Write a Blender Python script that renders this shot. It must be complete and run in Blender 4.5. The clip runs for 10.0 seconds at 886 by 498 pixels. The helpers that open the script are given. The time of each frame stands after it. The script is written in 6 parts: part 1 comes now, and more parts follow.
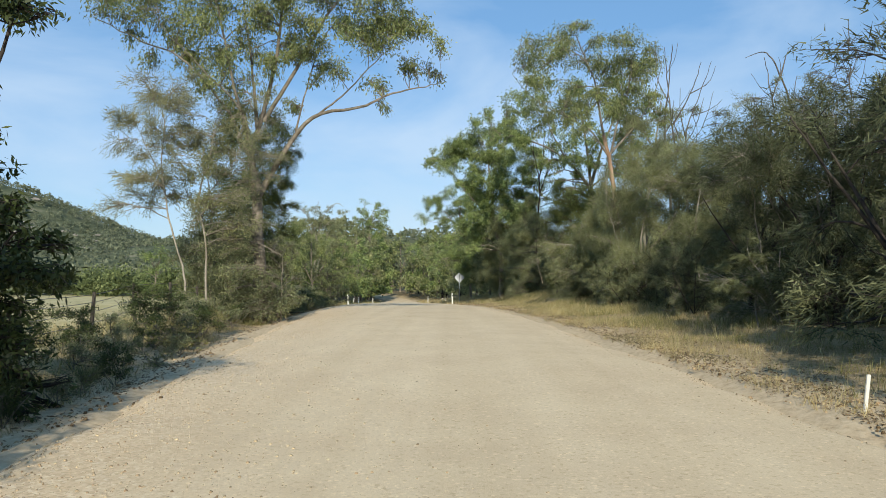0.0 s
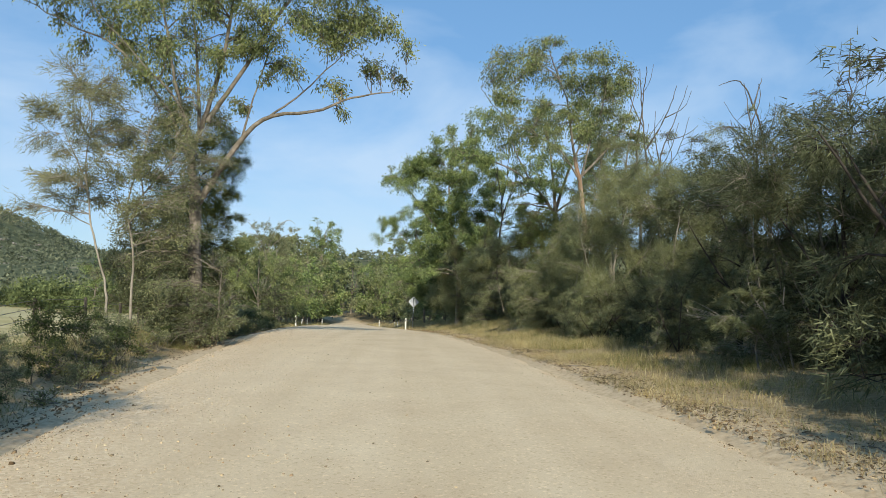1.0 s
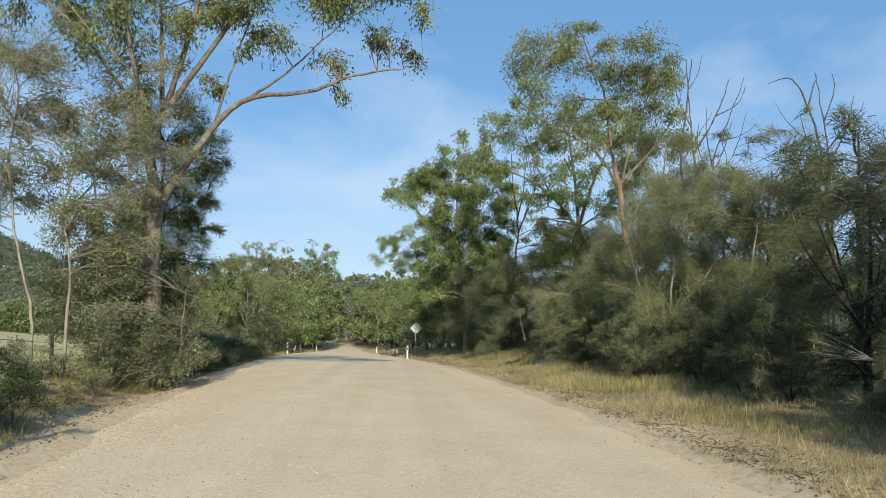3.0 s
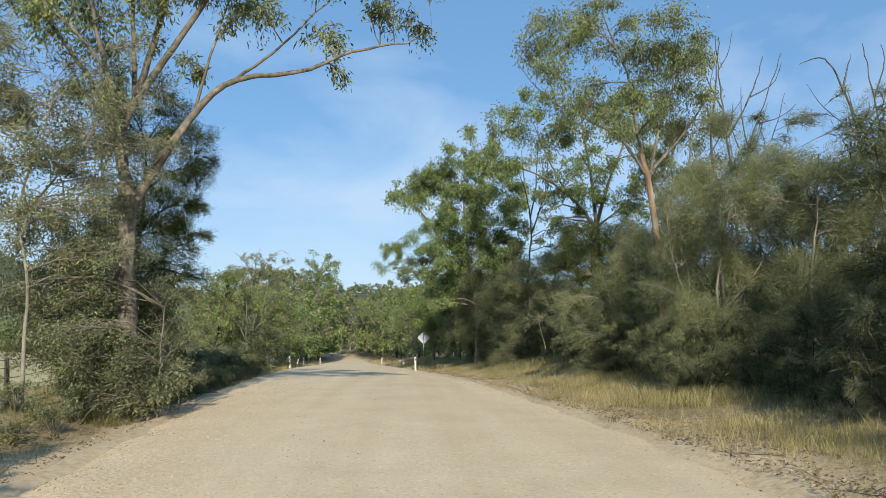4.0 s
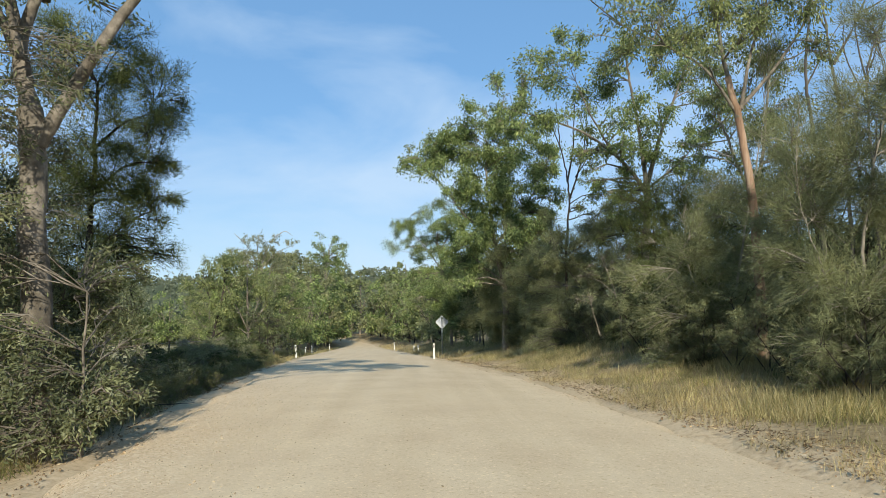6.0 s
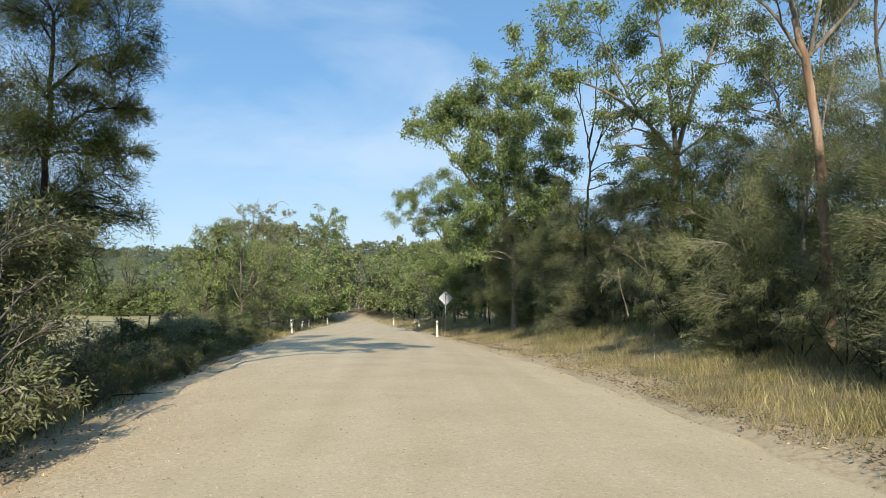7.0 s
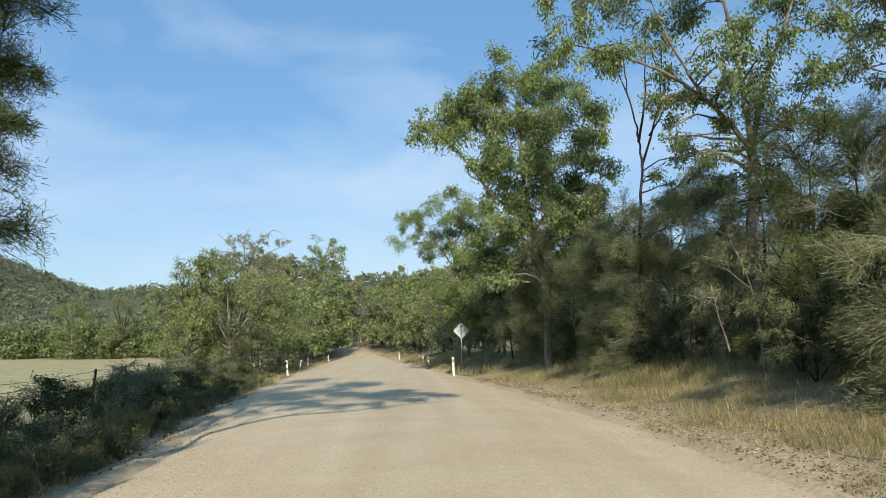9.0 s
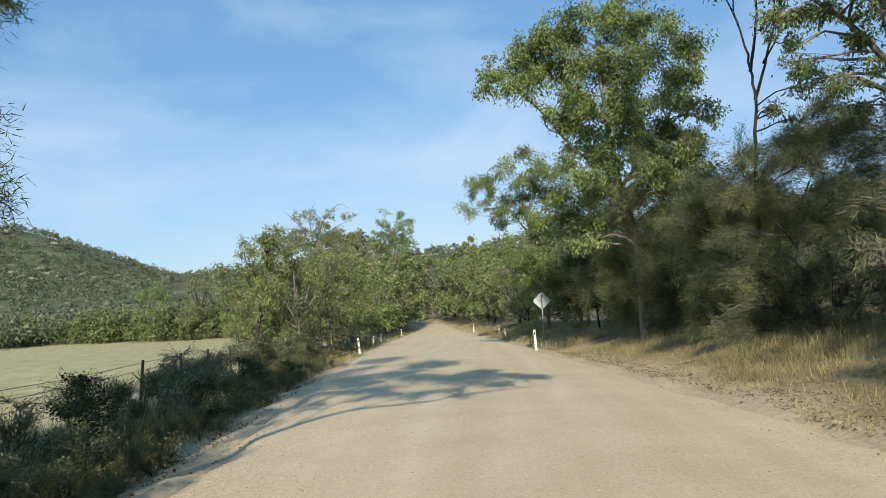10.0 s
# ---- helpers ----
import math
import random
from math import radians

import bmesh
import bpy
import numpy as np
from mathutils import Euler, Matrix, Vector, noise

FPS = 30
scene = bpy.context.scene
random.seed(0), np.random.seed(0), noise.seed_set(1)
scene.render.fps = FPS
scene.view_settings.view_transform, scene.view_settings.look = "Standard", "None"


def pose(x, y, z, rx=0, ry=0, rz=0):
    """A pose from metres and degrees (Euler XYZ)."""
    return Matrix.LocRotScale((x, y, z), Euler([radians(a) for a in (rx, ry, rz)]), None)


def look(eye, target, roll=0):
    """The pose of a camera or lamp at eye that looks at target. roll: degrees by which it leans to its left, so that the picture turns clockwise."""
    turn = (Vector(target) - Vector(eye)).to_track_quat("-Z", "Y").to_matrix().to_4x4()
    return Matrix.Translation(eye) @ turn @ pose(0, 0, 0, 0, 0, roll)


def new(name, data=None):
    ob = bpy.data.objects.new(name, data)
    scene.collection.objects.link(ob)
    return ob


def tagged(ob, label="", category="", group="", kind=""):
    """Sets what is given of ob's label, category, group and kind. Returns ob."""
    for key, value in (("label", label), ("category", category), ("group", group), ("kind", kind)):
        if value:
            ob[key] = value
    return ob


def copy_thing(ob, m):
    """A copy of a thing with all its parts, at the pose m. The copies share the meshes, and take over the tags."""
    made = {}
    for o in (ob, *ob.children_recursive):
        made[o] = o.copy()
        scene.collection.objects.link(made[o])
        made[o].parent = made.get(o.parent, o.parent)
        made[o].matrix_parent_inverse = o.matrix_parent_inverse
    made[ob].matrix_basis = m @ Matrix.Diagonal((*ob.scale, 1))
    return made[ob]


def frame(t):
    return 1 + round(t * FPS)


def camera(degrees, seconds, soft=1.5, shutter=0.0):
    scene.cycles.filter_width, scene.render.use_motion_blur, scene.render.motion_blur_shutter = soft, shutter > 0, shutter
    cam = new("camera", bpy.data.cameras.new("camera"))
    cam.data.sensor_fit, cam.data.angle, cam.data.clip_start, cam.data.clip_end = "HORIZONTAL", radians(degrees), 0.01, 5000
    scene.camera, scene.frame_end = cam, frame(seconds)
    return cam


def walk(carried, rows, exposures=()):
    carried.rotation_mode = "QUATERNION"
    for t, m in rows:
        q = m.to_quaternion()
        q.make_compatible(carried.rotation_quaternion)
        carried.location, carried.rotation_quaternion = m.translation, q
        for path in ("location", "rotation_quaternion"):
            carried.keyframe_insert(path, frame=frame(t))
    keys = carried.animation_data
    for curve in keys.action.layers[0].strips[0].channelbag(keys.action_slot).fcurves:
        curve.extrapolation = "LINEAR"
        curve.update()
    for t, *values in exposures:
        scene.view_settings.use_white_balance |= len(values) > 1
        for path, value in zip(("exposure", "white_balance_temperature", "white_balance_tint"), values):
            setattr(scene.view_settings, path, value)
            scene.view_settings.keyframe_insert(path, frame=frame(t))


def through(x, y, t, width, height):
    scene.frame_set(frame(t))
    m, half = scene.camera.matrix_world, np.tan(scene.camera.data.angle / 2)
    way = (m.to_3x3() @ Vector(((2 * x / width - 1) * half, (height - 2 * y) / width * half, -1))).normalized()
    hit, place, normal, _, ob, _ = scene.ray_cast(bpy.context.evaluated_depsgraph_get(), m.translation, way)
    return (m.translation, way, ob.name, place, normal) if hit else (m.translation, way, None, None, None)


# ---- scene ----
# ---- camera ----
cam = camera(61.0, 10.0, soft=0.65)
ROWS = [
    (0.0, 0.000, -0.000, 1.599, 90.911, 0.223, 0.710),
    (0.5, -0.111, 1.169, 1.599, 90.800, -0.266, -1.383),
    (1.0, -0.222, 2.347, 1.599, 92.770, -1.775, -2.954),
    (1.5, -0.333, 3.535, 1.600, 97.081, 0.572, -2.232),
    (2.0, -0.444, 4.734, 1.600, 94.332, -1.304, -3.106),
    (2.5, -0.555, 5.945, 1.600, 94.453, -1.708, -4.156),
    (3.0, -0.666, 7.167, 1.600, 94.632, -1.900, -3.289),
    (4.5, -1.001, 10.909, 1.601, 95.377, 0.033, -3.139),
    (5.0, -1.113, 12.184, 1.601, 94.909, -1.280, -3.249),
    (5.5, -1.225, 13.472, 1.601, 94.168, 1.042, -2.258),
    (7.0, -1.562, 17.430, 1.601, 91.972, 0.020, -2.518),
    (7.5, -1.675, 18.782, 1.601, 87.783, 0.841, -0.781),
    (8.0, -1.788, 20.151, 1.601, 88.721, 0.955, -3.167),
    (8.5, -1.901, 21.537, 1.601, 93.025, 0.314, -3.610),
    (9.0, -2.014, 22.941, 1.601, 94.229, 1.959, -2.445),
    (9.5, -2.127, 24.364, 1.600, 91.742, 2.624, 1.517),
    (10.0, -2.240, 25.806, 1.600, 92.297, 4.286, 2.912),
]
walk(cam, [(t, pose(*row)) for t, *row in ROWS], [(0.0, 0.06, 6880, 5), (6.0, 0.10, 6880, 5), (7.0, 0.14, 6950, 5), (7.5, -0.06, 6950, 5), (8.1, -0.06, 6950, 5), (8.8, 0.07, 6950, 5), (10.0, 0.08, 6950, 5)])

# ---- daylight: a low sun behind the camera, thin high cloud ----
SUN_ELEVATION, SUN_SIDE = 26.5, -1.8     # degrees above the horizon, degrees to the left of straight behind

world = bpy.data.worlds.new("sky")
scene.world = world
world.use_nodes = True
wt = world.node_tree
wt.nodes.clear()
w_out = wt.nodes.new("ShaderNodeOutputWorld")
w_back = wt.nodes.new("ShaderNodeBackground")
w_sky = wt.nodes.new("ShaderNodeTexSky")
w_sky.sky_type = "NISHITA"
w_sky.sun_disc = False
w_sky.sun_elevation = radians(SUN_ELEVATION)
w_sky.sun_rotation = radians(180 + SUN_SIDE)
w_sky.altitude, w_sky.air_density, w_sky.dust_density, w_sky.ozone_density = 300, 1.0, 0.15, 2.6
w_coord = wt.nodes.new("ShaderNodeTexCoord")
w_map = wt.nodes.new("ShaderNodeMapping")
w_map.inputs["Location"].default_value = (0.35, 0.2, 0.9)
w_map.inputs["Rotation"].default_value = (0.0, radians(-24), radians(12))
w_map.inputs["Scale"].default_value = (1.6, 1.6, 4.2)
w_noise = wt.nodes.new("ShaderNodeTexNoise")
w_noise.inputs["Scale"].default_value = 1.8
w_noise.inputs["Detail"].default_value = 7.0
w_noise.inputs["Roughness"].default_value = 0.52
w_noise.inputs["Distortion"].default_value = 0.35
w_ramp = wt.nodes.new("ShaderNodeValToRGB")
w_ramp.color_ramp.elements[0].position, w_ramp.color_ramp.elements[0].color = 0.38, (0, 0, 0, 1)
w_ramp.color_ramp.elements[1].position, w_ramp.color_ramp.elements[1].color = 0.70, (0.66, 0.66, 0.66, 1)
w_mix = wt.nodes.new("ShaderNodeMix")
w_mix.data_type = "RGBA"
w_mix.inputs["B"].default_value = (6.7, 7.4, 8.6, 1)
wt.links.new(w_coord.outputs["Generated"], w_map.inputs["Vector"])
wt.links.new(w_map.outputs["Vector"], w_noise.inputs["Vector"])
w_split = wt.nodes.new("ShaderNodeSeparateXYZ")
w_low = wt.nodes.new("ShaderNodeMapRange")     # the cloud lies thicker towards the horizon
w_low.inputs["From Min"].default_value, w_low.inputs["From Max"].default_value = 0.12, 0.46
w_low.inputs["To Min"].default_value, w_low.inputs["To Max"].default_value = 0.08, -0.19
w_sum = wt.nodes.new("ShaderNodeMath")
wt.links.new(w_coord.outputs["Generated"], w_split.inputs["Vector"])
wt.links.new(w_split.outputs["Z"], w_low.inputs["Value"])
wt.links.new(w_noise.outputs["Fac"], w_sum.inputs[0])
wt.links.new(w_low.outputs["Result"], w_sum.inputs[1])
wt.links.new(w_sum.outputs["Value"], w_ramp.inputs["Fac"])
wt.links.new(w_ramp.outputs["Color"], w_mix.inputs["Factor"])
w_thin = wt.nodes.new("ShaderNodeMix")        # thin high haze evens out the blue
w_thin.data_type = "RGBA"
w_thin.inputs["Factor"].default_value = 0.5
w_thin.inputs["B"].default_value = (2.3, 4.5, 7.6, 1)
wt.links.new(w_sky.outputs["Color"], w_thin.inputs["A"])
wt.links.new(w_thin.outputs["Result"], w_mix.inputs["A"])
w_haze = wt.nodes.new("ShaderNodeMix")
w_haze.data_type, w_haze.blend_type = "RGBA", "MULTIPLY"
w_haze.inputs["Factor"].default_value = 1.0
w_haze.inputs["B"].default_value = (0.86, 0.98, 1.12, 1)
wt.links.new(w_mix.outputs["Result"], w_haze.inputs["A"])
wt.links.new(w_haze.outputs["Result"], w_back.inputs["Color"])
w_back.inputs["Strength"].default_value = 0.105
wt.links.new(w_back.outputs["Background"], w_out.inputs["Surface"])

sun = new("sun", bpy.data.lights.new("sun", "SUN"))
sun.data.energy, sun.data.angle, sun.data.color = 5.0, radians(0.53), (1.0, 0.95, 0.87)
_e, _a = radians(SUN_ELEVATION), radians(SUN_SIDE)
sun.matrix_world = look((0, 0, 0), (math.sin(_a) * math.cos(_e), math.cos(_a) * math.cos(_e), -math.sin(_e)))


# ---- materials ----
def material(name, rough=0.8, spec=0.3):
    m = bpy.data.materials.new(name)
    m.use_nodes = True
    b = m.node_tree.nodes["Principled BSDF"]
    b.inputs["Roughness"].default_value = rough
    b.inputs["Specular IOR Level"].default_value = spec
    return m, m.node_tree, b


def node(nt, kind, **values):
    n = nt.nodes.new(kind)
    for key, value in values.items():
        n.inputs[key.replace("_", " ")].default_value = value
    return n


def link(nt, a, ao, b, bi):
    nt.links.new(a.outputs[ao], b.inputs[bi])


def coords(nt, scale=(1, 1, 1)):
    c = nt.nodes.new("ShaderNodeTexCoord")
    m = node(nt, "ShaderNodeMapping", Scale=scale)
    link(nt, c, "Object", m, "Vector")
    return m


def ramp(nt, stops):
    r = nt.nodes.new("ShaderNodeValToRGB")
    e = r.color_ramp.elements
    while len(e) < len(stops):
        e.new(0.5)
    for k, (p, c) in enumerate(stops):
        e[k].position, e[k].color = p, (*c, 1)
    return r


def mixer(nt, a, ao, b, bo, fac, fo, kind="MIX"):
    m = nt.nodes.new("ShaderNodeMix")
    m.data_type, m.blend_type = "RGBA", kind
    link(nt, a, ao, m, "A")
    link(nt, b, bo, m, "B")
    if isinstance(fac, float):
        m.inputs["Factor"].default_value = fac
    else:
        link(nt, fac, fo, m, "Factor")
    return m


def leaf_material(name, dark, mid, light, rough=0.5, through=0.3, spec=0.35):
    """Leaves that differ one from another, and let some light through."""
    m, nt, b = material(name, rough, spec)
    geo = nt.nodes.new("ShaderNodeNewGeometry")
    r = ramp(nt, [(0.0, dark), (0.55, mid), (1.0, light)])
    link(nt, geo, "Random Per Island", r, "Fac")
    big = node(nt, "ShaderNodeTexNoise", Scale=0.9, Detail=2.0)
    link(nt, coords(nt), "Vector", big, "Vector")
    tone = ramp(nt, [(0.32, (0.58, 0.60, 0.58)), (0.5, (0.95, 0.95, 0.92)), (0.68, (1.28, 1.24, 1.12))])
    link(nt, big, "Fac", tone, "Fac")
    col = mixer(nt, r, "Color", tone, "Color", 1.0, "", "MULTIPLY")
    link(nt, col, "Result", b, "Base Color")
    tr = nt.nodes.new("ShaderNodeBsdfTranslucent")
    link(nt, col, "Result", tr, "Color")
    mx = nt.nodes.new("ShaderNodeMixShader")
    mx.inputs["Fac"].default_value = through
    out = nt.nodes["Material Output"]
    link(nt, b, "BSDF", mx, 1)
    link(nt, tr, "BSDF", mx, 2)
    link(nt, mx, "Shader", out, "Surface")
    return m


def bark_material(name, dark, mid, light, stretch=0.18, scale=5.0):
    m, nt, b = material(name, 0.88, 0.15)
    n1 = node(nt, "ShaderNodeTexNoise", Scale=scale, Detail=8.0, Roughness=0.65)
    link(nt, coords(nt, (1, 1, stretch)), "Vector", n1, "Vector")
    n2 = node(nt, "ShaderNodeTexNoise", Scale=1.3, Detail=3.0)
    link(nt, coords(nt, (1, 1, 0.5)), "Vector", n2, "Vector")
    r1 = ramp(nt, [(0.3, dark), (0.52, mid), (0.72, light)])
    link(nt, n1, "Fac", r1, "Fac")
    r2 = ramp(nt, [(0.35, (0.7, 0.66, 0.6)), (0.65, (1.15, 1.1, 1.05))])
    link(nt, n2, "Fac", r2, "Fac")
    col = mixer(nt, r1, "Color", r2, "Color", 1.0, "", "MULTIPLY")
    link(nt, col, "Result", b, "Base Color")
    bump = node(nt, "ShaderNodeBump", Strength=0.7, Distance=0.03)
    link(nt, n1, "Fac", bump, "Height")
    link(nt, bump, "Normal", b, "Normal")
    return m


EUC = leaf_material("eucalypt_leaf", (0.088, 0.116, 0.042), (0.204, 0.237, 0.088), (0.363, 0.380, 0.160), 0.55, 0.3, 0.35)
EUC_DRY = leaf_material("eucalypt_leaf_yellowing", (0.112, 0.124, 0.058), (0.218, 0.23, 0.115), (0.35, 0.35, 0.185), 0.55, 0.3, 0.3)
EUC_GREEN = leaf_material("eucalypt_leaf_green", (0.083, 0.121, 0.040), (0.198, 0.259, 0.088), (0.385, 0.440, 0.176), 0.55, 0.3, 0.3)
NEEDLE = leaf_material("sheoak_needle", (0.16, 0.172, 0.085), (0.255, 0.27, 0.14), (0.38, 0.395, 0.22), 0.75, 0.4, 0.1)
# NEEDLE with the thicket's shade put into its colour; also dark shrub and pine
NEEDLE_DARK_AND_SHADED = leaf_material("sheoak_needle_dark_and_shaded", (0.08, 0.09, 0.048), (0.145, 0.158, 0.086), (0.24, 0.257, 0.148), 0.75, 0.4, 0.1)
NEEDLE_GREEN = leaf_material("sheoak_needle_green", (0.08, 0.10, 0.034), (0.135, 0.162, 0.055), (0.225, 0.25, 0.095), 0.7, 0.3, 0.12)
WISPY = leaf_material("wispy_leaf", (0.165, 0.17, 0.088), (0.26, 0.262, 0.15), (0.35, 0.345, 0.21), 0.6, 0.35)
SHRUB = leaf_material("shrub_leaf", (0.085, 0.10, 0.046), (0.185, 0.20, 0.098), (0.33, 0.34, 0.19))
SHRUB_PALE = leaf_material("shrub_leaf_pale", (0.10, 0.115, 0.05), (0.20, 0.215, 0.105), (0.33, 0.34, 0.19))
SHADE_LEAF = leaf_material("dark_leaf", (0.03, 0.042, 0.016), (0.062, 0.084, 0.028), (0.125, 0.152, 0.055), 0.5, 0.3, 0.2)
FEATHER = leaf_material("feathery_weed", (0.11, 0.12, 0.052), (0.185, 0.195, 0.09), (0.30, 0.30, 0.16), 0.7, 0.35, 0.12)
BELT_LEAF = leaf_material("paddock_tree_leaf", (0.085, 0.11, 0.045), (0.14, 0.17, 0.07), (0.215, 0.245, 0.11), 0.7, 0.2, 0.15)
# paler and greyer than nearer leaves: distance haze is put into the colour
HILL_LEAF_HAZED = leaf_material("hill_leaf_hazed", (0.105, 0.125, 0.08), (0.15, 0.17, 0.112), (0.205, 0.22, 0.15), 0.8, 0.2, 0.15)
LITTER = leaf_material("fallen_leaf", (0.075, 0.05, 0.03), (0.20, 0.145, 0.085), (0.44, 0.35, 0.22), 0.8, 0.05)
DRY_GRASS = leaf_material("dry_grass", (0.26, 0.20, 0.095), (0.42, 0.34, 0.175), (0.58, 0.50, 0.29), 0.7, 0.35)
STRAW = leaf_material("straw", (0.30, 0.245, 0.11), (0.44, 0.37, 0.185), (0.56, 0.49, 0.27), 0.7, 0.35)
GREEN_GRASS = leaf_material("green_grass", (0.13, 0.13, 0.042), (0.22, 0.21, 0.075), (0.32, 0.295, 0.12), 0.6, 0.35)
BARK = bark_material("grey_bark", (0.085, 0.075, 0.062), (0.20, 0.178, 0.148), (0.37, 0.335, 0.285), 0.8, 6.0)
BARK_RED = bark_material("salmon_bark", (0.16, 0.10, 0.07), (0.34, 0.23, 0.16), (0.52, 0.42, 0.33), 0.12, 3.0)
BARK_DARK = bark_material("dark_bark", (0.025, 0.022, 0.02), (0.055, 0.047, 0.042), (0.11, 0.095, 0.08))
BARK_GREY = bark_material("weathered_bark", (0.05, 0.047, 0.044), (0.115, 0.108, 0.10), (0.21, 0.20, 0.185), 0.2, 6.0)
BARK_PALE = bark_material("pale_bark", (0.16, 0.145, 0.12), (0.29, 0.268, 0.228), (0.44, 0.41, 0.36), 0.4, 7.0)


def ground_material():
    """Dry soil, leaf litter and paddock grass, by the zones of the sheet."""
    m, nt, b = material("soil_and_grass", 0.95, 0.1)
    zone = nt.nodes.new("ShaderNodeVertexColor")
    zone.layer_name = "zone"
    sep = nt.nodes.new("ShaderNodeSeparateColor")
    link(nt, zone, "Color", sep, "Color")
    c = coords(nt)
    fine = node(nt, "ShaderNodeTexNoise", Scale=9.0, Detail=8.0, Roughness=0.7)
    mid = node(nt, "ShaderNodeTexNoise", Scale=0.8, Detail=5.0, Roughness=0.6)
    far = node(nt, "ShaderNodeTexNoise", Scale=0.06, Detail=6.0, Roughness=0.6)
    for n in (fine, mid, far):
        link(nt, c, "Vector", n, "Vector")
    soil = ramp(nt, [(0.28, (0.18, 0.118, 0.066)), (0.5, (0.335, 0.238, 0.142)), (0.72, (0.46, 0.35, 0.22))])
    litter = ramp(nt, [(0.3, (0.16, 0.125, 0.06)), (0.5, (0.29, 0.235, 0.12)), (0.7, (0.42, 0.35, 0.19))])
    scree = ramp(nt, [(0.3, (0.42, 0.305, 0.185)), (0.5, (0.60, 0.46, 0.295)), (0.72, (0.71, 0.565, 0.375))])
    link(nt, fine, "Fac", scree, "Fac")
    paddock = ramp(nt, [(0.3, (0.36, 0.31, 0.14)), (0.5, (0.47, 0.40, 0.21)), (0.72, (0.56, 0.48, 0.29))])
    hill = ramp(nt, [(0.38, (0.075, 0.09, 0.05)), (0.58, (0.12, 0.13, 0.075)), (0.74, (0.30, 0.27, 0.20))])
    link(nt, fine, "Fac", soil, "Fac")
    link(nt, fine, "Fac", litter, "Fac")
    link(nt, mid, "Fac", paddock, "Fac")
    link(nt, far, "Fac", hill, "Fac")
    a = mixer(nt, soil, "Color", litter, "Color", mid, "Fac")
    a = mixer(nt, a, "Result", scree, "Color", sep, "Green")
    f = mixer(nt, a, "Result", paddock, "Color", sep, "Red")
    h = mixer(nt, f, "Result", hill, "Color", sep, "Blue")
    link(nt, h, "Result", b, "Base Color")
    bump = node(nt, "ShaderNodeBump", Strength=0.6, Distance=0.04)
    link(nt, fine, "Fac", bump, "Height")
    link(nt, bump, "Normal", b, "Normal")
    return m


def gravel_material():
    """Pale compacted gravel: loose stones, fines, and faint lengthwise wheel tracks."""
    m, nt, b = material("pale_gravel", 0.92, 0.15)
    c = coords(nt)
    stones = node(nt, "ShaderNodeTexVoronoi", Scale=38.0)
    fines = node(nt, "ShaderNodeTexNoise", Scale=60.0, Detail=6.0, Roughness=0.75)
    patch = node(nt, "ShaderNodeTexNoise", Scale=0.7, Detail=6.0, Roughness=0.6)
    for n in (stones, fines, patch):
        link(nt, c, "Vector", n, "Vector")
    track = node(nt, "ShaderNodeTexNoise", Scale=1.0, Detail=3.0)
    turn = node(nt, "ShaderNodeMapping", Rotation=(0, 0, radians(-4.5)), Scale=(1.5, 0.03, 1))
    link(nt, c, "Vector", turn, "Vector")
    link(nt, turn, "Vector", track, "Vector")
    base = ramp(nt, [(0.3, (0.645, 0.50, 0.325)), (0.55, (0.70, 0.555, 0.365)), (0.8, (0.73, 0.59, 0.395))])
    link(nt, patch, "Fac", base, "Fac")
    tone = ramp(nt, [(0.3, (0.93, 0.91, 0.88)), (0.7, (1.05, 1.05, 1.05))])
    link(nt, track, "Fac", tone, "Fac")
    a = mixer(nt, base, "Color", tone, "Color", 1.0, "", "MULTIPLY")
    speck = ramp(nt, [(0.25, (0.62, 0.56, 0.48)), (0.5, (1.0, 1.0, 1.0)), (0.75, (1.25, 1.27, 1.3))])
    link(nt, fines, "Fac", speck, "Fac")
    d = mixer(nt, a, "Result", speck, "Color", 0.5, "", "MULTIPLY")
    pebble = nt.nodes.new("ShaderNodeSeparateColor")
    link(nt, stones, "Color", pebble, "Color")
    pr = ramp(nt, [(0.0, (0.62, 0.54, 0.44)), (0.15, (1, 1, 1)), (0.88, (1, 1, 1)), (1.0, (1.4, 1.42, 1.45))])
    link(nt, pebble, "Red", pr, "Fac")
    e = mixer(nt, d, "Result", pr, "Color", 0.45, "", "MULTIPLY")
    margin = nt.nodes.new("ShaderNodeVertexColor")      # loose, redder gravel thrown to the sides
    margin.layer_name = "margin"
    side = nt.nodes.new("ShaderNodeSeparateColor")
    link(nt, margin, "Color", side, "Color")
    coarse = node(nt, "ShaderNodeTexVoronoi", Scale=32.0)
    link(nt, c, "Vector", coarse, "Vector")
    cs = nt.nodes.new("ShaderNodeSeparateColor")
    link(nt, coarse, "Color", cs, "Color")
    loose = ramp(nt, [(0.0, (0.42, 0.275, 0.155)), (0.3, (0.63, 0.45, 0.27)), (0.75, (0.74, 0.56, 0.355)), (1.0, (0.88, 0.75, 0.56))])
    link(nt, cs, "Red", loose, "Fac")
    e = mixer(nt, e, "Result", loose, "Color", side, "Red")
    link(nt, e, "Result", b, "Base Color")
    bump = node(nt, "ShaderNodeBump", Strength=0.45, Distance=0.02)
    link(nt, fines, "Fac", bump, "Height")
    link(nt, bump, "Normal", b, "Normal")
    return m


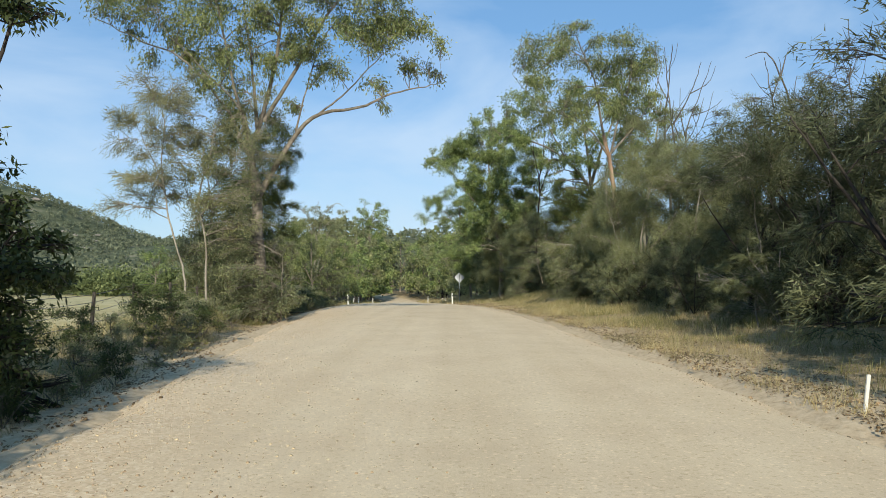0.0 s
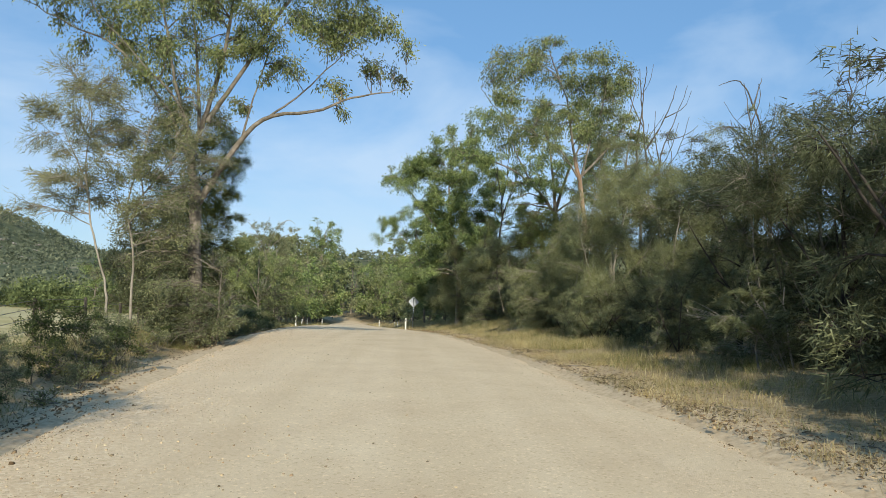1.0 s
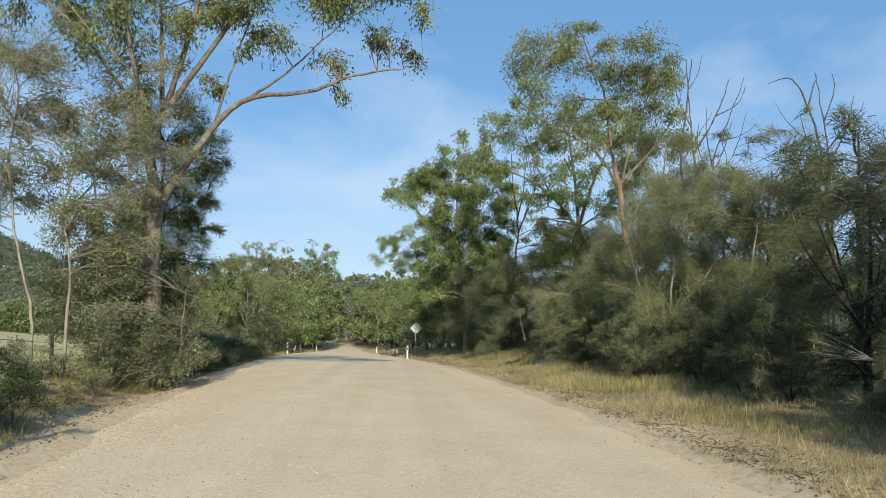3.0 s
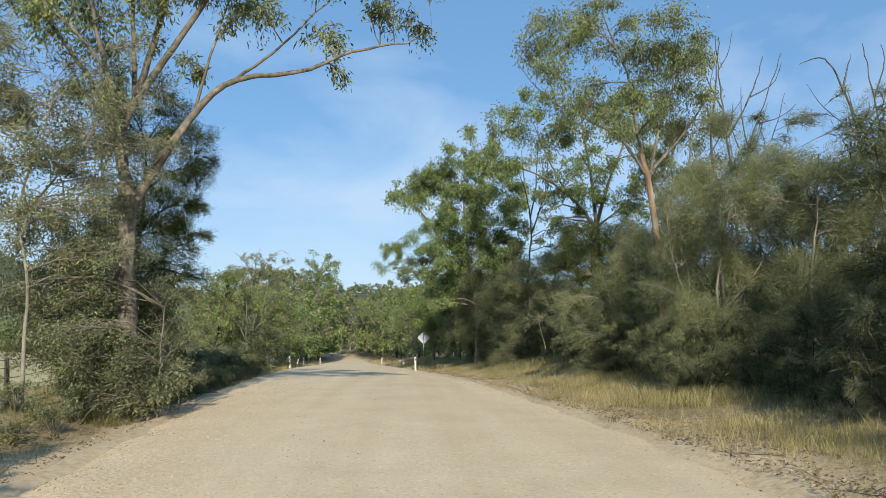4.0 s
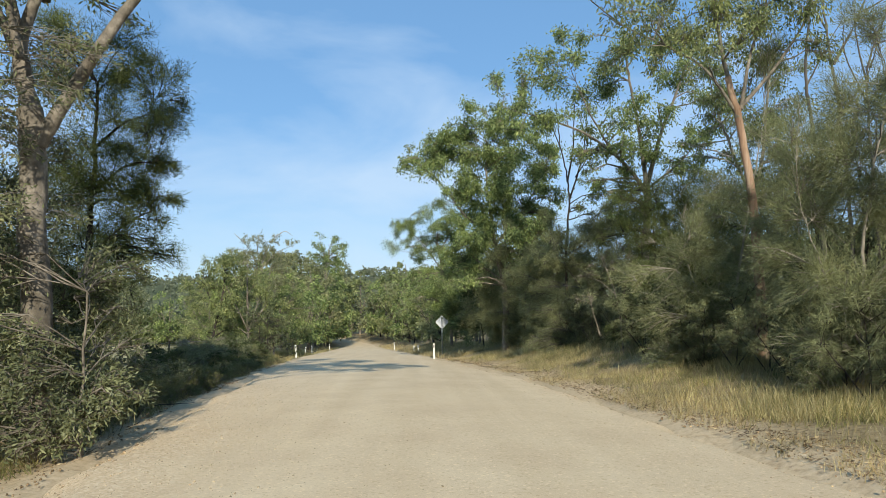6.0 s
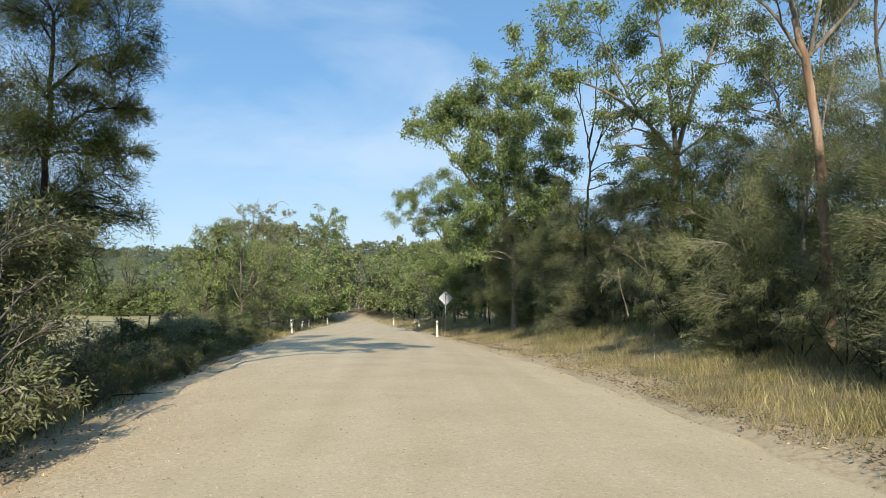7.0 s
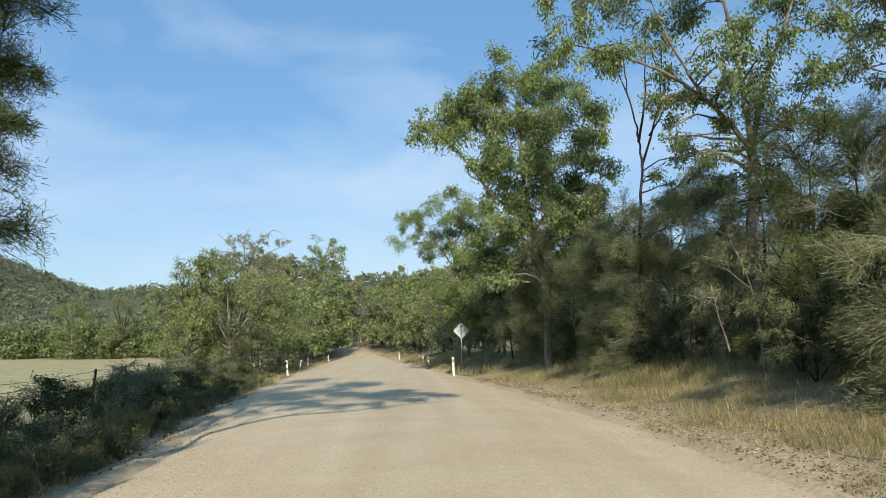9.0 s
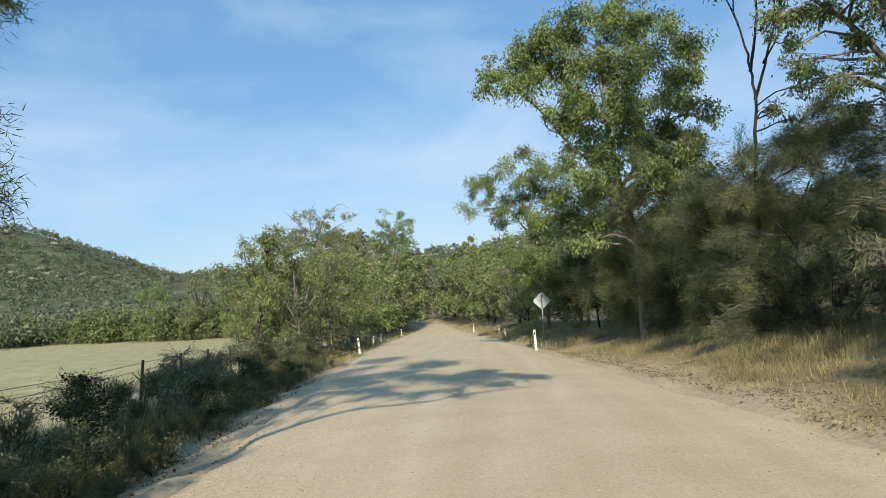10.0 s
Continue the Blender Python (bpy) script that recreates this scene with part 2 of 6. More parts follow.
def plain(name, color, rough=0.6, metal=0.0, grime=0.25):
    m, nt, b = material(name, rough, 0.4)
    n = node(nt, "ShaderNodeTexNoise", Scale=14.0, Detail=5.0)
    link(nt, coords(nt), "Vector", n, "Vector")
    r = ramp(nt, [(0.3, tuple(v * (1 - grime) for v in color)), (0.7, color)])
    link(nt, n, "Fac", r, "Fac")
    link(nt, r, "Color", b, "Base Color")
    b.inputs["Metallic"].default_value = metal
    return m


GROUND, GRAVEL = ground_material(), gravel_material()
STONE = leaf_material("loose_stone", (0.28, 0.19, 0.115), (0.45, 0.335, 0.212), (0.56, 0.445, 0.30), 0.95, 0.0, 0.05)
CLOD = leaf_material("dark_clod", (0.10, 0.066, 0.037), (0.26, 0.18, 0.105), (0.46, 0.34, 0.21), 0.95, 0.0, 0.1)
POST_WHITE = plain("white_post", (0.72, 0.70, 0.62), 0.5, 0.0, 0.18)
POST_MARK = plain("delineator", (0.05, 0.05, 0.05), 0.3, 0.0, 0.1)
SIGN_BACK = plain("weathered_aluminium", (0.55, 0.56, 0.57), 0.6, 0.0, 0.2)
SIGN_POLE = plain("galvanised_steel", (0.34, 0.35, 0.35), 0.5, 0.6, 0.25)
FENCE_WOOD = plain("old_fence_wood", (0.085, 0.07, 0.055), 0.9, 0.0, 0.5)
WIRE = plain("fence_wire", (0.20, 0.19, 0.18), 0.5, 0.6, 0.3)
ROCK = plain("pale_rock", (0.31, 0.285, 0.245), 0.95, 0.0, 0.5)


# ---- mesh helpers ----
def quads(name, verts, faces=None, mat=None, smooth=False, each=4):
    """A mesh of alike faces: verts (n, 3); faces (m, k), or every `each` verts in turn."""
    verts = np.asarray(verts, dtype=np.float32).reshape(-1, 3)
    if faces is None:
        faces = np.arange(len(verts), dtype=np.int32).reshape(-1, each)
    faces = np.asarray(faces, dtype=np.int32)
    k = faces.shape[1]
    me = bpy.data.meshes.new(name)
    me.vertices.add(len(verts))
    me.vertices.foreach_set("co", verts.ravel())
    me.loops.add(faces.size)
    me.loops.foreach_set("vertex_index", faces.ravel())
    me.polygons.add(len(faces))
    me.polygons.foreach_set("loop_start", np.arange(0, faces.size, k, dtype=np.int32))
    if smooth:
        me.polygons.foreach_set("use_smooth", np.ones(len(faces), dtype=bool))
    me.update(calc_edges=True)
    if mat:
        me.materials.append(mat)
    return me


def part(name, me, parent, label=""):
    ob = new(name, me)
    ob.parent = parent
    return tagged(ob, label)


def from_bmesh(name, bm, mat, smooth=False):
    me = bpy.data.meshes.new(name)
    bm.to_mesh(me)
    bm.free()
    me.materials.append(mat)
    if smooth:
        me.polygons.foreach_set("use_smooth", np.ones(len(me.polygons), dtype=bool))
    return me


def spline(points, n):
    """A smooth curve through a few points, as n + 1 places."""
    p = np.asarray(points, dtype=float)
    if len(p) == 2:
        return p[0] + (p[1] - p[0]) * np.linspace(0, 1, n + 1)[:, None]
    p = np.vstack([2 * p[0] - p[1], p, 2 * p[-1] - p[-2]])
    u = np.linspace(0, len(p) - 3 - 1e-6, n + 1)
    k = u.astype(int)
    f = (u - k)[:, None]
    a, b, c, d = p[k], p[k + 1], p[k + 2], p[k + 3]
    return 0.5 * (2 * b + (c - a) * f + (2 * a - 5 * b + 4 * c - d) * f * f + (3 * b - a - 3 * c + d) * f ** 3)


def unit(v):
    return v / np.maximum(np.linalg.norm(v, axis=-1, keepdims=True), 1e-9)


def tubes(lines, sides):
    """Tapered tubes along lines of places (k, 3) with radii (k)."""
    V, F, off = [], [], 0
    ang = np.linspace(0, 2 * np.pi, sides, endpoint=False)
    for p, r in lines:
        t = unit(np.gradient(p, axis=0))
        ref = np.where(np.abs(t[:, 2:3]) > 0.9, np.array([[1.0, 0, 0]]), np.array([[0, 0, 1.0]]))
        a = unit(np.cross(t, ref))
        b = np.cross(t, a)
        ring = p[:, None] + r[:, None, None] * (np.cos(ang)[None, :, None] * a[:, None] + np.sin(ang)[None, :, None] * b[:, None])
        V.append(ring.reshape(-1, 3))
        k = len(p)
        i = np.arange(k - 1)[:, None] * sides
        j = np.arange(sides)[None]
        j2 = (j + 1) % sides
        F.append(np.stack([i + j, i + j2, i + sides + j2, i + sides + j], -1).reshape(-1, 4) + off)
        off += k * sides
    return np.concatenate(V), np.concatenate(F)


def leaves(base, way, length, width, rng):
    """Lance-shaped leaves, one quad each, from their stalks."""
    way = unit(way)
    side = unit(np.cross(way, rng.normal(size=way.shape)))
    mid = base + way * (length * 0.45)[:, None]
    tip = base + way * length[:, None]
    half = side * (width * 0.5)[:, None]
    return np.stack([base, mid + half, tip, mid - half], 1).reshape(-1, 3)


def needles(base, way, length, width, rng):
    """Slender blades, one triangle each, from their stalks."""
    way = unit(way)
    half = unit(np.cross(way, rng.normal(size=way.shape))) * (width * 0.5)[:, None]
    return np.stack([base - half, base + half, base + way * length[:, None]], 1).reshape(-1, 3)


# ---- the lie of the land ----
def soft(v):
    return np.log1p(np.exp(-np.abs(v))) + np.maximum(v, 0)


def smooth01(v):
    v = np.clip(v, 0, 1)
    return v * v * (3 - 2 * v)


def grade(y):
    """The road's height: level past the crest, then down the hill and level again."""
    return -0.55 * soft((y - 26) / 10) + 1.1 * soft((y - 170) / 20)


def bend(y):
    return -0.0035 * np.maximum(y - 160, 0) ** 2


def left_edge(y):
    return -3.2 - 0.09 * np.minimum(y, 72) - 0.052 * np.maximum(y - 72, 0) + bend(y)


def right_edge(y):
    return 4.5 - 0.35 * smooth01((y - 38) / 20) - 0.068 * np.minimum(y, 60) - 0.085 * np.maximum(y - 60, 0) + bend(y)


def fence_x(y):
    return -5.6 - 0.11 * y


def wobble(x, y, s, seed=0.0):
    """A smooth uneven field about -1 to 1, of waves some 6 / s metres long."""
    rng = np.random.default_rng(int(seed * 10) + 17)
    total = 0.0
    for _ in range(7):
        a, k, ph = rng.uniform(0, 6.28), s * rng.uniform(0.45, 1.7), rng.uniform(0, 6.28)
        total = total + np.sin((x * math.cos(a) + y * math.sin(a)) * k + ph)
    return total / 3.6


def bump(x, y, cx, cy, rx, ry):
    return np.exp(-((x - cx) / rx) ** 2 - ((y - cy) / ry) ** 2)


def hills(x, y):
    far = smooth01((y - 260) / 200)
    h = 73 * bump(x, y, -400, 630, 90, 190) + 15 * bump(x, y, -300, 620, 70, 150)
    h += 31 * smooth01((y - 330) / 170) * (0.8 + 0.2 * wobble(x, y, 0.02)) * np.exp(-((x + 70) / 190) ** 2)
    h += 45 * smooth01((x - 60) / 200) * smooth01((y - 120) / 250)
    return h * (0.93 + 0.07 * wobble(x, y, 0.03, 1.0)) * np.maximum(far, smooth01((x - 60) / 200))


def land(x, y):
    """Height of the ground sheet beside the road."""
    z = grade(y)
    sl, sr = left_edge(y) - x, x - right_edge(y)
    bank = 0.35 + 0.65 * smooth01((y - 26) / 12)
    z = z + np.where(sl > 0, -0.16 * smooth01(sl / 0.9) + 0.42 * smooth01((sl - 0.9) / 2.2), 0)
    z = z + np.where(sr > 0, 0.03 + bank * 0.9 * smooth01((sr - 0.6) / 4.5) + 0.02 * np.clip(sr - 5, 0, 60), 0)
    out = np.maximum(np.maximum(sl, sr), 0)
    z = z + 0.05 * smooth01(out / 0.6) * wobble(x, y, 2.3) + 0.10 * smooth01((out - 1) / 4) * wobble(x, y, 0.6, 0.7)
    z = np.where((sl <= 0) & (sr <= 0), z - 0.10, z)
    return z + hills(x, y)


def land1(x, y):
    return float(land(np.array(float(x)), np.array(float(y))))


def sheet():
    xs = np.concatenate([-np.geomspace(900, 22, 44), np.arange(-20, 22.01, 0.4), np.geomspace(24, 900, 40)])
    ys = np.concatenate([np.arange(-60, 2, 4.0), np.arange(2, 75, 0.5), np.geomspace(75.5, 1500, 105)])
    X, Y = np.meshgrid(xs, ys)
    Z = land(X, Y)
    V = np.stack([X, Y, Z], -1).reshape(-1, 3)
    nx, ny = len(xs), len(ys)
    i = (np.arange(ny - 1)[:, None] * nx + np.arange(nx - 1)[None]).ravel()
    me = quads("ground", V, np.stack([i, i + 1, i + 1 + nx, i + nx], -1), GROUND, True)
    att = me.color_attributes.new("zone", "FLOAT_COLOR", "POINT")
    sl = left_edge(Y) - X
    field = smooth01((fence_x(Y) + 1.0 - X) / 1.6)
    hill = smooth01((hills(X, Y) - 1.5) / 4)
    out = np.maximum(left_edge(Y) - X, X - right_edge(Y))
    scree = (1 - smooth01((out - 0.5 + 0.45 * wobble(X, Y, 1.7, 0.4)) / 1.3)) * 0.9
    rgba = np.stack([field, scree, hill, np.ones_like(X)], -1).astype(np.float32)
    att.data.foreach_set("color", rgba.ravel())
    return tagged(new("ground", me), "dry sloping ground with leaf litter, paddock grass and wooded hills", "ground", kind="structure")


sheet()


def road_sides(y):
    """Where the gravel ends on either side, unevenly."""
    lo = left_edge(y) - 0.25 + 0.24 * wobble(y * 0.0, y, 1.1) + 0.12 * wobble(y * 0.0 + 3, y, 4.1)
    hi = right_edge(y) + 0.20 + 0.15 * wobble(y * 0.0 + 9, y, 0.9) + 0.08 * wobble(y * 0.0 + 5, y, 4.7)
    return lo, hi


def road_height(x, y):
    lo, hi = road_sides(y)
    edge = np.maximum(np.minimum(x - lo, hi - x), 0)
    return grade(y) + 0.05 - 0.20 * (1 - smooth01(edge / 0.75)) + 0.07 * smooth01(edge / 3.0) + 0.006 * wobble(x, y, 0.8)


def road_sheet():
    us = np.linspace(0, 1, 61)
    ys = np.concatenate([np.arange(-60, 4, 2.0), np.arange(4, 80, 0.3), np.geomspace(80.4, 330, 80)])
    U, Y = np.meshgrid(us, ys)
    lo, hi = road_sides(Y)
    X = lo + (hi - lo) * U
    Z = road_height(X, Y)
    V = np.stack([X, Y, Z], -1).reshape(-1, 3)
    nx, ny = len(us), len(ys)
    i = (np.arange(ny - 1)[:, None] * nx + np.arange(nx - 1)[None]).ravel()
    me = quads("road", V, np.stack([i, i + 1, i + 1 + nx, i + nx], -1), GRAVEL, True)
    patch = wobble(X, Y, 1.3, 0.6)
    left = 0.52 * (1 - smooth01((X - lo - 0.5 - 0.5 * patch) / 2.6))
    right = 0.5 * (1 - smooth01((hi - X - 0.1 - 0.3 * patch) / 0.9))
    rgba = np.stack([np.maximum(left, right), left * 0, left * 0, left * 0 + 1], -1).astype(np.float32)
    me.color_attributes.new("margin", "FLOAT_COLOR", "POINT").data.foreach_set("color", rgba.ravel())
    return tagged(new("road", me), "wide pale compacted gravel road running downhill", "road", kind="structure")


road_sheet()


# ---- trees and shrubs ----
class Plant:
    """Gathers limbs and leaves in world places and links them as one thing at its base."""

    def __init__(self, seed):
        self.rng = np.random.default_rng(seed)
        self.nodes, self.radii, self.limbs, self.twigs, self.leaf = [], [], [], [], []

    def limb(self, points, r0, r1, wob=0.02, n=None):
        p = np.asarray(points, dtype=float)
        length = np.linalg.norm(np.diff(p, axis=0), axis=1).sum()
        n = n or int(np.clip(length / 0.3, 4, 40))
        c = spline(p, n)
        c[1:] += self.rng.normal(size=(n, 3)) * wob * np.linspace(0.3, 1, n)[:, None]
        r = r0 + (r1 - r0) * np.linspace(0, 1, n + 1) ** 0.62
        self.nodes.append(c[1:])
        self.radii.append(r[1:])
        self.limbs.append((c, r))
        return c

    def attach(self, c, rise=0.8):
        n, r = np.concatenate(self.nodes), np.concatenate(self.radii)
        d = n - c
        cost = np.linalg.norm(d, axis=1) + rise * np.maximum(0, d[:, 2] + 0.1) * 1.5
        k = int(np.argmin(cost))
        return n[k], r[k]

    def clump(self, c, R, style, density=1.0, flat=0.75):
        rng = self.rng
        c = np.asarray(c, dtype=float)
        a, ra = self.attach(c)
        gap = np.linalg.norm(c - a)
        r0 = min(ra * 0.75, 0.016 + 0.02 * gap + 0.01 * R)
        mid = (a + c) / 2 + np.array([0, 0, 0.12 * gap]) + rng.normal(size=3) * 0.08 * gap
        n = int(np.clip(gap / 0.3, 3, 10))
        line = spline([a, mid, c], n)
        line[1:] += rng.normal(size=(n, 3)) * 0.025
        self.twigs.append((line, np.linspace(r0, 0.006, n + 1)))
        out = unit(c - a)
        form = rng.uniform(0.65, 1.35, 3) * np.array([1, 1, flat])
        tips = []
        m = style.get("tips") or int(np.clip(12 + 9 * R, 10, 26))
        for _ in range(m):
            s = line[int(rng.integers(max(1, n // 2), n + 1))]
            d = unit(rng.normal(size=3) + 0.35 * out)
            e = c + d * R * form * rng.uniform(0.3, 1.1)
            k = (s + e) / 2 + np.array([0, 0, 0.1 * R]) + rng.normal(size=3) * 0.06 * R
            tw = spline([s, k, e], 4)
            self.twigs.append((tw[::4 // style.get("segs", 4)], np.linspace(0.010, 0.003, style.get("segs", 4) + 1)))
            tips.append((tw, unit(e - s)))
        self.each = 3 if style.get("needle") else 4
        count = int(density * style["count"] * R * R * rng.uniform(0.7, 1.25))
        pick = rng.integers(0, m, count)
        u = np.clip(rng.beta(2.2, 1.0, count), 0, 0.999) * 4
        T = np.array([t for t, _ in tips])
        D = np.array([d for _, d in tips])
        k = u.astype(int)
        f = (u - k)[:, None]
        at = T[pick, k] * (1 - f) + T[pick, k + 1] * f
        at = at + rng.normal(size=(count, 3)) * style["spread"] * max(R, 0.3)
        way = D[pick] * style["along"] + rng.normal(size=(count, 3)) * style["loose"] + np.array([0, 0, -style["droop"]])
        length = style["length"] * rng.uniform(0.6, 1.25, count)
        self.leaf.append((needles if style.get("needle") else leaves)(at, way, length, style["width"] * rng.uniform(0.7, 1.3, count), rng))

    def mass(self, clumps, style, density=1.0, flat=0.75, extra=2, swell=1.1, deep=1.3):
        """Clumps, each with a few smaller ones round it, so that the crown has depth."""
        rng = self.rng
        for x, y, z, r in clumps:
            c, r = np.array([x, y, z]), r * swell
            self.clump(c, r, style, density, flat)
            for _ in range(extra):
                o = rng.normal(size=3) * np.array([0.85, deep, 0.75]) * r
                self.clump(c + o, r * rng.uniform(0.6, 0.95), style, density, flat)

    def finish(self, name, bark, leaf_mat, label, category, group="", base=None, trunk_label="", crown_label="", sides=10, limb_bark=None):
        base = np.asarray(base if base is not None else self.limbs[0][0][0], dtype=float)
        top = new(name)
        top.location = base
        tagged(top, label, category, group)
        for k, (c, r) in enumerate(self.limbs):
            V, F = tubes([(c - base, r)], sides if r[0] > 0.05 else 6)
            part("trunk" if k == 0 else "limb", quads("trunk" if k == 0 else "limb", V, F, bark if k == 0 else limb_bark or bark, True), top, trunk_label if k == 0 else "")
        if self.twigs:
            V, F = tubes([(c - base, r) for c, r in self.twigs], 3)
            tagged(part("branchwork", quads("branchwork", V, F, limb_bark or bark, True), top), kind="stuff")
        if self.leaf:
            tagged(part("crown", quads("crown", np.concatenate(self.leaf) - base, None, leaf_mat, False, self.each), top, crown_label), kind="stuff")
        return top


GUM = dict(count=1350, length=0.135, width=0.038, spread=0.19, along=0.35, loose=0.55, droop=0.75)
GUM_MID = dict(tips=12, segs=2, count=860, length=0.155, width=0.05, spread=0.17, along=0.35, loose=0.6, droop=0.65)
SHEOAK = dict(needle=1, tips=22, count=5200, length=0.135, width=0.0105, spread=0.145, along=0.85, loose=0.36, droop=0.0)
SHEOAK_SOFT = dict(needle=1, tips=18, count=4200, length=0.13, width=0.0125, spread=0.16, along=0.6, loose=0.5, droop=0.0)
SHEOAK_FINE = dict(needle=1, tips=16, count=3400, length=0.19, width=0.0145, spread=0.17, along=0.65, loose=0.45, droop=-0.05)
FOXTAIL = dict(needle=1, tips=9, count=11000, length=0.17, width=0.010, spread=0.05, along=0.9, loose=0.35, droop=0.5)
WATTLE = dict(count=2500, length=0.095, width=0.025, spread=0.15, along=0.5, loose=0.7, droop=0.15)
BROAD = dict(count=1500, length=0.12, width=0.04, spread=0.13, along=0.4, loose=0.7, droop=0.5)
WISP = dict(needle=1, count=700, length=0.22, width=0.018, spread=0.13, along=0.9, loose=0.5, droop=0.2)


def foot(x, y, sink=0.12):
    return (x, y, land1(x, y) - sink)


FAR = dict(tips=5, segs=1, count=115, length=0.31, width=0.145, spread=0.18, along=0.4, loose=0.7, droop=0.35)
FINE = dict(tips=8, segs=1, count=360, length=0.17, width=0.066, spread=0.14, along=0.4, loose=0.65, droop=0.5)


# ---- trees left of the road ----

# tall spreading gum tree with grey bark and olive leaves
p = Plant(11)
p.limb([foot(-6.55, 25.5), (-6.55, 25.5, 1.45), (-6.63, 25.5, 3.07), (-6.67, 25.5, 4.38)], 0.24, 0.17)
p.limb([(-6.57, 25.5, 3.89), (-6.23, 25.5, 4.46), (-5.4, 25.5, 5.8), (-4.54, 25.5, 6.61), (-3.18, 25.5, 6.82), (-2.1, 25.5, 7.28), (-1.01, 25.5, 7.5), (-0.36, 25.5, 7.68)], 0.135, 0.008)
p.limb([(-6.67, 25.5, 4.38), (-6.86, 25.5, 5.22), (-6.46, 25.5, 6.56), (-5.97, 25.5, 8.63), (-5.74, 25.5, 10.91), (-5.65, 25.5, 13.08)], 0.13, 0.03)
p.limb([(-6.73, 25.5, 4.72), (-7.05, 25.5, 6.23), (-7.52, 25.5, 7.93), (-7.93, 25.5, 10.02), (-8.52, 25.5, 12.33)], 0.09, 0.02)
p.limb([(-6.85, 25.5, 5.05), (-7.64, 25.5, 6.73), (-9.19, 25.5, 8.53), (-10.54, 25.5, 9.13), (-12.23, 25.5, 10.0)], 0.07, 0.012)
p.limb([(-6.4, 25.5, 6.39), (-5.29, 25.5, 8.19), (-4.23, 25.5, 10.04), (-3.23, 25.5, 11.29), (-2.56, 25.5, 12.75)], 0.085, 0.02)
p.limb([(-5.32, 25.5, 5.97), (-5.02, 25.5, 7.24), (-4.55, 25.5, 8.8), (-3.89, 25.5, 9.86)], 0.04, 0.01)
p.limb([(-6.65, 25.1, 4.99), (-6.93, 24.7, 6.55), (-8.15, 24.3, 7.91), (-9.41, 24.0, 9.27)], 0.06, 0.012)
p.limb([(-6.75, 26.0, 6.16), (-7.07, 26.5, 8.4), (-7.43, 26.9, 10.56), (-7.83, 27.1, 12.73)], 0.07, 0.015)
p.limb([(-4.51, 25.5, 6.63), (-3.52, 25.5, 7.42), (-2.36, 25.5, 8.63), (-1.0, 25.5, 9.52)], 0.04, 0.008)
p.mass([
    (-10.18, 24.61, 10.0, 0.71), (-9.46, 25.5, 10.89, 0.91), (-7.88, 25.74, 11.18, 1.0), (-5.98, 24.37, 10.94, 0.86),
    (-4.59, 24.66, 10.74, 0.87), (-3.37, 26.53, 11.93, 1.04), (-1.79, 24.47, 10.16, 0.71), (-0.98, 24.61, 9.28, 0.55),
    (-0.6, 26.58, 8.16, 0.45), (-2.38, 25.79, 7.53, 0.47), (-2.5, 25.19, 8.88, 0.73), (-3.64, 25.53, 9.7, 0.69),
    (-4.1, 25.89, 8.31, 0.6), (-8.21, 24.96, 9.47, 0.8), (-6.5, 24.63, 9.69, 0.79), (-10.03, 26.19, 9.91, 0.65),
    (-11.82, 25.91, 10.87, 0.76), (-5.6, 25.53, 7.0, 0.36), (-6.18, 26.26, 6.47, 0.31), (-8.58, 25.62, 12.93, 1.16),
], GUM, 0.85, 0.75, 2, 1.1, 1.3)
p.mass([
    (-6.3, 26.65, 13.87, 1.39), (-3.65, 24.79, 12.55, 1.12), (-7.26, 25.63, 9.01, 0.66), (-1.85, 25.46, 9.5, 0.59),
    (-1.49, 25.15, 8.27, 0.36), (-11.18, 25.72, 10.08, 0.6), (-5.1, 24.86, 9.61, 0.64), (-9.15, 26.23, 8.85, 0.65),
    (-8.18, 26.38, 8.9, 0.72), (-6.67, 24.61, 7.59, 0.57), (-6.11, 25.42, 8.43, 0.56), (-5.1, 24.97, 8.54, 0.58),
    (-4.36, 24.5, 8.64, 0.57), (-7.81, 26.45, 7.58, 0.62), (-8.27, 25.33, 7.54, 0.59), (-2.94, 24.65, 9.97, 0.63),
    (-4.49, 25.92, 10.56, 0.67), (-5.58, 24.79, 10.1, 0.72),
], GUM, 0.85, 0.75, 2, 1.1, 1.3)
p.finish("gum_tree", BARK, EUC, "tall spreading gum tree with grey bark and olive leaves", "tree", "", trunk_label="")

# thin pale-barked sapling with wispy yellowish foliage
p = Plant(12)
p.limb([foot(-8.5, 23.8), (-8.5, 23.8, 1.05), (-8.76, 23.8, 2.08), (-9.07, 23.8, 3.28), (-9.26, 23.8, 4.79), (-9.19, 23.8, 6.34), (-9.77, 23.8, 7.52)], 0.05, 0.01)
p.limb([(-9.2, 23.8, 4.18), (-9.73, 23.8, 5.26), (-10.15, 23.8, 6.18)], 0.025, 0.006)
p.mass([
    (-9.7, 23.5, 7.27, 0.6), (-9.44, 24.34, 6.79, 0.56), (-10.04, 23.43, 6.1, 0.54), (-9.29, 23.42, 5.79, 0.6),
    (-9.78, 23.62, 4.92, 0.6), (-10.26, 23.48, 4.3, 0.45), (-9.61, 24.0, 4.06, 0.69), (-8.48, 23.34, 4.72, 0.6),
    (-9.12, 24.28, 3.78, 0.56), (-10.3, 24.23, 3.78, 0.47), (-8.9, 23.6, 6.6, 0.6), (-8.3, 23.9, 5.6, 0.6), (-10.7, 24.0, 5.4, 0.5),
], WISP, 1.4, 0.85, 2, 1.1, 1.3)
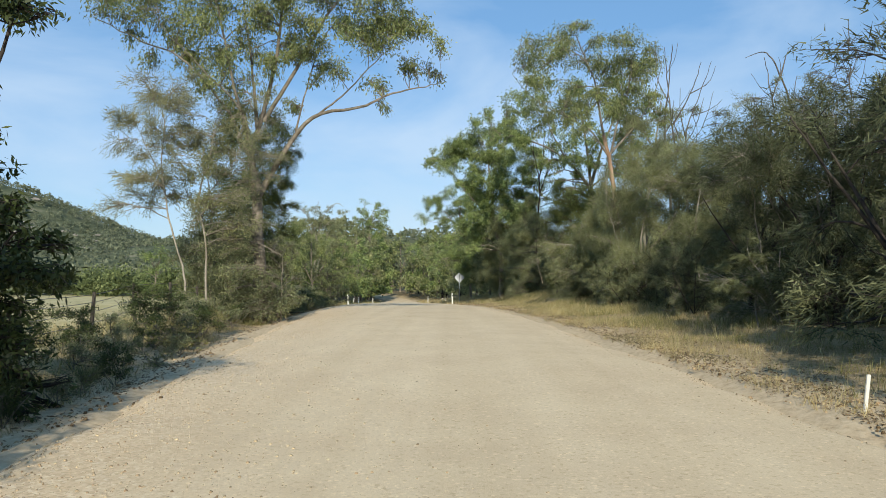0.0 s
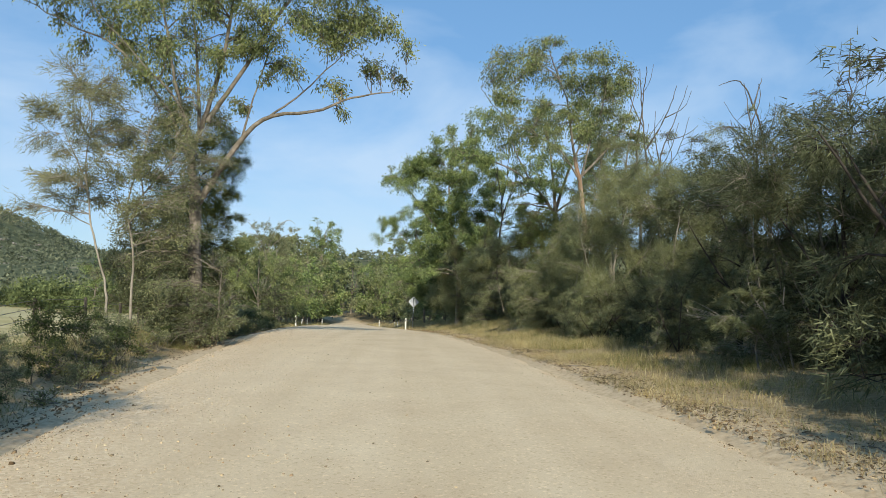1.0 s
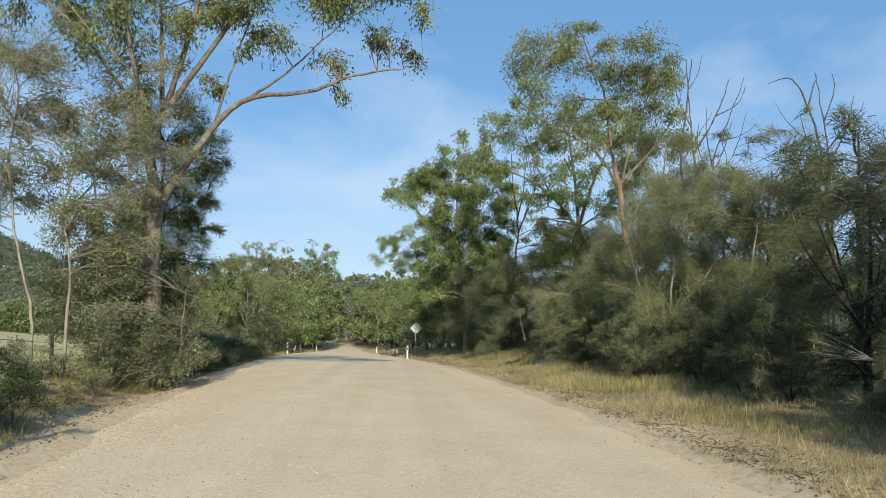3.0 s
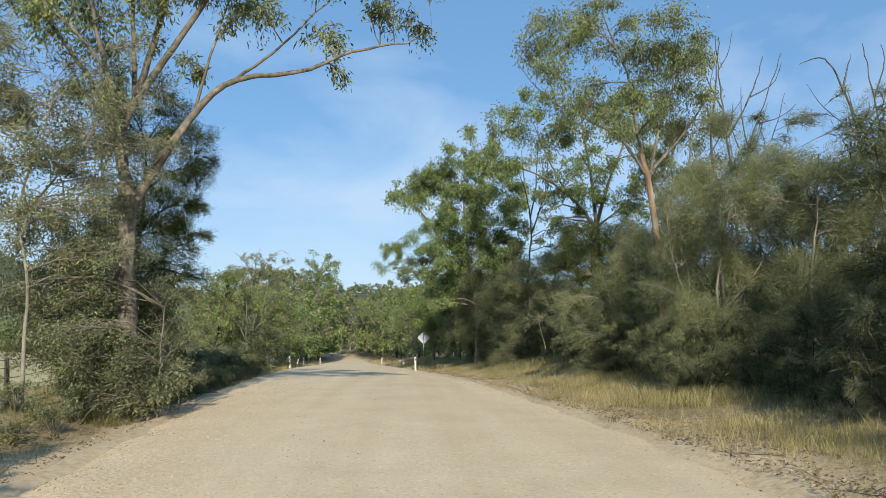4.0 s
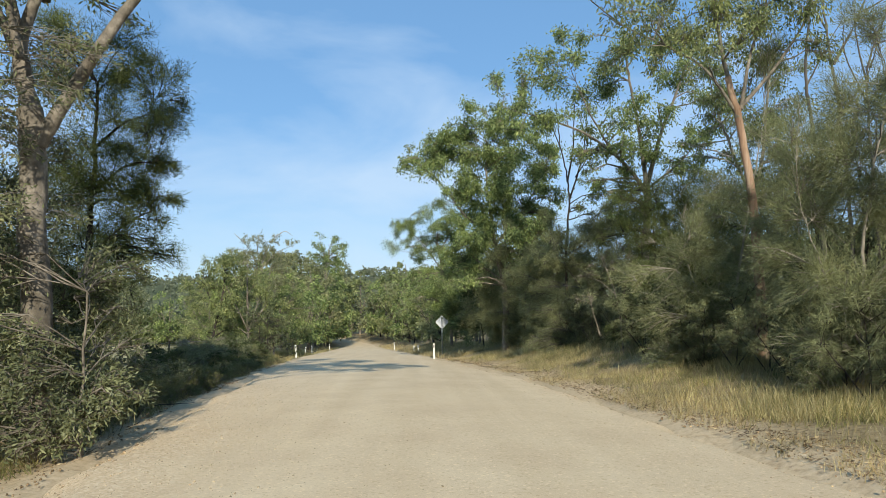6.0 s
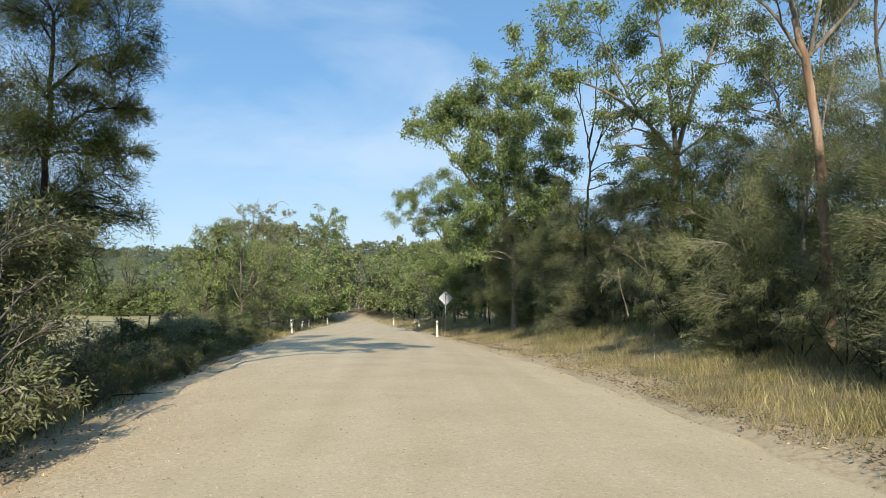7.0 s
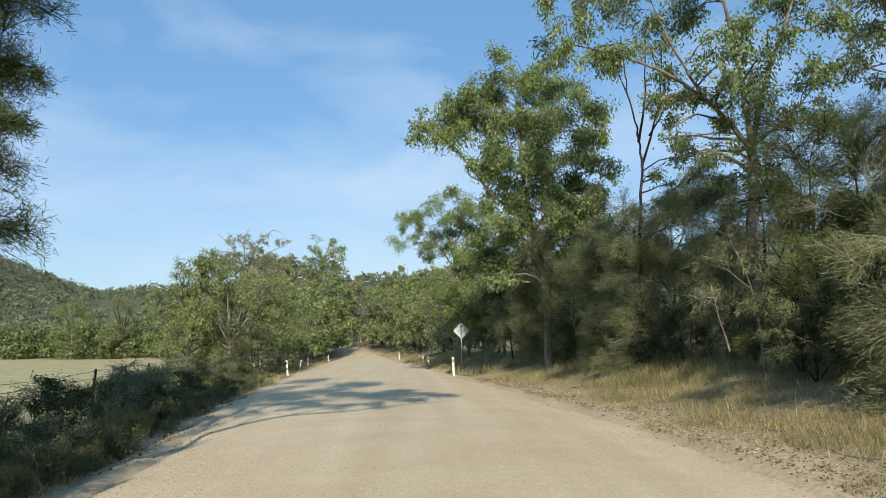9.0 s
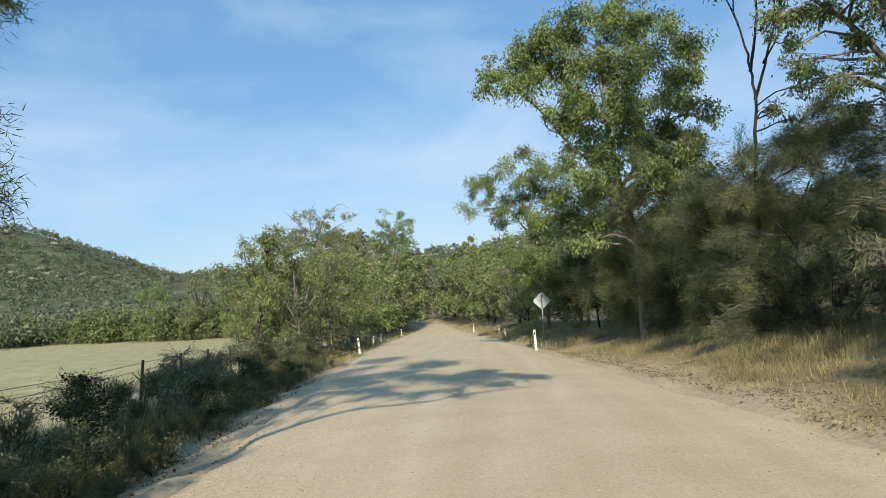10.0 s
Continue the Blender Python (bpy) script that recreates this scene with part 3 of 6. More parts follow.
p.finish("sapling", BARK_PALE, WISPY, "thin pale-barked sapling with wispy yellowish foliage", "tree", "saplings beside the tall gum", trunk_label="")

# thin sapling with dry yellow-brown leaves
p = Plant(13)
p.limb([foot(-8.0, 24.3), (-8.0, 24.3, 0.8), (-8.01, 24.3, 2.24), (-8.24, 24.3, 3.62), (-7.88, 24.3, 5.02), (-7.7, 24.3, 6.13)], 0.055, 0.01)
p.limb([(-8.17, 24.3, 3.47), (-7.33, 24.3, 4.55), (-6.89, 24.3, 5.18)], 0.03, 0.008)
p.mass([
    (-7.99, 24.74, 5.82, 0.8), (-7.37, 24.73, 6.06, 0.57), (-8.5, 24.67, 5.41, 0.57), (-8.36, 24.01, 4.36, 0.69),
    (-7.46, 23.79, 4.48, 0.68), (-7.21, 24.84, 5.11, 0.58), (-6.75, 24.44, 4.25, 0.57), (-7.69, 23.7, 3.56, 0.61),
    (-8.96, 24.79, 5.92, 0.48), (-6.72, 24.88, 6.59, 0.48), (-6.14, 24.04, 5.6, 0.46), (-5.83, 24.68, 5.0, 0.41),
    (-6.44, 23.8, 5.25, 0.49), (-6.82, 24.23, 3.6, 0.56), (-8.3, 24.4, 3.0, 0.62), (-7.5, 24.5, 2.6, 0.6), (-6.9, 24.4, 2.9, 0.55),
    (-8.7, 24.6, 3.7, 0.55),
], WATTLE, 0.62, 0.85, 2, 1.1, 1.3)
p.finish("sapling", BARK_PALE, EUC_DRY, "thin sapling with dry yellow-brown leaves", "tree", "saplings beside the tall gum", trunk_label="")

# grey-green wattle bush at the foot of the tall gum
p = Plant(14)
p.limb([foot(-7.82, 26.6), (-7.82, 26.6, 0.35), (-7.94, 26.6, 1.38), (-7.96, 26.6, 2.43)], 0.06, 0.015)
p.limb([(-7.84, 26.6, 0.55), (-7.36, 26.6, 0.98), (-6.95, 26.6, 0.99)], 0.03, 0.01)
p.mass([
    (-8.13, 26.93, 2.56, 0.66), (-8.17, 26.46, 1.9, 0.64), (-7.62, 26.8, 2.03, 0.66), (-8.06, 26.96, 1.27, 0.67),
    (-7.33, 26.74, 1.18, 0.55), (-8.28, 26.65, 0.75, 0.65), (-7.65, 26.86, 0.54, 0.61), (-7.11, 26.82, 0.45, 0.49),
    (-7.99, 26.57, 0.04, 0.49), (-7.22, 26.67, -0.06, 0.39),
], WATTLE, 0.9, 0.75, 2, 1.25, 1.3)
p.finish("wattle_bush", BARK, SHRUB, "grey-green wattle bush at the foot of the tall gum", "bush", "wattles round the gum", trunk_label="")

# pale leafy wattle bush beside a gum trunk
p = Plant(15)
p.limb([foot(-5.7, 25.0), (-5.7, 25.0, 0.14), (-5.7, 25.0, 0.88), (-5.66, 25.0, 1.81)], 0.04, 0.012)
p.limb([(-5.69, 25.0, 0.33), (-5.45, 25.0, 0.51), (-5.3, 25.0, 0.42)], 0.02, 0.008)
p.mass([
    (-5.88, 25.19, 0.49, 0.33), (-5.56, 25.32, 0.49, 0.34), (-5.29, 24.84, 0.26, 0.27), (-5.53, 24.54, 0.11, 0.3),
    (-5.98, 25.07, -0.1, 0.27), (-6.46, 24.65, 0.26, 0.32), (-7.07, 25.22, 0.1, 0.33), (-6.35, 24.85, -0.12, 0.27),
    (-6.03, 26.46, 1.01, 0.36), (-6.4, 27.28, 1.63, 0.41), (-6.16, 27.08, 1.42, 0.4), (-6.28, 27.14, 2.29, 0.4),
    (-6.65, 24.75, 1.25, 0.42), (-6.95, 24.8, 1.95, 0.45), (-6.2, 24.6, 0.8, 0.36), (-7.4, 24.9, 1.4, 0.45), (-7.3, 24.7, 0.6, 0.42),
], WATTLE, 0.9, 0.75, 2, 1.25, 1.3)
p.finish("wattle_bush", BARK, SHRUB_PALE, "pale leafy wattle bush beside a gum trunk", "bush", "wattles round the gum", trunk_label="")

# dark green she-oak with dense drooping needle foliage
p = Plant(116)
p.limb([foot(-9.15, 33.0), (-9.15, 33.0, 0.77), (-9.06, 33.0, 2.14), (-8.97, 33.0, 3.75), (-8.89, 33.0, 5.49), (-8.86, 33.0, 7.01)], 0.16, 0.03)
p.limb([(-9.01, 33.0, 2.83), (-8.29, 33.0, 3.41), (-7.51, 33.0, 3.87)], 0.05, 0.01)
p.limb([(-8.98, 33.0, 4.21), (-8.2, 33.0, 4.91), (-7.41, 33.0, 5.04)], 0.05, 0.01)
p.limb([(-8.91, 33.0, 5.37), (-8.22, 33.0, 5.96), (-7.54, 33.0, 6.2)], 0.05, 0.01)
p.mass([
    (-9.32, 33.13, 6.81, 0.71), (-8.4, 32.86, 6.96, 0.64), (-7.45, 32.19, 6.41, 0.55), (-7.26, 32.7, 6.0, 0.41),
    (-8.55, 33.24, 6.14, 0.71), (-8.76, 32.04, 5.35, 0.77), (-8.29, 33.75, 5.5, 0.61), (-7.62, 33.71, 5.07, 0.39),
    (-6.79, 32.09, 3.96, 0.31), (-7.86, 33.6, 4.56, 0.61), (-8.36, 32.37, 4.44, 0.67), (-9.63, 33.39, 4.39, 0.84),
    (-7.89, 32.31, 3.55, 0.61), (-7.53, 33.38, 3.57, 0.48), (-9.28, 33.92, 3.39, 0.74), (-8.58, 33.97, 2.91, 0.56),
    (-9.57, 33.33, 2.97, 0.72), (-8.52, 32.33, 2.23, 0.56), (-9.39, 32.79, 1.91, 0.58), (-7.71, 32.56, 2.57, 0.28),
], SHEOAK_SOFT, 1.0, 1.0, 2, 1.15, 0.9)
p.mass([
    (-9.48, 33.91, 8.06, 0.74), (-8.08, 32.6, 7.79, 0.57), (-9.22, 33.12, 1.45, 0.53), (-9.72, 32.81, 1.23, 0.69),
    (-8.79, 32.28, 0.81, 0.56), (-10.15, 32.77, 1.79, 0.81), (-9.86, 33.54, 0.27, 0.53), (-8.63, 32.83, 1.23, 0.42),
    (-10.34, 33.36, 0.52, 0.6),
], SHEOAK_SOFT, 1.0, 1.0, 2, 1.15, 0.9)
p.finish("sheoak_tree", BARK_DARK, NEEDLE_GREEN, "dark green she-oak with dense drooping needle foliage", "tree", "", trunk_label="")

# pale leafy wattle bush on the road's bank
p = Plant(17)
p.limb([foot(-7.5, 29.0), (-7.5, 29.0, -0.36), (-7.47, 29.0, 0.23), (-7.44, 29.0, 0.65)], 0.04, 0.012)
p.mass([
    (-7.7, 29.35, 0.62, 0.45), (-6.94, 28.66, 0.35, 0.38), (-7.46, 29.06, -0.04, 0.44), (-6.87, 28.87, -0.01, 0.26),
    (-7.19, 28.71, -0.4, 0.38), (-7.78, 28.89, 0.16, 0.43), (-7.57, 28.93, 0.99, 0.39),
], WATTLE, 0.9, 0.75, 2, 1.25, 1.3)
p.finish("wattle_bush", BARK, SHRUB_PALE, "pale leafy wattle bush on the road's bank", "bush", "wattles round the gum", trunk_label="")

# dark broad-leafed tree overhanging the road's edge
p = Plant(18)
p.limb([foot(-5.59, 8.6), (-5.59, 8.6, 0.08), (-5.54, 8.6, 1.24), (-5.41, 8.6, 2.68), (-5.29, 8.6, 3.99)], 0.12, 0.03)
p.limb([(-5.5, 8.6, 1.5), (-5.15, 8.6, 1.83), (-4.95, 8.6, 2.02)], 0.03, 0.01)
p.limb([(-5.35, 8.6, 3.66), (-5.09, 8.6, 4.38), (-4.96, 8.6, 4.58)], 0.03, 0.01)
p.mass([
    (-5.18, 8.55, 2.02, 0.29), (-5.01, 8.71, 1.83, 0.24), (-5.01, 8.49, 1.5, 0.32), (-4.89, 8.39, 1.12, 0.28),
    (-5.34, 8.83, 0.7, 0.33), (-4.93, 8.63, 0.59, 0.23), (-5.11, 8.67, 0.26, 0.29), (-5.06, 8.64, -0.06, 0.23),
    (-4.84, 8.59, 0.34, 0.14), (-5.01, 8.41, 4.51, 0.25), (-4.88, 8.51, 4.51, 0.17), (-5.69, 8.72, 2.69, 0.52),
    (-5.75, 8.8, 3.71, 0.53), (-5.79, 8.79, 1.37, 0.59), (-5.9, 8.82, 4.59, 0.6),
], BROAD, 1.2, 0.75, 2, 1.1, 1.3)
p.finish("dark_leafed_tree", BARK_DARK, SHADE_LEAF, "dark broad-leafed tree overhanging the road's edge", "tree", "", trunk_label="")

# straggling grey-green wattle behind the tall gum
p = Plant(19)
p.limb([foot(-9.22, 28.5), (-9.22, 28.5, -0.33), (-9.2, 28.5, 1.69), (-9.17, 28.5, 3.75), (-9.51, 28.5, 5.59)], 0.07, 0.015)
p.limb([(-9.17, 28.5, 2.46), (-8.53, 28.5, 3.49), (-8.32, 28.5, 4.68)], 0.03, 0.01)
p.limb([(-9.18, 28.5, 2.71), (-9.92, 28.5, 3.75), (-10.22, 28.5, 4.66)], 0.03, 0.01)
p.mass([
    (-9.09, 28.42, 5.58, 0.5), (-8.77, 28.93, 4.88, 0.62), (-9.06, 28.27, 3.72, 0.55), (-8.21, 28.06, 3.45, 0.64),
    (-9.28, 28.31, 2.7, 0.52), (-8.83, 28.72, 2.6, 0.64), (-8.49, 28.78, 5.81, 0.43), (-8.24, 28.54, 2.46, 0.48),
    (-9.24, 28.31, 1.94, 0.58), (-8.4, 28.2, 1.2, 0.6), (-7.6, 28.0, 1.8, 0.6), (-7.4, 27.6, 2.8, 0.6),
    (-7.9, 27.8, 3.6, 0.6), (-9.6, 28.2, 1.0, 0.6), (-10.0, 28.3, 2.2, 0.6),
], WATTLE, 0.8, 0.85, 2, 1.1, 1.3)
p.finish("wattle_tree", BARK, SHRUB, "straggling grey-green wattle behind the tall gum", "tree", "wattles round the gum", trunk_label="")

# dense dark olive gum tree at the paddock's corner
p = Plant(27)
p.limb([foot(-15.49, 69.0), (-15.49, 69.0, -1.43), (-15.21, 69.0, 0.25), (-14.75, 69.0, 2.19), (-14.58, 69.0, 3.82)], 0.12, 0.05)
p.limb([(-15.1, 69.0, 0.9), (-15.75, 69.0, 2.26), (-16.09, 69.0, 3.28)], 0.05, 0.015)
p.limb([(-14.82, 69.0, 2.19), (-13.86, 69.0, 3.11), (-13.47, 69.0, 3.9)], 0.05, 0.015)
p.mass([
    (-15.77, 69.47, 4.26, 0.66), (-14.3, 68.55, 4.6, 0.71), (-13.31, 68.09, 3.7, 0.57), (-16.07, 68.58, 2.94, 0.64),
    (-15.18, 70.03, 2.89, 0.73), (-13.94, 69.7, 2.12, 0.66), (-16.09, 67.82, 1.34, 0.57), (-14.96, 68.28, 0.91, 0.7),
    (-13.73, 68.5, 0.49, 0.64), (-16.26, 70.06, -0.4, 0.66), (-14.55, 68.77, -0.76, 0.58), (-13.02, 68.24, 2.71, 0.45),
    (-15.77, 69.86, 3.53, 0.53), (-14.44, 69.98, 3.5, 0.53),
], FINE, 1.0, 0.75, 3, 1.3, 1.3)
p.finish("gum_tree", BARK_DARK, EUC, "dense dark olive gum tree at the paddock's corner", "tree", "roadside woods", trunk_label="")

# bright leafy young gum tree beside the guide posts
p = Plant(28)
p.limb([foot(-12.05, 74.0), (-12.05, 74.0, -2.06), (-12.11, 74.0, -0.24), (-12.17, 74.0, 1.59)], 0.1, 0.04)
p.limb([(-12.09, 74.0, 0.12), (-13.09, 74.0, 1.66), (-13.41, 74.0, 2.41)], 0.04, 0.015)
p.limb([(-12.06, 74.0, 0.49), (-10.68, 74.0, 1.84), (-10.26, 74.0, 2.54)], 0.04, 0.015)
p.mass([
    (-14.56, 74.84, 2.13, 0.66), (-13.22, 74.92, 2.77, 0.74), (-11.9, 74.64, 1.93, 0.73), (-13.42, 72.88, 0.98, 0.71),
    (-12.02, 72.92, 0.52, 0.71), (-10.92, 73.59, 2.59, 0.65), (-10.91, 74.9, 0.74, 0.66), (-13.27, 75.08, -0.21, 0.67),
    (-11.6, 74.08, -0.65, 0.65), (-10.05, 74.68, 1.79, 0.66), (-10.01, 73.59, -0.01, 0.65), (-12.41, 74.76, 3.08, 0.51),
], FINE, 1.0, 0.75, 3, 1.3, 1.3)
p.finish("gum_tree", BARK, EUC_GREEN, "bright leafy young gum tree beside the guide posts", "tree", "roadside woods", trunk_label="")

# thin-crowned gum tree with bare pale top limbs
p = Plant(29)
p.limb([foot(-15.84, 86.0), (-15.84, 86.0, -2.43), (-15.71, 86.0, 2.12), (-15.31, 86.0, 5.3)], 0.2, 0.12)
p.limb([(-15.55, 86.0, 4.4), (-16.6, 86.0, 6.78), (-17.9, 86.0, 8.17)], 0.08, 0.015)
p.limb([(-15.31, 86.0, 5.3), (-14.47, 86.0, 7.3), (-13.25, 86.0, 8.26), (-12.45, 86.0, 7.83)], 0.08, 0.012)
p.limb([(-15.34, 86.0, 4.84), (-13.85, 86.0, 6.33), (-12.19, 86.0, 6.98)], 0.06, 0.012)
p.limb([(-15.52, 86.0, 4.86), (-15.73, 86.0, 7.17), (-15.27, 86.0, 8.52)], 0.06, 0.012)
p.mass([
    (-16.07, 84.92, 7.34, 0.4), (-14.23, 86.02, 7.51, 0.41), (-12.87, 86.05, 7.18, 0.36), (-15.08, 85.44, 6.85, 0.54),
    (-16.87, 85.11, 6.29, 0.71), (-15.23, 84.85, 6.05, 0.75), (-13.84, 85.75, 5.72, 0.72), (-16.65, 85.71, 4.93, 0.86),
    (-14.65, 84.86, 4.52, 0.84), (-13.16, 85.37, 4.65, 0.76), (-16.28, 86.69, 3.55, 0.82), (-14.6, 86.28, 3.05, 0.82),
], FINE, 1.0, 0.75, 3, 1.3, 1.3)
p.finish("gum_tree", BARK_PALE, EUC_DRY, "thin-crowned gum tree with bare pale top limbs", "tree", "roadside woods", trunk_label="")

# tall rounded gum tree above the roadside woods
p = Plant(30)
p.limb([foot(-16.72, 150.0), (-16.72, 150.0, 4.5), (-16.38, 150.0, 9.18)], 0.3, 0.15)
p.mass([
    (-17.57, 149.37, 11.12, 1.11), (-15.24, 149.83, 11.53, 1.21), (-13.67, 149.02, 10.04, 1.02), (-16.65, 150.22, 9.69, 1.31),
    (-14.6, 150.68, 8.61, 1.22), (-18.64, 150.88, 9.59, 0.85), (-16.93, 149.58, 7.32, 1.3), (-14.85, 149.06, 6.68, 1.2),
], FAR, 1.0, 0.75, 3, 1.25, 1.3)
p.finish("gum_tree", BARK, EUC_GREEN, "tall rounded gum tree above the roadside woods", "tree", "roadside woods", trunk_label="")

# bright green rounded gum at the paddock's far side
p = Plant(49)
p.limb([foot(-73.96, 186.0), (-73.96, 186.0, -6.6), (-73.59, 186.0, -0.5)], 0.3, 0.15)
p.mass([
    (-75.38, 185.73, 3.07, 1.92), (-72.35, 186.19, 4.68, 1.81), (-70.35, 185.78, 1.72, 1.8), (-74.95, 186.25, -0.42, 2.05),
    (-71.56, 186.31, -2.14, 1.93), (-76.11, 185.03, -3.93, 1.56), (-69.97, 186.55, -1.04, 1.09), (-73.91, 186.99, -4.84, 1.94),
    (-70.36, 186.02, -5.02, 1.44),
], FAR, 1.0, 0.75, 2, 1.1, 1.3)
p.finish("gum_tree", BARK, EUC_GREEN, "bright green rounded gum at the paddock's far side", "tree", "paddock trees", trunk_label="")

# grey-green she-oak standing at the paddock's edge
p = Plant(50)
p.limb([foot(-61.23, 180.0), (-61.23, 180.0, -7.24), (-60.92, 180.0, -2.33)], 0.3, 0.15)
p.mass([
    (-61.06, 180.57, 6.64, 1.05), (-62.71, 180.67, 3.92, 1.75), (-59.53, 180.1, 3.22, 1.85), (-62.46, 180.95, 0.1, 2.1),
    (-58.37, 179.47, -1.08, 1.96), (-64.22, 180.29, -3.28, 1.74), (-60.25, 179.13, -4.43, 2.07), (-57.25, 180.11, -4.24, 1.28),
    (-63.59, 179.8, -5.88, 1.39), (-59.1, 179.53, -6.53, 1.62),
], FAR, 1.0, 0.75, 2, 1.1, 1.3)
p.finish("sheoak_tree", BARK_DARK, NEEDLE, "grey-green she-oak standing at the paddock's edge", "tree", "paddock trees", trunk_label="")

# dark grey-green shrub mass on the roadside bank
p = Plant(48)
p.limb([foot(-10.62, 64.0), (-10.62, 64.0, -1.55), (-10.62, 64.0, -0.68), (-10.64, 64.0, 0.18)], 0.05, 0.02)
p.mass([
    (-11.61, 63.87, 0.55, 0.57), (-10.47, 64.11, 0.89, 0.55), (-9.61, 64.02, 0.4, 0.52), (-11.33, 64.23, -0.51, 0.58),
    (-10.15, 64.18, -0.59, 0.58), (-9.19, 64.44, -0.82, 0.44), (-12.06, 64.11, -0.88, 0.46), (-10.89, 64.03, -1.1, 0.52),
], FINE, 1.0, 0.75, 2, 1.1, 1.3)
p.finish("dark_shrub", BARK_DARK, NEEDLE_DARK_AND_SHADED, "dark grey-green shrub mass on the roadside bank", "bush", "roadside woods", trunk_label="")


# ---- trees right of the road ----

# gum tree with salmon-pink trunk and open airy crown
p = Plant(21)
p.limb([foot(7.28, 33.0), (7.28, 33.0, 1.6), (7.12, 33.0, 4.35), (6.89, 33.0, 6.04), (6.66, 33.0, 7.1)], 0.15, 0.075)
p.limb([(6.89, 33.0, 6.04), (6.54, 33.0, 7.75), (6.31, 33.0, 9.37), (5.68, 33.0, 10.98), (5.46, 33.0, 11.59)], 0.075, 0.015)
p.limb([(6.93, 33.0, 6.05), (6.15, 33.0, 7.22), (5.13, 33.0, 7.88), (4.01, 33.0, 8.4), (3.5, 33.0, 8.72)], 0.05, 0.01)
p.limb([(6.97, 33.0, 6.25), (7.31, 33.0, 7.78), (7.75, 33.0, 9.03), (7.94, 33.0, 10.37)], 0.06, 0.01)
p.limb([(7.01, 33.0, 6.35), (7.97, 33.0, 7.4), (8.82, 33.0, 8.67), (9.22, 33.0, 10.13)], 0.06, 0.012)
p.limb([(4.11, 33.0, 8.34), (3.29, 33.0, 9.01), (2.67, 33.0, 9.8)], 0.025, 0.008)
p.mass([
    (6.03, 33.67, 12.08, 0.48), (6.56, 33.25, 11.28, 0.51), (8.1, 33.5, 10.48, 0.63), (8.32, 32.01, 9.58, 0.49),
    (4.41, 33.31, 11.33, 0.55), (3.53, 34.15, 10.73, 0.73), (4.33, 32.82, 10.33, 0.81), (3.81, 32.07, 9.17, 0.75),
    (5.24, 34.1, 9.42, 0.73), (5.9, 33.42, 10.4, 0.83), (6.7, 32.27, 9.77, 0.79), (8.29, 33.41, 10.0, 0.79),
    (7.92, 34.18, 9.03, 0.77), (8.32, 32.3, 8.57, 0.76), (9.47, 33.85, 8.18, 0.56), (6.77, 33.48, 8.8, 0.63),
    (5.27, 32.33, 7.73, 0.68), (4.07, 32.24, 7.75, 0.53), (8.33, 34.09, 7.82, 0.73), (5.02, 32.62, 10.93, 0.46),
    (7.24, 32.86, 10.19, 0.54),
], GUM, 0.8, 0.75, 2, 1.1, 1.3)
p.finish("gum_tree", BARK_RED, EUC, "gum tree with salmon-pink trunk and open airy crown", "tree", "", trunk_label="smooth salmon-pink trunk", limb_bark=BARK)

# large gum tree with forking grey limbs above the scrub
p = Plant(22)
p.limb([foot(8.05, 44.5), (8.05, 44.5, 3.17), (8.17, 44.5, 4.96), (8.23, 44.5, 6.21)], 0.19, 0.14)
p.limb([(8.19, 44.5, 5.85), (7.11, 44.5, 7.2), (5.67, 44.5, 8.26), (4.06, 44.5, 8.87), (2.71, 44.5, 9.21)], 0.1, 0.015)
p.limb([(8.23, 44.5, 6.12), (8.87, 44.5, 8.21), (9.47, 44.5, 9.68), (10.11, 44.5, 11.36)], 0.11, 0.03)
p.limb([(8.19, 44.5, 6.12), (7.96, 44.5, 8.38), (7.61, 44.5, 10.57), (7.4, 44.5, 12.04)], 0.1, 0.03)
p.limb([(8.23, 44.5, 5.94), (9.39, 44.5, 6.86), (10.44, 44.5, 7.87)], 0.06, 0.015)
p.limb([(6.84, 44.5, 7.46), (5.96, 44.5, 9.08), (5.44, 44.5, 10.35)], 0.06, 0.015)
p.mass([
    (5.98, 44.5, 7.38, 0.42), (6.67, 44.5, 7.46, 0.48), (7.41, 44.5, 6.69, 0.48), (6.12, 44.5, 5.96, 0.39),
    (7.03, 44.5, 5.6, 0.48), (7.74, 44.5, 5.95, 0.48), (8.26, 44.5, 7.17, 0.56), (8.36, 44.5, 5.34, 0.62),
    (5.77, 44.5, 6.62, 0.34),
], GUM_MID, 1.0, 0.75, 2, 1.1, 1.3)
p.mass([
    (2.2, 44.07, 10.21, 0.54), (3.13, 43.54, 9.16, 0.63), (2.53, 43.18, 8.52, 0.42), (4.57, 44.99, 10.33, 0.74),
    (4.29, 44.37, 8.75, 0.69), (5.92, 46.06, 9.97, 0.77), (7.04, 45.63, 10.42, 0.76), (6.02, 45.58, 8.39, 0.65),
    (6.49, 43.06, 8.29, 0.65), (8.16, 44.68, 9.63, 0.73), (9.66, 44.84, 10.46, 0.74), (8.3, 43.06, 8.31, 0.65),
    (9.84, 44.43, 7.75, 0.65), (10.11, 43.95, 6.56, 0.47), (7.29, 43.59, 7.5, 0.6), (9.85, 45.45, 6.7, 0.57),
    (6.64, 44.25, 10.82, 0.68), (4.79, 43.23, 10.89, 0.75), (7.5, 44.08, 11.67, 0.78), (10.19, 45.83, 12.5, 0.84),
], GUM_MID, 1.0, 0.75, 2, 1.1, 1.3)
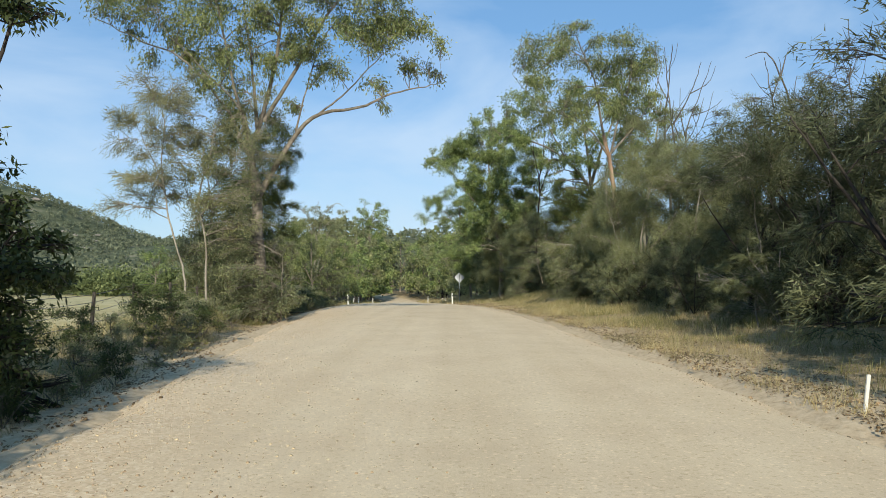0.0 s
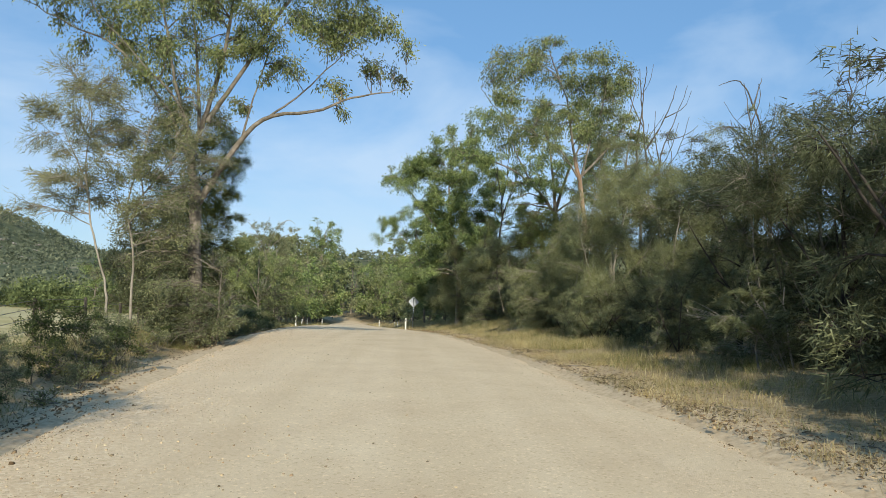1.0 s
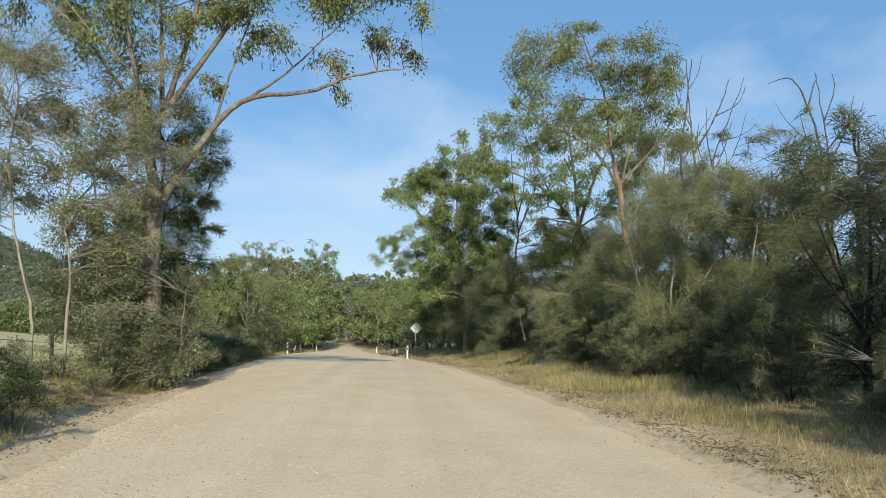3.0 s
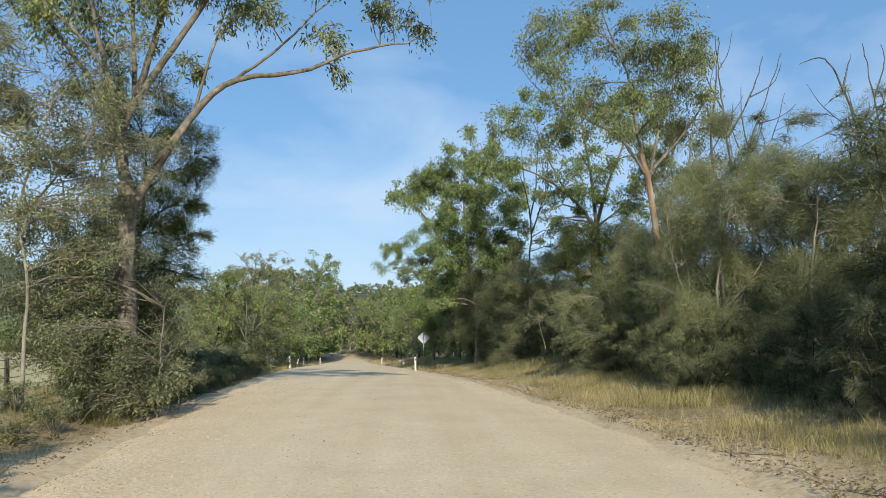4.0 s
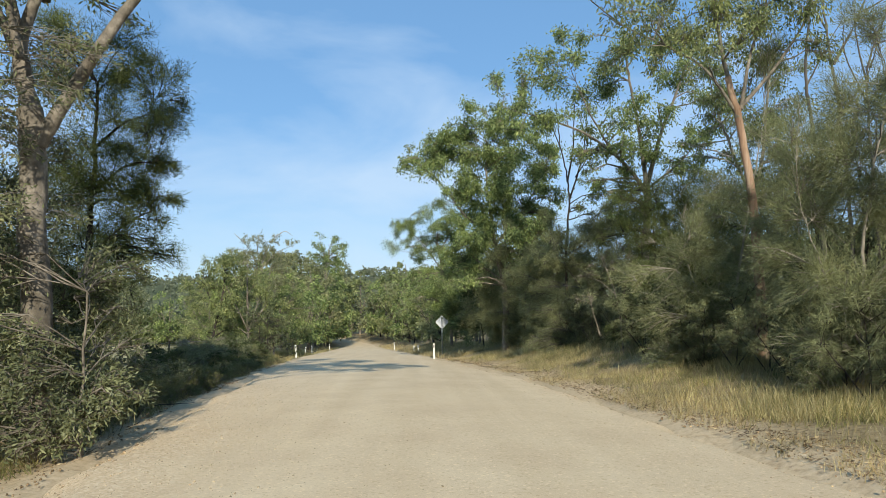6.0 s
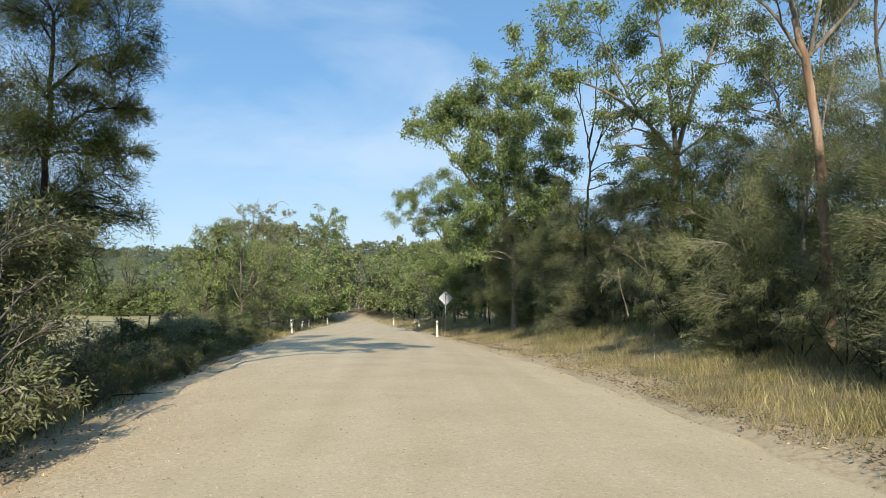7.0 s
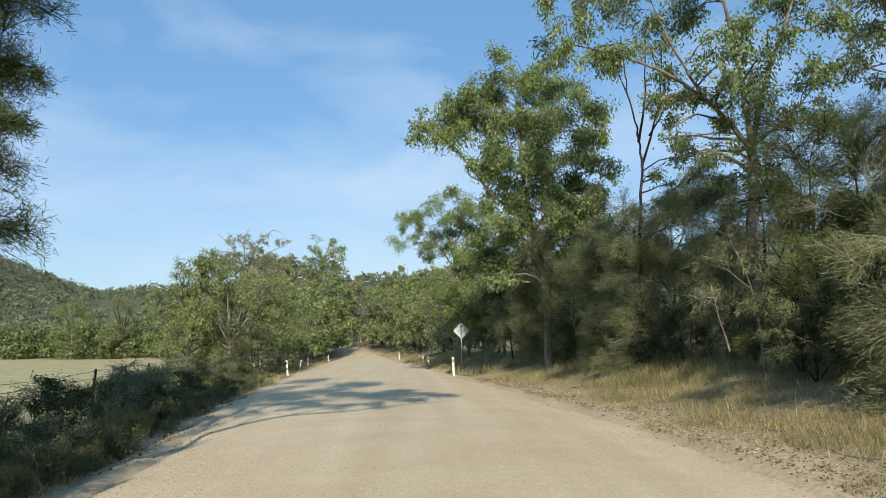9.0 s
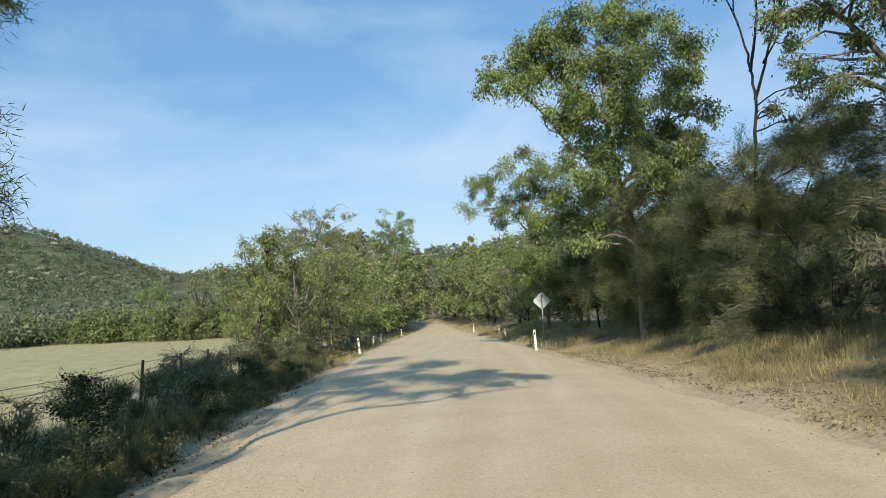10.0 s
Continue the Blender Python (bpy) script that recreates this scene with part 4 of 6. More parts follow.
p.mass([
    (3.37, 44.15, 10.53, 0.61), (10.49, 43.5, 9.36, 0.66), (10.85, 43.11, 8.19, 0.65), (11.39, 44.54, 10.65, 0.69),
    (11.02, 45.04, 8.2, 0.53),
], GUM_MID, 1.0, 0.75, 2, 1.1, 1.3)
p.finish("gum_tree", BARK, EUC_GREEN, "large gum tree with forking grey limbs above the scrub", "tree", "", trunk_label="")

# slender dark-barked sapling with few leaves
p = Plant(23)
p.limb([foot(5.15, 46.0), (5.15, 46.0, 2.16), (5.22, 46.0, 4.03), (5.36, 46.0, 5.73), (5.27, 46.0, 6.87), (5.02, 46.0, 8.21), (4.9, 46.0, 9.93)], 0.08, 0.015)
p.limb([(5.36, 46.0, 5.73), (5.81, 46.0, 6.97), (6.1, 46.0, 8.22), (5.85, 46.0, 9.47)], 0.05, 0.012)
p.limb([(5.36, 46.0, 5.54), (6.02, 46.0, 5.92), (6.79, 46.0, 5.93), (7.56, 46.0, 5.74)], 0.03, 0.008)
p.limb([(5.3, 46.0, 6.49), (5.57, 46.0, 7.83), (5.65, 46.0, 9.17), (5.8, 46.0, 10.53)], 0.05, 0.012)
p.limb([(5.65, 46.0, 6.68), (6.24, 46.0, 7.64), (6.42, 46.0, 8.8)], 0.035, 0.01)
p.limb([(5.09, 46.0, 7.82), (4.76, 46.0, 8.78), (4.66, 46.0, 9.74)], 0.03, 0.01)
p.limb([(5.85, 46.0, 7.26), (6.21, 46.0, 8.03), (6.16, 46.0, 9.18), (6.29, 46.0, 10.15)], 0.035, 0.01)
p.mass([
    (6.47, 46.12, 7.19, 0.37), (6.73, 46.08, 6.42, 0.37), (7.28, 45.78, 5.8, 0.36), (7.13, 45.77, 7.79, 0.36),
    (5.84, 46.09, 5.37, 0.41),
], GUM, 0.8, 0.75, 2, 1.1, 1.3)
p.finish("dark_sapling", BARK_DARK, EUC, "slender dark-barked sapling with few leaves", "tree", "", trunk_label="")

# dense rounded gum tree leaning over the road
p = Plant(24)
p.limb([foot(3.43, 53.0), (3.43, 53.0, -0.25), (3.45, 53.0, 1.77), (3.16, 53.0, 3.62), (2.88, 53.0, 5.07)], 0.2, 0.14)
p.limb([(2.88, 53.0, 5.07), (2.67, 53.0, 6.94), (2.62, 53.0, 8.8), (3.1, 53.0, 10.21)], 0.1, 0.02)
p.limb([(2.9, 53.0, 4.86), (1.53, 53.0, 5.84), (0.42, 53.0, 7.33), (-0.62, 53.0, 8.42), (-1.42, 53.0, 8.7)], 0.08, 0.012)
p.limb([(3.03, 53.0, 4.44), (4.15, 53.0, 5.78), (5.07, 53.0, 7.14), (5.75, 53.0, 8.52)], 0.08, 0.015)
p.limb([(3.27, 53.0, 2.59), (2.14, 53.0, 3.49), (1.22, 53.0, 4.59)], 0.05, 0.012)
p.mass([
    (-1.28, 52.52, 8.77, 0.44), (-0.37, 52.73, 9.15, 0.73), (0.53, 53.21, 9.78, 0.82), (1.57, 53.02, 10.1, 0.86),
    (2.75, 53.18, 10.51, 0.86), (3.45, 53.2, 10.97, 0.58), (4.47, 54.05, 10.6, 0.85), (4.91, 51.84, 9.85, 0.63),
    (6.2, 53.68, 9.2, 0.59), (5.62, 53.9, 8.57, 0.8), (4.35, 53.59, 9.02, 0.96), (2.75, 52.75, 8.92, 0.93),
    (1.64, 54.24, 9.23, 0.98), (0.19, 51.69, 8.15, 0.7), (1.8, 53.85, 7.87, 0.93), (3.14, 53.29, 7.62, 0.95),
    (4.16, 51.72, 6.97, 0.82), (5.3, 52.53, 7.11, 0.64), (2.22, 52.66, 6.33, 0.85), (3.39, 52.09, 6.12, 0.83),
], GUM_MID, 1.35, 0.75, 4, 1.04, 1.3)
p.mass([
    (4.99, 53.4, 6.24, 0.7), (1.17, 52.83, 6.66, 0.73), (5.84, 53.6, 6.06, 0.54), (1.24, 52.64, 5.36, 0.69),
    (2.45, 51.75, 4.93, 0.7), (4.23, 53.6, 5.25, 0.67), (1.9, 52.0, 4.1, 0.8), (3.4, 51.9, 3.9, 0.85), (4.8, 52.2, 4.4, 0.85),
    (1.4, 53.0, 3.1, 0.7), (5.6, 52.6, 5.0, 0.8),
], GUM_MID, 1.35, 0.75, 4, 1.04, 1.3)
p.finish("gum_tree", BARK, EUC_GREEN, "dense rounded gum tree leaning over the road", "tree", "", trunk_label="")

# smaller gum tree with dark crown beside the road
p = Plant(25)
p.limb([foot(1.86, 74.0), (1.86, 74.0, -2.69), (1.62, 74.0, 0.93), (1.13, 74.0, 3.85), (0.76, 74.0, 6.06)], 0.16, 0.08)
p.limb([(1.13, 74.0, 3.85), (-0.16, 74.0, 5.77), (-1.51, 74.0, 7.16), (-2.4, 74.0, 7.41)], 0.06, 0.012)
p.limb([(0.89, 74.0, 5.32), (2.13, 74.0, 7.41), (3.15, 74.0, 8.78)], 0.06, 0.015)
p.mass([
    (-2.29, 73.05, 7.22, 0.39), (-1.56, 72.6, 7.46, 0.49), (-0.74, 73.21, 7.9, 0.61), (0.2, 73.63, 8.31, 0.57),
    (0.79, 72.61, 7.41, 0.63), (-1.26, 73.14, 6.68, 0.46), (-0.23, 75.37, 6.72, 0.6), (0.95, 74.8, 6.49, 0.66),
    (2.05, 72.94, 8.28, 0.64), (2.78, 73.23, 7.43, 0.71), (1.79, 74.75, 6.98, 0.66), (3.07, 75.17, 6.36, 0.74),
    (0.31, 73.59, 5.16, 0.72), (-0.76, 74.8, 4.86, 0.52), (1.32, 73.01, 4.85, 0.71), (2.47, 74.12, 4.66, 0.73),
    (0.77, 74.27, 3.71, 0.66), (1.93, 74.81, 3.1, 0.66), (-0.34, 73.38, 3.76, 0.5), (3.72, 73.76, 5.08, 0.72),
    (3.23, 73.65, 3.67, 0.72), (-1.95, 72.99, 6.11, 0.35),
    (0.3, 73.5, 2.6, 0.8), (1.6, 73.5, 1.8, 0.9), (2.8, 74.0, 1.5, 0.9), (-0.6, 74.0, 2.4, 0.6), (0.7, 73.6, 0.8, 0.8), (1.9, 73.8, 0.2, 0.9),
], GUM_MID, 1.0, 0.75, 3, 1.35, 1.3)
p.finish("gum_tree", BARK, EUC_GREEN, "smaller gum tree with dark crown beside the road", "tree", "", trunk_label="")

# gum tree with pale limbs over the thicket
p = Plant(26)
p.limb([foot(9.99, 39.0), (9.99, 39.0, 0.88), (9.99, 39.0, 2.79), (9.99, 39.0, 4.72)], 0.16, 0.11)
p.limb([(10.0, 39.0, 4.58), (9.4, 39.0, 6.25), (8.88, 39.0, 7.78), (8.64, 39.0, 9.19)], 0.07, 0.015)
p.limb([(10.0, 39.0, 4.58), (10.42, 39.0, 6.54), (10.64, 39.0, 8.38), (10.84, 39.0, 9.81)], 0.08, 0.02)
p.mass([
    (8.45, 38.98, 8.05, 0.52), (8.72, 38.26, 8.07, 0.57), (9.21, 37.79, 7.5, 0.56), (9.3, 39.6, 7.34, 0.54),
    (10.37, 39.88, 7.08, 0.62), (10.84, 39.14, 7.29, 0.66), (11.06, 39.38, 8.67, 0.67), (7.92, 38.07, 5.99, 0.42),
    (9.48, 39.15, 5.87, 0.53), (9.75, 38.09, 5.49, 0.57), (11.5, 39.02, 7.83, 0.79), (10.94, 38.56, 6.01, 0.77),
    (10.66, 40.29, 9.78, 0.7), (8.53, 39.06, 9.21, 0.66),
], GUM, 0.55, 0.75, 2, 1.1, 1.3)
p.finish("gum_tree", BARK_PALE, EUC, "gum tree with pale limbs over the thicket", "tree", "", trunk_label="")

# feathery grey-green she-oak bush at the verge
p = Plant(31)
p.limb([foot(6.62, 33.7), (6.62, 33.72, -1.22), (6.85, 33.72, 1.02), (7.27, 33.72, 3.29), (7.70, 33.72, 5.26)], 0.08, 0.015)
p.limb([(6.73, 33.72, -0.02), (5.98, 33.72, 1.71), (5.64, 33.72, 2.76)], 0.03, 0.01)
p.mass([
    (8.15, 34.18, 5.70, 0.82), (6.77, 33.23, 3.94, 0.77), (8.28, 33.92, 4.03, 0.87), (5.99, 33.69, 2.58, 0.75),
    (7.33, 33.93, 2.60, 0.87), (5.30, 33.20, 1.71, 0.60), (6.16, 33.21, 1.20, 0.77), (7.43, 33.36, 1.19, 0.85),
    (5.93, 34.27, 0.12, 0.64), (6.91, 33.50, -0.01, 0.75), (4.75, 33.82, 1.02, 0.48), (5.21, 34.27, -0.06, 0.46),
    (5.29, 33.96, -0.72, 0.42), (6.17, 33.39, -0.84, 0.48), (7.47, 33.63, -0.87, 0.52),
], SHEOAK, 1.0, 1.05, 2, 1.18, 1.2)
p.finish("sheoak_bush", BARK_PALE, NEEDLE, "feathery grey-green she-oak bush at the verge", "bush", "she-oak thicket", trunk_label="")

# feathery grey-green she-oak bush at the verge
p = Plant(32)
p.limb([foot(6.96, 28.5), (6.96, 28.5, -0.97), (7.04, 28.5, 1.15), (7.26, 28.5, 3.17), (7.76, 28.5, 5.24)], 0.09, 0.015)
p.limb([(7.02, 28.5, 0.61), (6.38, 28.5, 1.95), (6.01, 28.5, 3.16)], 0.03, 0.01)
p.limb([(7.13, 28.5, 1.68), (8.22, 28.5, 2.9), (8.7, 28.5, 4.14)], 0.03, 0.01)
p.mass([
    (7.6, 28.16, 5.38, 0.65), (8.81, 28.57, 5.69, 0.66), (6.86, 28.38, 5.07, 0.66), (6.66, 28.32, 4.1, 0.78),
    (7.96, 28.69, 4.3, 0.8), (9.11, 28.97, 4.35, 0.81), (6.62, 28.97, 3.07, 0.81), (7.61, 28.67, 2.91, 0.8),
    (8.69, 28.83, 3.07, 0.81), (6.22, 28.46, 1.81, 0.74), (7.11, 28.32, 1.55, 0.78), (8.32, 28.54, 1.55, 0.74),
    (6.1, 28.6, 0.61, 0.66), (7.19, 28.91, 0.18, 0.68), (7.92, 28.41, 0.22, 0.6), (6.32, 28.55, -0.44, 0.45),
    (7.34, 28.41, -0.7, 0.45), (8.02, 28.15, -0.67, 0.44),
], SHEOAK, 1.0, 1.05, 2, 1.18, 1.2)
p.finish("sheoak_bush", BARK_PALE, NEEDLE, "feathery grey-green she-oak bush at the verge", "bush", "she-oak thicket", trunk_label="")

# feathery grey-green she-oak bush at the verge
p = Plant(33)
p.limb([foot(8.34, 26.5), (8.34, 26.5, -1.16), (8.44, 26.5, 0.72), (8.54, 26.5, 2.64), (8.77, 26.5, 4.6)], 0.09, 0.015)
p.limb([(8.42, 26.5, 0.48), (9.23, 26.5, 1.67), (9.81, 26.5, 2.88)], 0.03, 0.01)
p.mass([
    (8.37, 26.44, 4.96, 0.58), (9.33, 26.57, 4.87, 0.71), (8.86, 26.91, 4.04, 0.72), (9.57, 26.25, 3.95, 0.81),
    (8.35, 26.59, 2.76, 0.66), (9.21, 26.36, 2.87, 0.7), (10.52, 26.76, 3.16, 0.83), (8.13, 26.54, 1.55, 0.59),
    (8.78, 26.2, 1.43, 0.64), (10.0, 26.52, 1.67, 0.7), (7.66, 26.24, 0.5, 0.46), (8.51, 26.05, 0.4, 0.57),
    (9.52, 26.11, 0.5, 0.69), (7.92, 26.34, -0.44, 0.42), (8.67, 26.02, -0.63, 0.45), (10.03, 26.77, -0.75, 0.48),
], SHEOAK, 1.0, 1.05, 2, 1.18, 1.2)
p.finish("sheoak_bush", BARK_PALE, NEEDLE, "feathery grey-green she-oak bush at the verge", "bush", "she-oak thicket", trunk_label="")

# she-oak with leaning bare stems below, shade put into its needle colour
p = Plant(34)
p.limb([foot(9.25, 18.5), (9.25, 18.5, -0.08), (8.82, 18.5, 0.97), (8.36, 18.5, 1.89), (7.49, 18.5, 3.73), (7.1, 18.5, 4.52)], 0.05, 0.012)
p.limb([(8.02, 18.5, -0.01), (7.76, 18.5, 1.1), (7.49, 18.5, 2.15), (7.36, 18.5, 3.34)], 0.035, 0.012)
p.limb([(9.49, 18.5, -0.21), (9.22, 18.5, 1.37), (8.96, 18.5, 2.95), (8.7, 18.5, 4.27)], 0.05, 0.012)
p.mass([
    (7.15, 17.71, 4.71, 0.56), (8.59, 19.1, 4.98, 0.67), (8.88, 18.09, 4.54, 0.64), (7.06, 18.74, 4.03, 0.58),
    (7.75, 18.47, 3.87, 0.65), (8.93, 18.96, 3.67, 0.67), (9.83, 19.11, 3.69, 0.62), (7.36, 19.14, 2.99, 0.54),
    (8.04, 18.53, 2.82, 0.6), (9.35, 19.24, 2.6, 0.54), (10.14, 19.16, 2.6, 0.54), (7.34, 18.78, 1.09, 0.37),
    (7.0, 18.92, 0.48, 0.29), (7.27, 17.99, 0.86, 0.25), (8.58, 19.09, 1.36, 0.46), (9.51, 19.3, 1.36, 0.49),
    (10.13, 19.16, 1.5, 0.54), (7.74, 17.89, 0.36, 0.38), (8.86, 18.32, 0.2, 0.39),
], SHEOAK, 1.0, 1.05, 2, 1.18, 1.2)
p.finish("sheoak_tree", BARK_PALE, NEEDLE_DARK_AND_SHADED, "she-oak with leaning bare stems below, shade put into its needle colour", "tree", "she-oak thicket", trunk_label="")

# she-oak with drooping feathery sprays, shade put into its needle colour
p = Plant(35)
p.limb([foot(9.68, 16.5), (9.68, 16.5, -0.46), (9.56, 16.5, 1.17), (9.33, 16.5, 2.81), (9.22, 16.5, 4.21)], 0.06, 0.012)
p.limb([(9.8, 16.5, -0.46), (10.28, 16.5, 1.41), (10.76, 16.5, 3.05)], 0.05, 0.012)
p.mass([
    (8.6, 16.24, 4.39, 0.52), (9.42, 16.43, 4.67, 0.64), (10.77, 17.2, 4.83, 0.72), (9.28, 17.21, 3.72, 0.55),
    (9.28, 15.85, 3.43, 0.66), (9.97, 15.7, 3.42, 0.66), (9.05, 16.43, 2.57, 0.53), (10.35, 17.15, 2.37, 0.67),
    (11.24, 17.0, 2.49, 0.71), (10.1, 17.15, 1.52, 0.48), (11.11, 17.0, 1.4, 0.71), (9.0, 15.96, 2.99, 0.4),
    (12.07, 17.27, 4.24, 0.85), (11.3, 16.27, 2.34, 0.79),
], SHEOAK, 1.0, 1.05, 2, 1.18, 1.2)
p.finish("sheoak_tree", BARK_PALE, NEEDLE_DARK_AND_SHADED, "she-oak with drooping feathery sprays, shade put into its needle colour", "tree", "she-oak thicket", trunk_label="")

# grey she-oak scrub behind the roadside sign
p = Plant(36)
p.limb([foot(4.16, 55.6), (4.16, 55.62, -1.16), (3.92, 55.62, 0.86), (3.70, 55.62, 3.41)], 0.06, 0.015)
p.mass([
    (3.26, 55.24, 3.63, 0.85), (2.53, 55.50, 2.38, 0.76), (4.01, 56.08, 2.39, 0.92), (2.90, 55.50, 0.87, 0.85),
    (4.35, 55.83, 0.86, 0.91), (5.23, 55.63, 2.63, 0.86), (5.47, 55.66, 1.10, 0.91), (3.46, 56.06, -0.42, 0.77),
    (4.88, 55.32, -0.39, 0.76), (6.13, 55.19, -0.39, 0.70), (6.33, 55.42, 1.86, 0.85), (6.12, 55.51, 3.39, 0.76),
], SHEOAK_FINE, 1.2, 1.05, 2, 1.15, 1.2)
p.finish("sheoak_bush", BARK_GREY, NEEDLE, "grey she-oak scrub behind the roadside sign", "bush", "she-oak thicket", trunk_label="")

# grey-brown feathery she-oak scrub
p = Plant(37)
p.limb([foot(5.06, 47.8), (5.06, 47.84, -0.55), (5.10, 47.84, 1.40), (5.34, 47.84, 3.36)], 0.06, 0.015)
p.mass([
    (4.80, 48.08, 3.58, 0.71), (4.37, 48.03, 2.39, 0.70), (5.38, 47.32, 2.56, 0.76), (4.76, 48.08, 1.20, 0.74),
    (5.83, 47.62, 1.40, 0.73), (5.06, 47.78, 0.23, 0.66), (4.24, 48.42, 0.60, 0.59), (6.11, 47.31, 0.24, 0.56),
    (6.22, 47.46, 3.15, 0.68), (6.80, 47.37, 4.31, 0.68), (8.15, 48.26, 5.01, 0.79), (7.01, 48.08, 2.38, 0.71),
    (3.86, 47.53, 3.15, 0.54), (4.37, 47.40, -0.32, 0.49), (5.54, 48.09, -0.48, 0.55), (6.14, 47.47, -0.33, 0.49),
    (3.83, 47.58, -0.13, 0.42),
], SHEOAK_FINE, 1.2, 1.05, 2, 1.15, 1.2)
p.finish("sheoak_bush", BARK_GREY, NEEDLE, "grey-brown feathery she-oak scrub", "bush", "she-oak thicket", trunk_label="")

# bare pale-stemmed sapling in front of dark scrub
p = Plant(38)
p.limb([foot(5.33, 38.5), (5.33, 38.5, 0.29), (5.25, 38.5, 1.19), (5.07, 38.5, 1.98), (4.75, 38.5, 2.76)], 0.05, 0.01)
p.limb([(5.25, 38.5, 1.19), (5.54, 38.5, 2.11), (5.62, 38.5, 2.76)], 0.02, 0.006)
p.limb([(5.13, 38.5, 1.72), (4.67, 38.5, 2.11), (4.34, 38.5, 2.24)], 0.02, 0.006)
p.limb([(4.61, 38.5, 0.42), (4.45, 38.5, 1.07), (4.3, 38.5, 1.72)], 0.03, 0.008)
p.mass([
    (4.82, 38.49, 2.89, 0.33), (5.56, 38.35, 2.75, 0.3), (4.39, 38.63, 2.31, 0.31), (5.18, 38.58, 2.5, 0.33),
    (4.42, 38.76, 1.72, 0.31),
], WISP, 1.0, 0.75, 2, 1.1, 1.3)
p.finish("pale_stemmed_sapling", BARK, NEEDLE, "bare pale-stemmed sapling in front of dark scrub", "tree", "", trunk_label="")

# dark green bushy she-oak above the verge
p = Plant(39)
p.limb([foot(6.29, 38.0), (6.29, 38.0, -0.57), (6.33, 38.0, 0.94), (6.32, 38.0, 2.73), (6.3, 38.0, 4.27)], 0.09, 0.015)
p.limb([(6.33, 38.0, 0.94), (7.29, 38.0, 2.34), (7.74, 38.0, 3.89)], 0.04, 0.01)
p.mass([
    (5.77, 38.0, 4.39, 0.62), (6.44, 38.04, 4.02, 0.69), (7.16, 37.64, 4.34, 0.68), (6.69, 37.81, 3.09, 0.68),
    (5.91, 38.08, 3.25, 0.57), (7.89, 38.29, 3.4, 0.63), (5.94, 37.65, 2.2, 0.56), (6.87, 37.73, 1.95, 0.61),
    (5.9, 38.44, 1.45, 0.46), (6.68, 38.17, 0.94, 0.57), (6.05, 38.26, 0.43, 0.45), (7.33, 38.16, 0.68, 0.5),
    (5.23, 37.71, 3.59, 0.44),
], SHEOAK, 0.7, 1.05, 2, 1.18, 1.2)
p.finish("sheoak_tree", BARK_DARK, NEEDLE_GREEN, "dark green bushy she-oak above the verge", "tree", "she-oak thicket", trunk_label="")

# feathery she-oak bush with pale inner stems
p = Plant(40)
p.limb([foot(6.55, 37.0), (6.55, 37.04, -0.69), (6.60, 37.04, 0.59), (6.66, 37.04, 2.11), (6.94, 37.04, 3.66)], 0.08, 0.015)
p.limb([(6.60, 37.04, 0.39), (7.31, 37.04, 1.46), (7.79, 37.04, 2.33)], 0.03, 0.01)
p.mass([
    (7.02, 37.30, 4.25, 0.59), (7.83, 37.26, 4.80, 0.74), (6.67, 37.54, 3.38, 0.50), (6.81, 36.53, 3.15, 0.60),
    (8.23, 37.26, 3.47, 0.74), (6.73, 37.52, 2.35, 0.50), (7.20, 37.01, 2.21, 0.58), (8.11, 36.85, 2.32, 0.61),
    (6.25, 37.15, 1.25, 0.47), (7.14, 37.30, 1.24, 0.54), (7.43, 36.58, 1.25, 0.60), (5.88, 36.58, 0.43, 0.36),
    (6.91, 37.19, 0.16, 0.49), (7.23, 36.50, 0.21, 0.50), (5.92, 36.51, -0.29, 0.33), (6.86, 36.82, -0.54, 0.37),
    (7.43, 36.70, -0.65, 0.41),
], SHEOAK, 0.8, 1.05, 2, 1.18, 1.2)
p.finish("sheoak_bush", BARK_PALE, NEEDLE_GREEN, "feathery she-oak bush with pale inner stems", "bush", "she-oak thicket", trunk_label="")

# tall feathery she-oak with olive sprays above the verge
p = Plant(46)
p.limb([foot(5.61, 45.3), (5.61, 45.34, -0.24), (5.76, 45.34, 1.26), (6.04, 45.34, 2.90), (6.87, 45.34, 4.49)], 0.09, 0.015)
p.limb([(5.86, 45.34, 1.67), (5.08, 45.34, 2.83), (4.63, 45.34, 3.71)], 0.04, 0.01)
p.limb([(5.98, 45.34, 2.20), (7.15, 45.34, 3.22), (7.63, 45.34, 4.01)], 0.04, 0.01)
p.mass([
    (4.74, 45.80, 3.91, 0.64), (5.25, 44.87, 3.72, 0.66), (6.32, 45.09, 4.21, 0.66), (7.49, 45.48, 4.68, 0.76),
    (7.96, 45.83, 3.50, 0.81), (6.37, 44.87, 3.09, 0.66), (5.68, 45.49, 2.66, 0.68), (4.80, 45.66, 2.89, 0.63),
    (3.96, 45.36, 3.20, 0.50), (7.59, 45.62, 2.10, 0.77), (6.55, 45.77, 1.91, 0.66), (3.93, 45.34, 2.09, 0.56),
    (5.11, 45.67, 1.60, 0.66), (5.50, 44.85, 0.87, 0.55), (4.33, 45.60, 0.95, 0.52), (6.94, 45.65, 0.89, 0.66),
    (4.01, 44.86, 0.24, 0.41), (4.93, 44.91, 0.11, 0.47), (5.98, 45.22, 0.02, 0.47), (6.88, 45.15, -0.05, 0.50),
    (3.75, 45.06, -0.36, 0.36), (4.93, 45.72, -0.56, 0.40), (5.48, 44.80, -0.52, 0.38),
], SHEOAK, 0.75, 1.05, 2, 1.18, 1.2)
